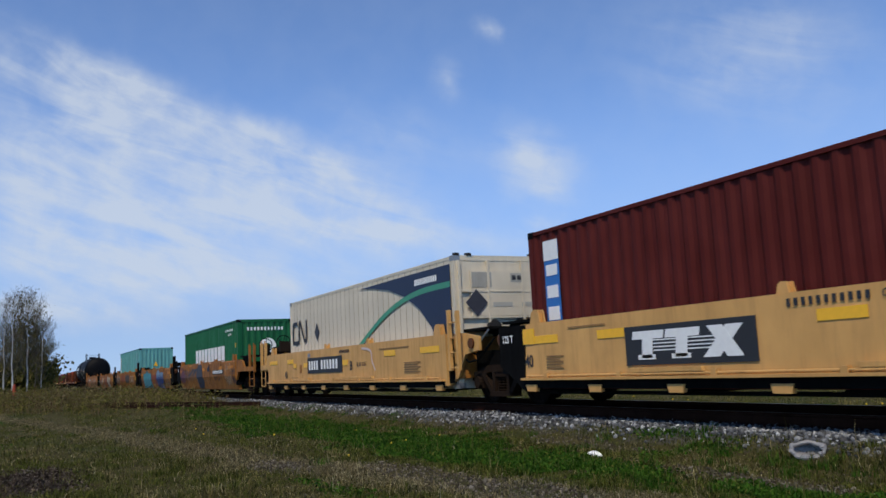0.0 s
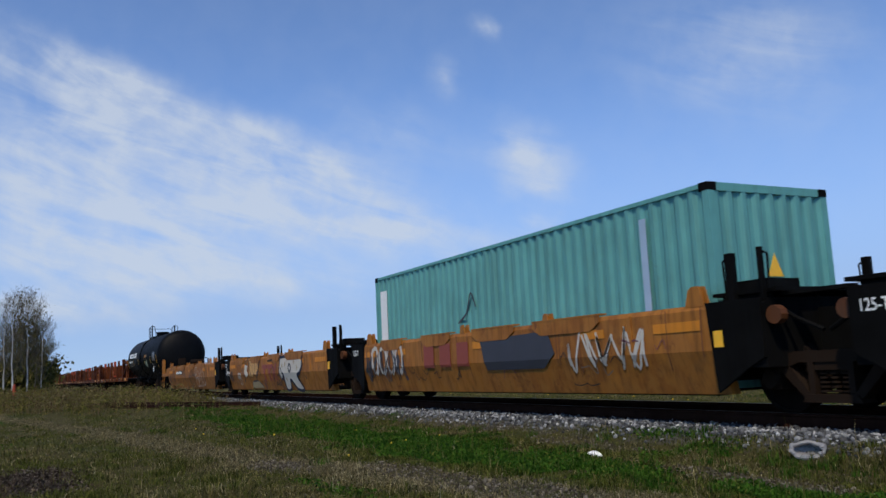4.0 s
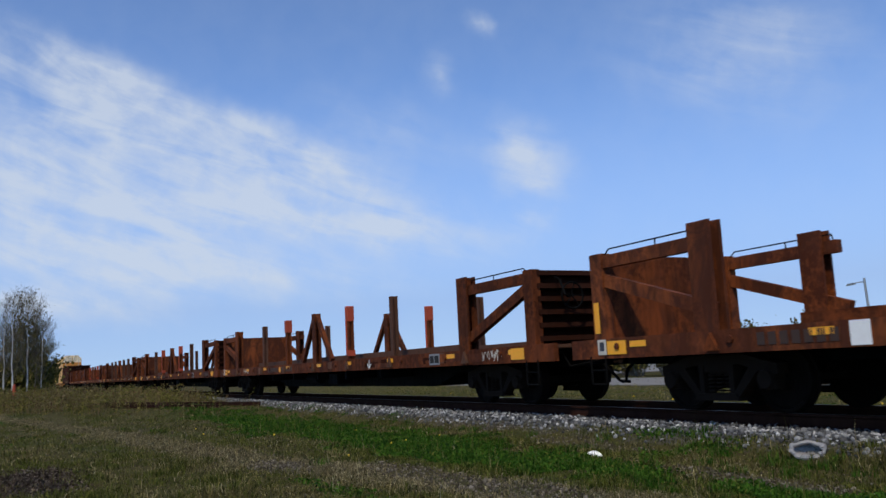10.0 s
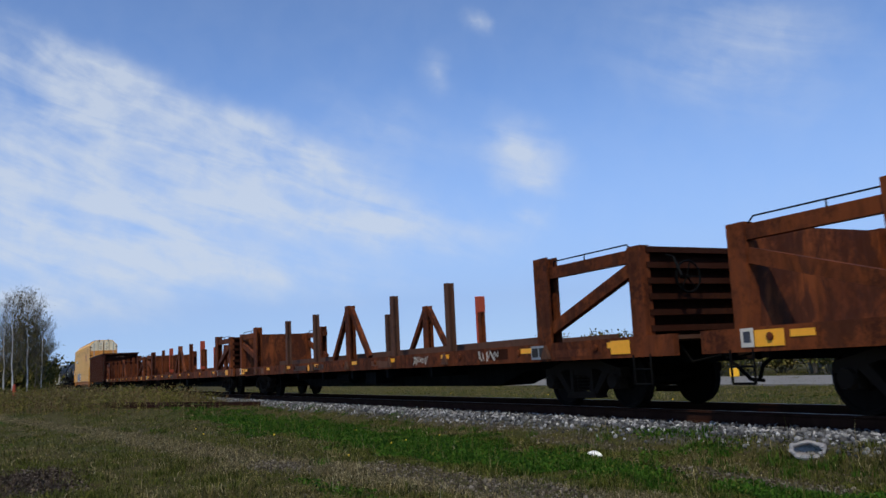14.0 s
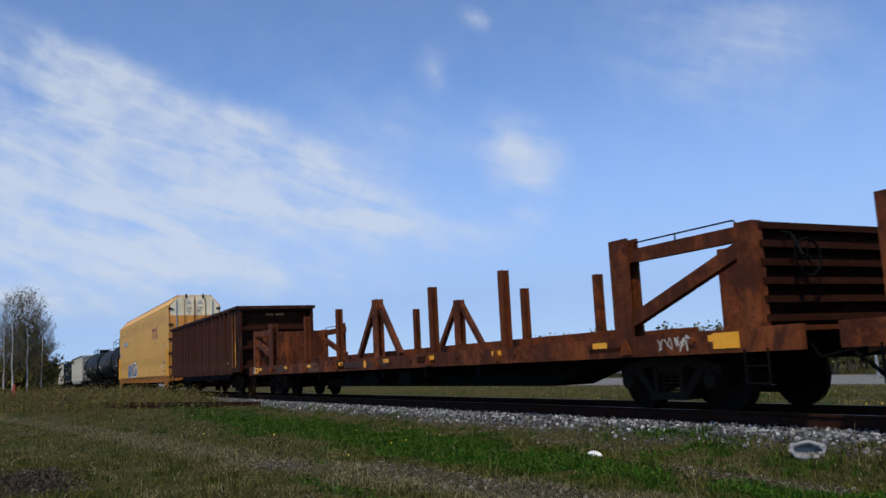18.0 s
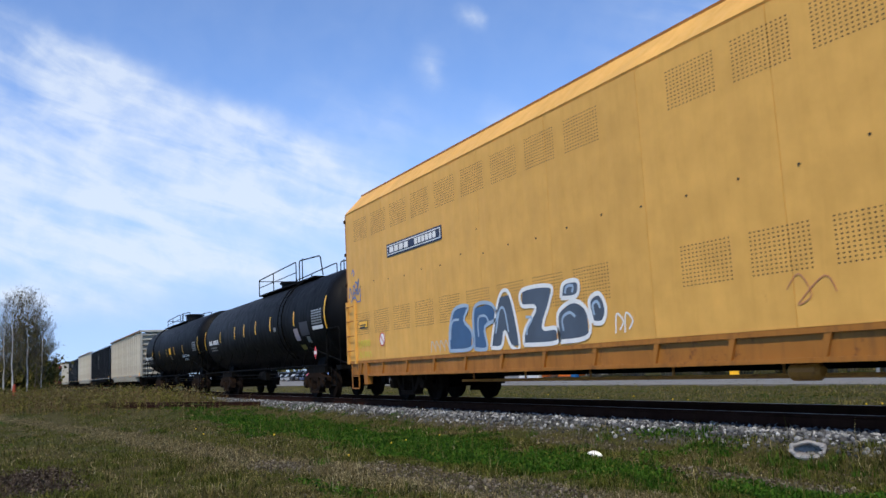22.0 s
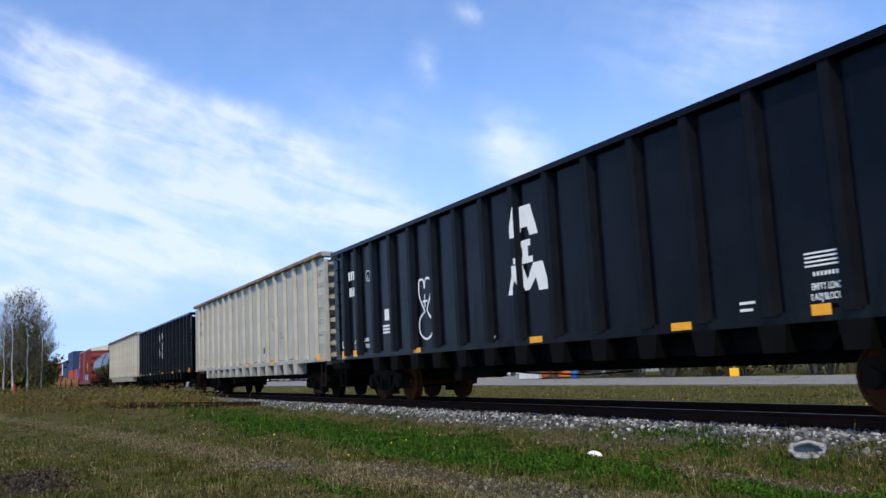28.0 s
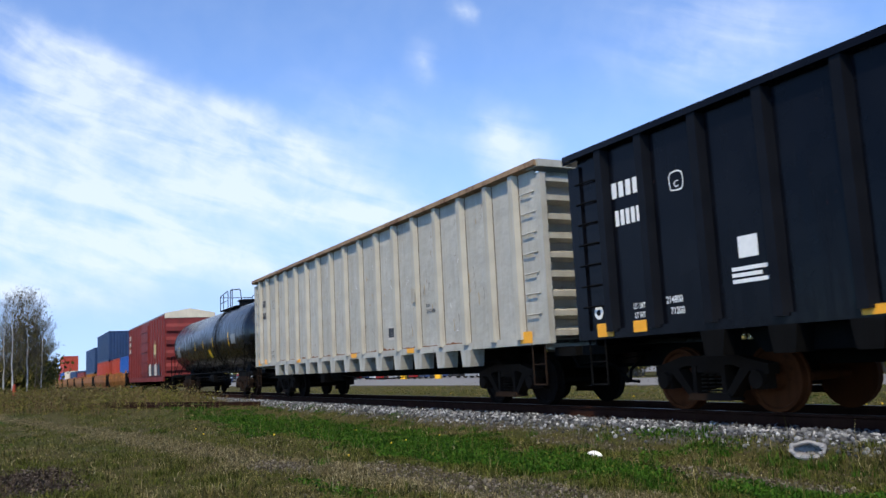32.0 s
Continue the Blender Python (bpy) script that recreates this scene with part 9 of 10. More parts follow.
    # dandelions
    b = B()
    for _ in range(16):
        x, y = RNG.uniform(-30, -4), RNG.uniform(14, 18)
        bmesh.ops.create_icosphere(b, subdivisions=1, radius=RNG.uniform(0.015, 0.028), matrix=Matrix.Translation((x, y, ground_z(x, y) + RNG.uniform(0.12, 0.3))))
    for _ in range(8):
        x, y = RNG.uniform(-24, -9), RNG.uniform(2.5, 7.0)
        bmesh.ops.create_icosphere(b, subdivisions=1, radius=RNG.uniform(0.012, 0.022), matrix=Matrix.Translation((x, y, ground_z(x, y) + RNG.uniform(0.05, 0.12))))
    tagged(new("dandelions", mesh_of("dandelions", b, plain("dandelion_yellow", (0.75, 0.50, 0.02), 0.8))), "scattered yellow dandelion flowers in the grass", "flowers", kind="stuff")


def build_gravel():
    pos, size = [], []
    while len(pos) < 12000:
        x, y = -3.5 - 24 * RNG.random() ** 1.2, RNG.uniform(-0.5, 8.0)
        k = worn(x, y)
        if k < 0.05 and RNG.random() < 0.96:
            continue
        if math.hypot(x + 12.4, y - 0.35) < 2.2 and RNG.random() < 0.75:
            continue
        s = RNG.uniform(0.005, 0.018) * (1.0 if RNG.random() < 0.93 else 1.7)
        pos.append((x, y, ground_z(x, y) + s * 0.3))
        size.append(s)
    stones("path_gravel", pos, size, M_GRIT, "loose gravel scattered through the grass")


build_grass()
build_gravel()


def litter(x, y, s, label, shape, mat=M_WHITE):
    b = B()
    bmesh.ops.create_icosphere(b, subdivisions=2, radius=1.0)
    for v in b.verts:
        k = 1 + 0.45 * noise.noise(v.co * 2.3 + Vector((x, y, 0)))
        v.co = Vector((v.co.x * k * shape[0], v.co.y * k * shape[1], max(-0.2, v.co.z) * k * shape[2])) * s
    ob = new("litter", mesh_of("litter", b, mat, True))
    ob.location = (x, y, ground_z(x, y) + 0.02)
    return tagged(ob, label, "litter")


litter(-9.08, 6.76, 0.10, "crumpled white paper scrap lying in the grass", (1.3, 0.7, 0.6))
def plastic_bag(x, y):
    """An open bag on its side: a rolled bright rim, a thin dull film behind it."""
    film = plain("grey_film_plastic", (0.2, 0.195, 0.195), 0.5, vary=0.5, scale=22.0)
    z, b, n, m = ground_z(x, y), B(), 40, 8
    ax, ay = 0.763, 0.647
    rings = []
    for i in range(n):
        a = i * math.tau / n
        w = 1 + 0.2 * noise.noise(Vector((math.cos(a) * 1.7, math.sin(a) * 1.7, 3)))
        thick = 0.027 + 0.024 * noise.noise(Vector((math.cos(a) * 3, math.sin(a) * 3, 8)))
        ring = []
        for k in range(m):
            q = k * math.tau / m
            u = (0.165 * w + thick * math.cos(q)) * math.cos(a)
            h = 0.085 + (0.075 * w + thick * math.cos(q)) * math.sin(a)
            d = thick * math.sin(q) + 0.05 * math.sin(a)
            ring.append(b.verts.new((x + ax * u - ay * d, y + ay * u + ax * d, z + h)))
        rings.append(ring)
    for i in range(n):
        for k in range(m):
            b.faces.new((rings[i][k], rings[(i + 1) % n][k], rings[(i + 1) % n][(k + 1) % m], rings[i][(k + 1) % m]))
    bag = tagged(new("plastic_bag", mesh_of("plastic_bag", b, film, True)), "grey-white film plastic bag lying open beside the ballast", "bag")
    b = B()
    back = []
    for s, dd in ((1.0, 0.0), (0.85, 0.07), (0.5, 0.13), (0.12, 0.12)):
        back.append([b.verts.new((x + ax * 0.165 * s * math.cos(i * math.tau / n) - ay * (dd + 0.04 * s * math.sin(i * math.tau / n)),
                                  y + ay * 0.165 * s * math.cos(i * math.tau / n) + ax * (dd + 0.04 * s * math.sin(i * math.tau / n)),
                                  z + 0.085 + 0.075 * s * math.sin(i * math.tau / n) + 0.012 * math.sin(i * 2.3))) for i in range(n)])
    for p, q in zip(back, back[1:]):
        for i in range(n):
            b.faces.new((p[i], p[(i + 1) % n], q[(i + 1) % n], q[i]))
    b.faces.new(back[-1])
    part("pouch", b, plain("dull_film_plastic", (0.22, 0.21, 0.21), 0.6, vary=0.6, scale=25.0), bag)


plastic_bag(-6.55, 7.72)
litter(-14.6, 14.2, 0.09, "small white scrap on the verge", (1, 0.8, 0.7))


# ---------------------------------------------------------------- beyond the track: road, car lot, trees
def build_road():
    b = B()
    xs = [-420 + i * 20 for i in range(36)]
    lo = [b.verts.new((x, 30.7 + 0.3 * math.sin(x * 0.05), 0.06)) for x in xs]
    hi = [b.verts.new((x, 40.3, 0.06)) for x in xs]
    lo0 = [b.verts.new((v.co.x, v.co.y, -0.15)) for v in lo]
    hi0 = [b.verts.new((v.co.x, v.co.y, -0.15)) for v in hi]
    for i in range(len(xs) - 1):
        b.faces.new((lo[i], lo[i + 1], hi[i + 1], hi[i]))
        b.faces.new((lo0[i], lo0[i + 1], lo[i + 1], lo[i]))
        b.faces.new((hi[i], hi[i + 1], hi0[i + 1], hi0[i]))
    m = plain("pale_worn_asphalt", (0.165, 0.155, 0.14), 0.9, vary=0.25, scale=0.8)
    tagged(new("road", mesh_of("road", b, m)), "pale worn asphalt road beyond the verge", "road", kind="structure")
    b = B()
    box(b, -420, -66, 40.3, 120.0, -0.10, 0.055)
    tagged(new("pavement", mesh_of("pavement", b, m)), "pale asphalt of the car lot", "pavement", kind="structure")


build_road()

CAR_COLOURS = [((0.60, 0.60, 0.60), "white"), ((0.30, 0.31, 0.32), "silver"), ((0.02, 0.02, 0.022), "black"), ((0.04, 0.06, 0.13), "dark blue"), ((0.28, 0.02, 0.02), "red"), ((0.10, 0.105, 0.11), "grey")]
M_GLASS = plain("dark_car_glass", (0.02, 0.025, 0.03), 0.08)
M_TYRE = plain("tyre_rubber", (0.02, 0.02, 0.02), 0.9)


def parked_car(col, word, van):
    m, nt, p = nodes_of(word + "_car_paint")
    p.inputs["Base Color"].default_value = (*col, 1)
    p.inputs["Roughness"].default_value = 0.25
    c = thing("parked_car", word + (" van" if van else " car") + " parked on the far lot", "car", "cars on the far lot")
    b = B()
    h = 1.95 if van else 1.45
    slab(b, [(-2.2, 0.25), (2.2, 0.25), (2.22, 0.62), (2.0, 0.78), (1.25, 0.86), (-2.0, 0.90), (-2.22, 0.7)], -0.86, 0.86)
    slab(b, [(1.2, 0.84), (0.45, h - 0.04), (-1.5, h), (-2.0 if van else -1.95, 0.88)], -0.74, 0.74)
    part("body", b, m, c)
    for q in (-1, 1):
        b = B()
        slab(b, [(1.0, 0.90), (0.42, h - 0.12), (-1.42, h - 0.10), (-1.75, 0.92)], q * 0.745 - 0.008, q * 0.745 + 0.008)
        part("side_window", b, M_GLASS, c)
    for x in (-1.35, 1.35):
        for y in (-0.80, 0.80):
            b = B()
            lathe(b, [(y - 0.1, 0.28), (y - 0.08, 0.32), (y + 0.08, 0.32), (y + 0.1, 0.28)], "y", 14, (x, 0, 0.32))
            part("wheel", b, M_TYRE, c)
    return c


def build_lot():
    protos = [parked_car(c, w, v) for (c, w), v in zip(CAR_COLOURS, (False, False, True, False, True, False))]
    spots = []
    for row, y in enumerate((49.0, 58.0, 70.0)):
        x = -82.0 - row * 5
        while x > -235 - row * 25:
            if RNG.random() < 0.86:
                spots.append((x, y + RNG.uniform(-0.4, 0.4)))
            x -= RNG.uniform(2.9, 3.8)
    for k, (x, y) in enumerate(spots):
        m = pose(x, y, 0.058, 0, 0, 90 + RNG.uniform(-4, 4) + (180 if RNG.random() < 0.5 else 0))
        if k < len(protos):
            protos[k].matrix_basis = m
        else:
            copy_thing(protos[int(RNG.integers(len(protos)))], m)
    # white trailers behind the cars
    m = paint("white_trailer_sheet", (0.70, 0.70, 0.70), rust=0.05, grime=0.2)
    for i in range(11):
        c = thing("box_trailer", "white box trailer parked behind the car lot", "trailer", "trailers behind the lot")
        b = B()
        box(b, -6.2, 6.2, -1.25, 1.25, 1.05, 3.2)
        part("body", b, m, c)
        for x in (-5.0, -3.8):
            for y in (-1.0, 1.0):
                b = B()
                lathe(b, [(y - 0.15, 0.5), (y + 0.15, 0.5)], "y", 14, (x, 0, 0.5))
                part("wheel", b, M_TYRE, c)
        b = B()
        for y in (-0.9, 0.9):
            box(b, 4.0, 4.2, y - 0.08, y + 0.08, 0, 1.05)
        part("landing_leg", b, M_BLACK, c)
        c.matrix_basis = pose(-96 - i * 14.5, 84 + RNG.uniform(-2, 2), 0.058, 0, 0, RNG.uniform(-3, 3))
    # small white hut with a red roof, orange skip, blue barrel, yellow boxes
    c = thing("hut", "small white hut with a red roof beside the road", "hut")
    b = B()
    box(b, -1.25, 1.25, -1.0, 1.0, 0, 0.95)
    part("wall", b, m, c)
    b = B()
    slab(b, [(-1.35, 0.95), (1.35, 0.95), (1.2, 1.75), (-1.2, 1.75)], -1.1, 1.1)
    part("roof", b, paint("red_roof_sheet", (0.42, 0.05, 0.04), rust=0.1), c)
    c.matrix_basis = pose(-65.0, 42.6, 0.058, 0, 0, 10)
    c = thing("skip", "orange steel waste skip beside the road", "skip")
    b = B()
    slab(b, [(-1.7, 0.1), (1.6, 0.1), (1.85, 1.25), (-1.85, 1.25)], -0.9, 0.9)
    part("body", b, paint("orange_skip_paint", (0.62, 0.15, 0.025), rust=0.2), c)
    b = B()
    for y in (-0.9, 0.9):
        box(b, -1.9, 1.9, y - 0.05, y + 0.05, 1.22, 1.32)
    part("rim", b, M_BLACK, c)
    c.matrix_basis = pose(-61.6, 43.2, 0.058, 0, 0, 18)
    c = thing("barrel", "blue plastic barrel standing by an orange skip", "barrel")
    b = B()
    lathe(b, [(0, 0.30), (0.05, 0.34), (0.5, 0.36), (0.95, 0.34), (1.0, 0.30)], "z", 16)
    part("body", b, M_BLUE, c, smooth=True)
    c.matrix_basis = pose(-57.2, 41.2, 0.058)
    for x, y, s in ((-38.6, 39.8, 0.66), (-92.0, 46.2, 0.9), (-104.0, 47.0, 0.9), (-78.0, 45.4, 0.8)):
        c = thing("yellow_box", "yellow roadside cabinet on the far kerb", "cabinet", "yellow roadside cabinets")
        b = B()
        box(b, -0.42 * s, 0.42 * s, -0.35 * s, 0.35 * s, 0.0, 0.78 * s)
        bmesh.ops.bevel(b, geom=list(b.edges), offset=0.03, segments=1, affect="EDGES")
        part("body", b, M_YELLOW, c)
        b = B()
        rod(b, (0, 0, 0.78 * s), (0, 0, 1.0 * s), 0.06, 8)
        part("cap", b, M_STEEL, c)
        c.matrix_basis = pose(x, y, 0.058, 0, 0, 40)


build_lot()


def build_lamp():
    c = thing("street_lamp", "grey street lamp with a short arm standing by the far road", "lamp")
    b = B()
    lathe(b, [(0, 0.10), (0.3, 0.09), (4.9, 0.055)], "z", 10)
    part("pole", b, M_STEEL, c, smooth=True)
    b = B()
    pipe(b, [(0, 0, 4.7), (-0.25, -0.12, 4.72), (-0.42, -0.2, 4.68)], 0.025)
    part("arm", b, M_STEEL, c)
    b = B()
    slab(b, [(-0.85, 4.60), (-0.40, 4.62), (-0.42, 4.72), (-0.75, 4.70)], -0.31, -0.15)
    part("lantern", b, M_STEEL, c)
    c.matrix_basis = pose(-27.4, 37.8, 0.0, 1.5, -1.0, 0)


build_lamp()

M_BARK = paint("grey_brown_bark", (0.13, 0.115, 0.095), rust=0.1, grime=0.6, rough=0.9)
M_BIRCH = paint("white_birch_bark", (0.38, 0.36, 0.325), rust=0.05, grime=0.8, rough=0.85, dirt=(0.06, 0.05, 0.04))
M_TWIG = island_mat("bare_twig", [(0.0, (0.0578, 0.0462, 0.0326)), (0.6, (0.1088, 0.0884, 0.0612)), (1.0, (0.1768, 0.1496, 0.1088))], 0.9)
M_LEAF = island_mat("young_leaf", [(0.0, (0.050, 0.050, 0.012)), (0.5, (0.105, 0.100, 0.024)), (1.0, (0.17, 0.135, 0.05))], 0.8)


def tree(h, seed, birch, spread_k, leaves, label):
    rnd = random.Random(seed)
    t = thing("tree", label, "tree", "trees by the line")
    b = B()
    pts = [Vector((0, 0, -0.2))]
    for i in range(1, 9):
        pts.append(Vector((pts[-1].x + rnd.uniform(-0.09, 0.09), pts[-1].y + rnd.uniform(-0.09, 0.09), h * i / 8)))
    r0 = 0.0075 * h + (0.025 if birch else 0.015)
    for i in range(8):
        a, c = r0 * (1 - i / 8.6), r0 * (1 - (i + 1) / 8.6)
        rings = []
        for p, r in ((pts[i], a), (pts[i + 1], c)):
            rings.append([b.verts.new(p + Vector((math.cos(k * 1.0472), math.sin(k * 1.0472), 0)) * r) for k in range(6)])
        for k in range(6):
            b.faces.new((rings[0][k], rings[0][(k + 1) % 6], rings[1][(k + 1) % 6], rings[1][k]))
    part("trunk", b, M_BIRCH if birch else M_BARK, t)
    b = B()
    tips = []
    for i in range(40):
        f = 0.16 + 0.82 * (i + rnd.random()) / 40
        k = min(7, int(f * 8))
        p = pts[k].lerp(pts[k + 1], f * 8 - k)
        az = rnd.uniform(0, 6.283)
        ln = spread_k * h * (1.05 - f) * rnd.uniform(0.14, 0.34) + 0.3
        d = Vector((math.cos(az), math.sin(az), rnd.uniform(1.1, 2.4))).normalized()
        q = p + d * ln
        rod(b, p, q, 0.004 * h * (1.1 - f) * 0.5 + 0.006, 3)
        for _ in range(5 if f < 0.6 else 3):
            s = p.lerp(q, rnd.uniform(0.3, 1.0))
            e = s + (d + Vector((rnd.uniform(-0.8, 0.8), rnd.uniform(-0.8, 0.8), rnd.uniform(-0.1, 0.7)))).normalized() * rnd.uniform(0.3, 0.9)
            rod(b, s, e, 0.006, 3)
            for _ in range(4):
                s2 = s.lerp(e, rnd.uniform(0.3, 1.0))
                e2 = s2 + Vector((rnd.uniform(-0.4, 0.4), rnd.uniform(-0.4, 0.4), rnd.uniform(-0.05, 0.5)))
                rod(b, s2, e2, 0.004, 3)
                tips.append(e2)
    part("branching", b, M_TWIG, t)
    co, tri = [], []
    for e in tips:
        for _ in range(leaves if rnd.random() > e.z / h - 0.15 else 0):
            p = e + Vector((rnd.gauss(0, 0.14), rnd.gauss(0, 0.14), rnd.gauss(0, 0.14)))
            u = Vector((rnd.uniform(-1, 1), rnd.uniform(-1, 1), rnd.uniform(-1, 1))).normalized() * rnd.uniform(0.035, 0.075)
            v = u.orthogonal().normalized() * u.length * 0.7
            n = len(co)
            co += [p - u, p + v, p + u, p - v]
            tri.append((n, n + 1, n + 2, n + 3))
    if co:
        me = bpy.data.meshes.new("crown")
        me.from_pydata(co, [], tri)
        me.materials.append(M_LEAF)
        part("crown", me, M_LEAF, t)
    return t


def bush(h, w, seed, label, mat, leaf=0.115, count=900):
    rnd = random.Random(seed)
    t = thing("bush", label, "bush", "bushes")
    b = B()
    tips = []
    for _ in range(16):
        az = rnd.uniform(0, 6.283)
        q = Vector((math.cos(az) * w * rnd.uniform(0.1, 0.5), math.sin(az) * w * rnd.uniform(0.1, 0.5), h * rnd.uniform(0.5, 0.95)))
        rod(b, (q.x * 0.15, q.y * 0.15, -0.1), q, 0.03, 4)
        tips.append(q)
    part("branching", b, M_BARK, t)
    co, tri = [], []
    for _ in range(count):
        q = rnd.choice(tips)
        p = Vector((q.x, q.y, q.z)) * rnd.uniform(0.35, 1.0) + Vector((rnd.gauss(0, w * 0.10), rnd.gauss(0, w * 0.10), rnd.gauss(0, h * 0.06)))
        u = Vector((rnd.uniform(-1, 1), rnd.uniform(-1, 1), rnd.uniform(-1, 1))).normalized() * leaf * rnd.uniform(0.6, 1.4)
        v = u.orthogonal().normalized() * u.length * 0.7
        n = len(co)
        co += [p - u, p + v, p + u, p - v]
        tri.append((n, n + 1, n + 2, n + 3))
    me = bpy.data.meshes.new("crown")
    me.from_pydata(co, [], tri)
    me.materials.append(mat)
    part("crown", me, mat, t)
    return t


def build_trees():
    kinds = [tree(8.8, 3, True, 0.9, 1, "slender birch with white bark and first leaves by the line"), tree(8.0, 5, False, 0.9, 2, "young grey-barked tree with sparse early leaves"),
             tree(9.4, 9, True, 0.8, 1, "tall thin birch almost bare of leaves"), tree(6.6, 14, False, 1.0, 4, "small bushy tree with olive young leaves")]
    # grove on the near side of the line
    spots = [(-84.0, -0.3, 0, 1.06), (-88.0, 1.1, 2, 1.05), (-82.0, 1.9, 1, 1.02), (-92.0, 2.9, 3, 1.15), (-80.0, -1.5, 2, 0.97), (-84.0, -3.3, 0, 1.06), (-95.0, 0.4, 1, 1.12), (-90.0, 2.2, 0, 0.95), (-86.0, 0.6, 1, 1.05),
             (-83.0, -2.2, 3, 1.1), (-93.0, 1.4, 2, 0.95), (-97.0, 3.3, 3, 1.0), (-81.0, 0.7, 3, 1.15), (-88.0, -1.0, 0, 0.98), (-90.0, -4.2, 1, 1.1), (-78.0, -4.4, 2, 0.95), (-99.0, 2.6, 1, 0.95), (-86.0, 1.7, 3, 1.2)]
    spots = [(-74.0, 1.25, 0, 0.96), (-73.0, 0.25, 2, 0.86), (-75.0, -0.35, 0, 0.92), (-76.0, 2.3, 2, 0.74)] + spots
    used = set()
    for k, (x, y, i, f) in enumerate(spots):
        m = pose(x, y, 0.35, 0, 0, k * 67.0) @ Matrix.Scale(f, 4)
        if i in used:
            copy_thing(kinds[i], m)
        else:
            kinds[i].matrix_basis = m
            used.add(i)
    bushes = [bush(3.2, 3.6, 21, "olive bush at the edge of the road", M_LEAF), bush(3.9, 3.0, 22, "brown-green thicket at the edge of the road", M_LEAF), bush(2.6, 4.2, 23, "low spreading bush beyond the road", M_LEAF)]
    rnd = random.Random(4)
    k = 0
    for row, y in enumerate((43.2, 46.5, 52.0)):
        x = -64.0
        while x < 30:
            m = pose(x, y + rnd.uniform(-1.5, 1.5), 0.0, 0, 0, rnd.uniform(0, 360))
            if k < 3:
                bushes[k].matrix_basis = m
            else:
                copy_thing(bushes[rnd.randrange(3)], m)
            k += 1
            x += rnd.uniform(2.0, 3.4)
    under = [bush(1.5, 2.4, 31, "olive-brown undergrowth beneath the birches", M_LEAF, 0.065, 3600), bush(1.9, 2.2, 32, "tall brown undergrowth beneath the birches", M_WEED, 0.055, 3600)]
    for k in range(56):
        x = -72.0 - rnd.random() * 26
        y = rnd.uniform(-2.0, -0.036 * x)
        m = pose(x, y, 0.33, 0, 0, rnd.uniform(0, 360)) @ Matrix.Scale(rnd.uniform(1.1, 2.1) if x < -80 and y < -0.024 * x else 0.6, 4)
        if k < 2:
            under[k].matrix_basis = m
        else:
            copy_thing(under[k % 2], m)
    # orange marker in the grove
    c = thing("marker_post", "orange plastic marker post at the foot of the trees", "post")
    b = B()
    lathe(b, [(0, 0.16), (0.1, 0.15), (1.0, 0.10), (1.15, 0.05)], "z", 12)
    part("post", b, M_STAKE_RED, c)
    c.matrix_basis = pose(-62.0, 0.3, 0.6)


build_trees()


def build_far_woods():
    """Low woods along the horizon, one sheet of clumped leaves."""
    n = 26000
    a = RNG.uniform(-math.pi, math.pi, n)
    r = RNG.uniform(420, 520, n)
    top = np.array([4.0 + 3.5 * noise.noise(Vector((k * 9.0, 0, 0))) + 2.0 * noise.noise(Vector((k * 40.0, 5, 0))) for k in a])
    z = RNG.uniform(0, 1, n) ** 0.8 * np.maximum(top, 1.0)
    p = np.stack([r * np.sin(a), r * np.cos(a), z], 1)
    u = RNG.normal(0, 0.8, (n, 3))
    v = RNG.normal(0, 0.8, (n, 3))
    co = np.stack([p - u, p + v, p + u, p - v], 1).reshape(-1, 3)
    quads = np.arange(n * 4).reshape(n, 4)
    raw_object("far_woods", co, quads, M_LEAF, "low woods along the horizon", "woods")


build_far_woods()


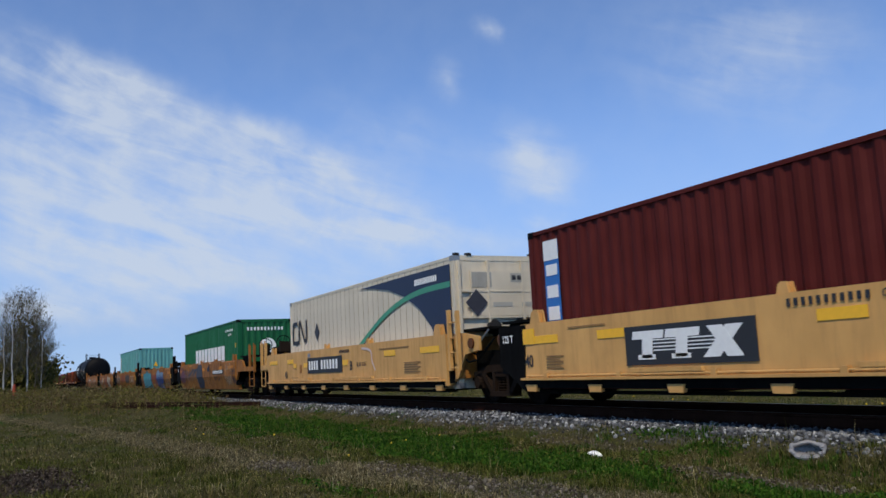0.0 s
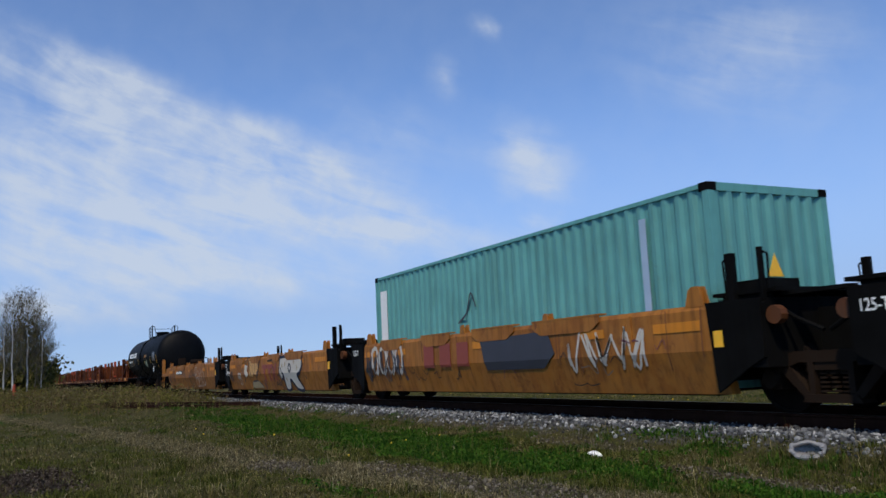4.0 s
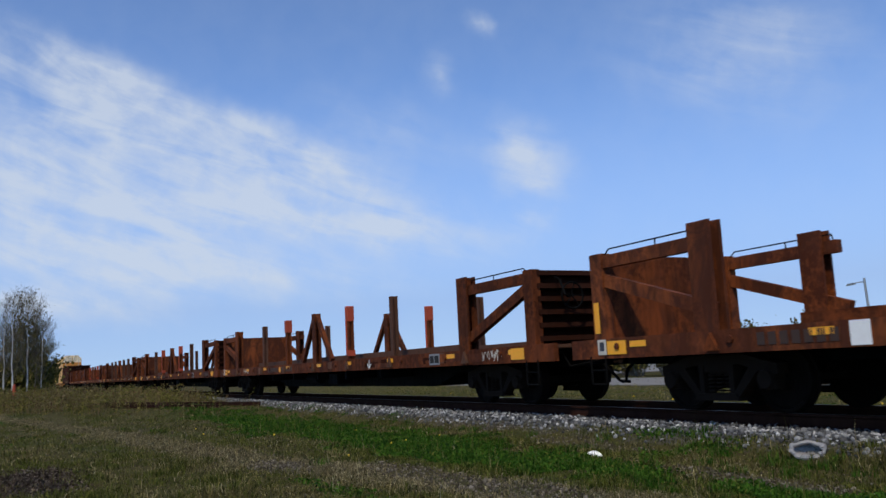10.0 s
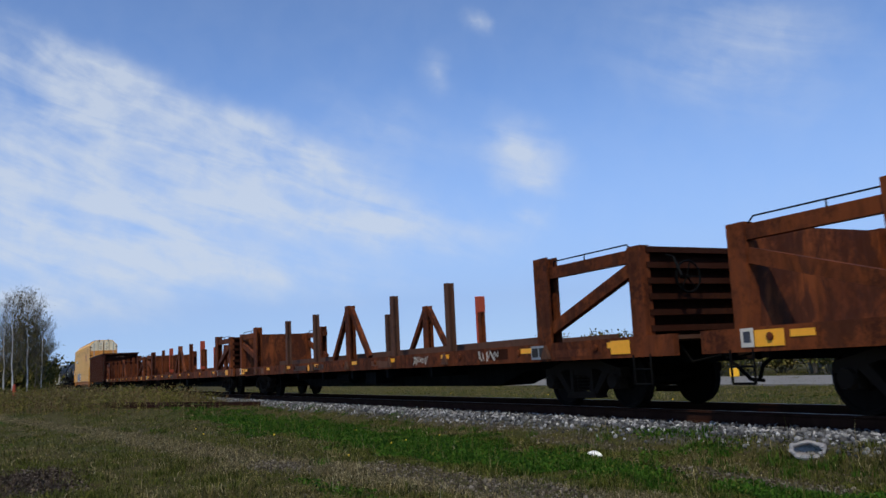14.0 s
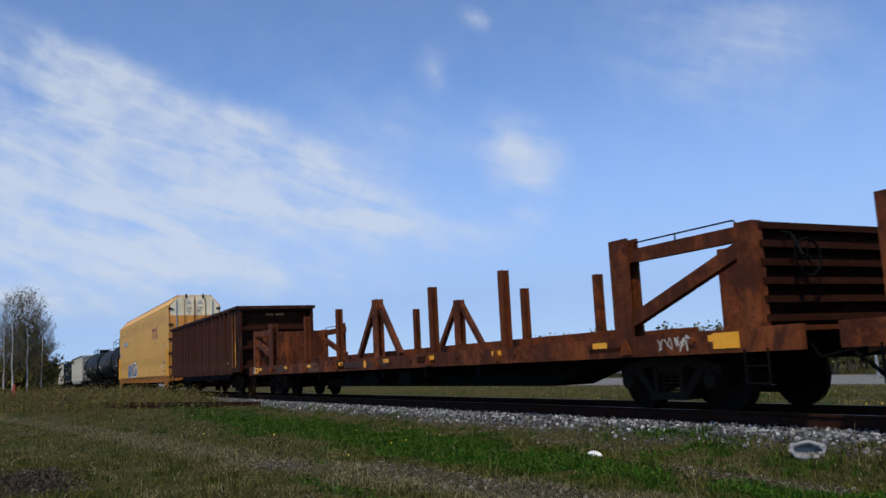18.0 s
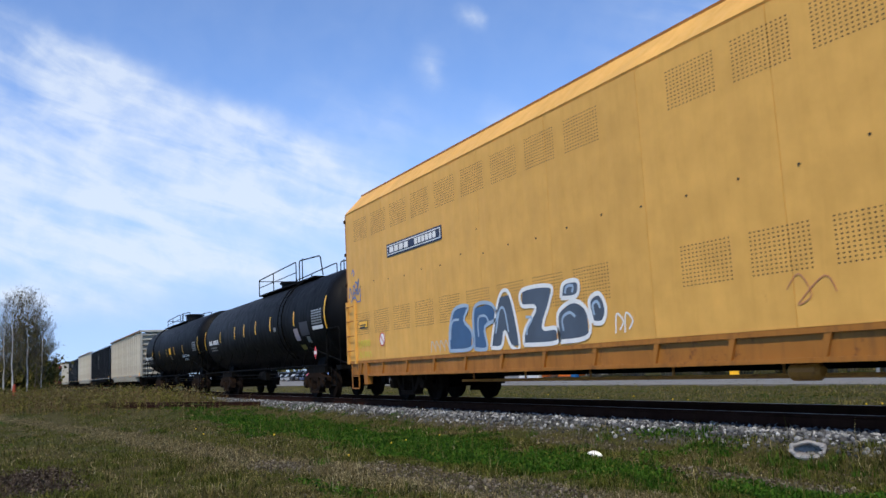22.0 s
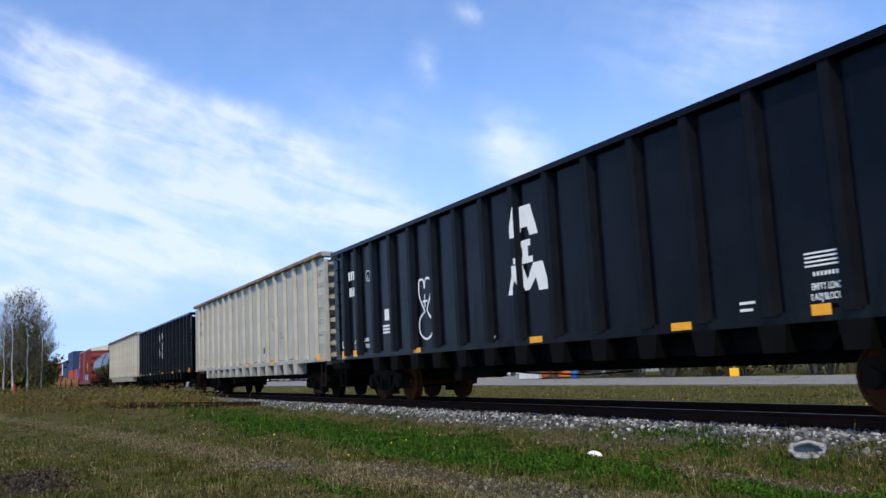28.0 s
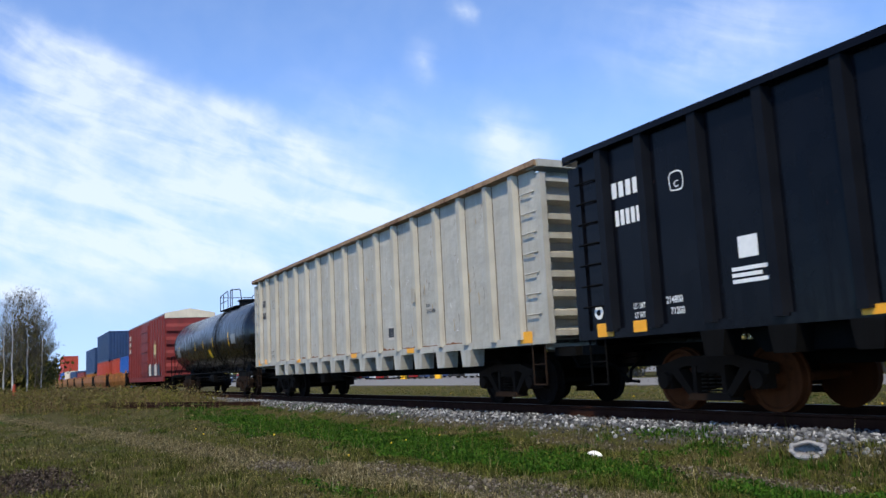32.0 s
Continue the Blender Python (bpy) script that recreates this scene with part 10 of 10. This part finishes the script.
# ---------------------------------------------------------------- high thin clouds
def build_clouds():
    """A vault of cirrus far behind everything; it drifts slowly."""
    R, az0 = 2300.0, -62.6
    nu, nv = 72, 30
    verts, uvs, faces = [], [], []
    for i in range(nu + 1):
        for j in range(nv + 1):
            u, v = -75.0 + 150.0 * i / nu, -1.0 + 62.0 * j / nv
            a, e = radians(az0 + u), radians(v)
            verts.append((R * math.sin(a) * math.cos(e), R * math.cos(a) * math.cos(e), R * math.sin(e)))
            uvs.append((u, v))
    for i in range(nu):
        for j in range(nv):
            k = i * (nv + 1) + j
            faces.append((k, k + nv + 1, k + nv + 2, k + 1))
    me = bpy.data.meshes.new("clouds")
    me.from_pydata(verts, [], faces)
    uv = me.uv_layers.new(name="sky")
    for lp in me.loops:
        uv.data[lp.index].uv = uvs[lp.vertex_index]
    me.shade_smooth()
    m = bpy.data.materials.new("cirrus")
    m.use_nodes = True
    nt = m.node_tree
    nt.nodes.remove(nt.nodes["Principled BSDF"])
    out = nt.nodes["Material Output"]
    tc = nt.nodes.new("ShaderNodeTexCoord")
    # centre, half-widths (degrees), lean, weight
    banks = [(-21.0, 18.2, 11.2, 1.7, -18, 0.90), (-23.4, 17.8, 8.6, 2.3, -17, 0.60), (-17.4, 13.6, 15.6, 2.6, -9, 1.6), (-20.1, 11.5, 12.8, 2.6, -8, 1.4), (-22.7, 9.5, 10.1, 2.1, -9, 1.1),
             (-23.4, 7.0, 9.4, 1.7, -10, 1.0), (-24.3, 4.6, 8.3, 1.3, -6, 0.9), (-10.0, 14.0, 9.1, 1.8, -16, 0.9), (6.5, 13.7, 4.2, 2.1, -27, 0.72), (6.6, 11.7, 2.8, 1.1, -14, 0.40),
             (0.9, 19.0, 2.0, 1.2, -48, 0.35), (3.8, 22.3, 1.2, 0.7, -26, 0.40), (20.1, 17.9, 10.2, 3.8, -20, 0.30), (23.3, 19.7, 7.3, 2.5, -17, 0.30), (-5.2, 9.8, 12.0, 2.0, -11, 1.2), (-13.0, 6.6, 13.0, 1.9, -5, 0.9), (6.4, 9.0, 2.2, 1.0, 0, 0.5), (-3.0, 15.5, 8.0, 2.4, -14, 0.25),
             (-50.0, 20.0, 18.0, 6.0, -15, 0.7), (52.0, 24.0, 20.0, 7.0, 12, 0.6), (0.0, 42.0, 26.0, 7.0, -14, 0.6)]
    total = None
    wob = nt.nodes.new("ShaderNodeTexNoise")
    wob.inputs["Scale"].default_value, wob.inputs["Detail"].default_value = 0.30, 5.0
    nt.links.new(tc.outputs["UV"], wob.inputs["Vector"])
    off = nt.nodes.new("ShaderNodeVectorMath")
    off.operation = "MULTIPLY_ADD"
    off.inputs[1].default_value = (3.2, 2.4, 0)
    nt.links.new(wob.outputs["Color"], off.inputs[0])
    sh = nt.nodes.new("ShaderNodeVectorMath")
    sh.operation = "SUBTRACT"
    sh.inputs[1].default_value = (1.6, 1.2, 0)
    nt.links.new(tc.outputs["UV"], sh.inputs[0])
    nt.links.new(sh.outputs[0], off.inputs[2])
    for u, v, a, b_, rot, wgt in banks:
        mp = nt.nodes.new("ShaderNodeMapping")
        mp.vector_type = "TEXTURE"
        mp.inputs["Location"].default_value = (u, v, 0)
        mp.inputs["Rotation"].default_value = (0, 0, radians(rot))
        mp.inputs["Scale"].default_value = (a * 1.3, b_ * 1.7, 1)
        nt.links.new(off.outputs[0], mp.inputs["Vector"])
        g = nt.nodes.new("ShaderNodeTexGradient")
        g.gradient_type = "QUADRATIC_SPHERE"
        nt.links.new(mp.outputs[0], g.inputs[0])
        mu = nt.nodes.new("ShaderNodeMath")
        mu.operation = "MULTIPLY_ADD"
        nt.links.new(g.outputs["Fac"], mu.inputs[0])
        mu.inputs[1].default_value = wgt * 1.5
        if total is None:
            mu.inputs[2].default_value = 0.0
        else:
            nt.links.new(total, mu.inputs[2])
        total = mu.outputs[0]
    cap = nt.nodes.new("ShaderNodeMath")
    cap.operation = "MINIMUM"
    nt.links.new(total, cap.inputs[0])
    cap.inputs[1].default_value = 1.0
    total = cap.outputs[0]
    mp = nt.nodes.new("ShaderNodeMapping")
    mp.vector_type = "TEXTURE"
    mp.inputs["Rotation"].default_value = (0, 0, radians(-19))
    mp.inputs["Scale"].default_value = (7.0, 1.5, 1)
    nt.links.new(tc.outputs["UV"], mp.inputs["Vector"])
    s1 = noise_tex(nt, mp.outputs[0], 0.8, 7, 0.54, 0.5)
    s2 = noise_tex(nt, tc.outputs["UV"], 0.40, 6, 0.55, 0.3)
    ad = nt.nodes.new("ShaderNodeMath")
    ad.operation = "ADD"
    nt.links.new(ramp(nt, s1, [(0.36, grey(0.12)), (0.66, grey(0.84))]), ad.inputs[0])
    nt.links.new(ramp(nt, s2, [(0.34, grey(0.06)), (0.68, grey(0.48))]), ad.inputs[1])
    mu = nt.nodes.new("ShaderNodeMath")
    mu.operation = "MULTIPLY"
    nt.links.new(total, mu.inputs[0])
    nt.links.new(ad.outputs[0], mu.inputs[1])
    veil = nt.nodes.new("ShaderNodeMath")
    veil.operation = "MULTIPLY_ADD"
    nt.links.new(s2, veil.inputs[0])
    veil.inputs[1].default_value = 0.12
    nt.links.new(mu.outputs[0], veil.inputs[2])
    fac = ramp(nt, veil.outputs[0], [(0.04, grey(0.06)), (0.40, grey(0.34)), (0.9, grey(0.72)), (1.0, grey(0.78))])
    em = nt.nodes.new("ShaderNodeEmission")
    em.inputs[0].default_value, em.inputs[1].default_value = (0.82, 0.91, 1.04, 1), CLOUD_LIGHT
    tr = nt.nodes.new("ShaderNodeBsdfTransparent")
    # far haze: blue glow painted low on the vault, dimming the bright horizon
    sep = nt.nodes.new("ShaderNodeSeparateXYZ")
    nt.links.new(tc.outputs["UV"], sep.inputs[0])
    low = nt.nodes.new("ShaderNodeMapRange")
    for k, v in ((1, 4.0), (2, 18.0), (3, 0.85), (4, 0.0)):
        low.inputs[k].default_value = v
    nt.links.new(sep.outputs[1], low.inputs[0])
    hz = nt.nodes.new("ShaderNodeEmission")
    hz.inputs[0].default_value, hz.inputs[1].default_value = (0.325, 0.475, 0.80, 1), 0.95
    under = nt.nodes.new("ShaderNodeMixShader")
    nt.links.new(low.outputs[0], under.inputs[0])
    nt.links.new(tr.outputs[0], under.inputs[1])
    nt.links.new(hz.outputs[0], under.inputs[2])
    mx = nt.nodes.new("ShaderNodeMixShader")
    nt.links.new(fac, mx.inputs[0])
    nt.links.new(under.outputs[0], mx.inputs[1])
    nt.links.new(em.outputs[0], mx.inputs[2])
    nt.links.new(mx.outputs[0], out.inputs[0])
    me.materials.append(m)
    ob = tagged(new("backdrop_clouds", me), "thin white streaks of cirrus across a blue sky", "clouds", kind="structure")
    ob.location = EYE
    return ob


CLOUD_LIGHT = 0.78
clouds = build_clouds()


# ---------------------------------------------------------------- what moves
# the train's way, in metres from where it is at 16 s
RUN = [(0, -229.59), (2, -200.26), (4, -171.03), (6, -141.93), (8, -113.02), (10, -84.38), (12, -56.03), (14, -27.91), (16, 0.0),
       (18, 27.75), (20, 55.36), (22, 82.84), (24, 110.17), (26, 137.31), (28, 164.2), (30, 190.84), (32, 217.23)]


def motions():
    for ob, x, *z in MOVERS:
        h = RAIL_Z + (z[0] if z else 0.0)
        walk(ob, [(t, pose(x + s, TRACK_Y, h)) for t, s in RUN])
    turn = lambda a, b: Matrix.Translation(EYE) @ Matrix.Rotation(radians(a), 4, "Z") @ Matrix.Rotation(radians(b), 4, Vector((math.cos(radians(62.6)), math.sin(radians(62.6)), 0)))
    walk(clouds, [(0.0, turn(0, 0)), (16.0, turn(0.85, 0.62)), (32.0, turn(1.7, 1.25))])


motions()
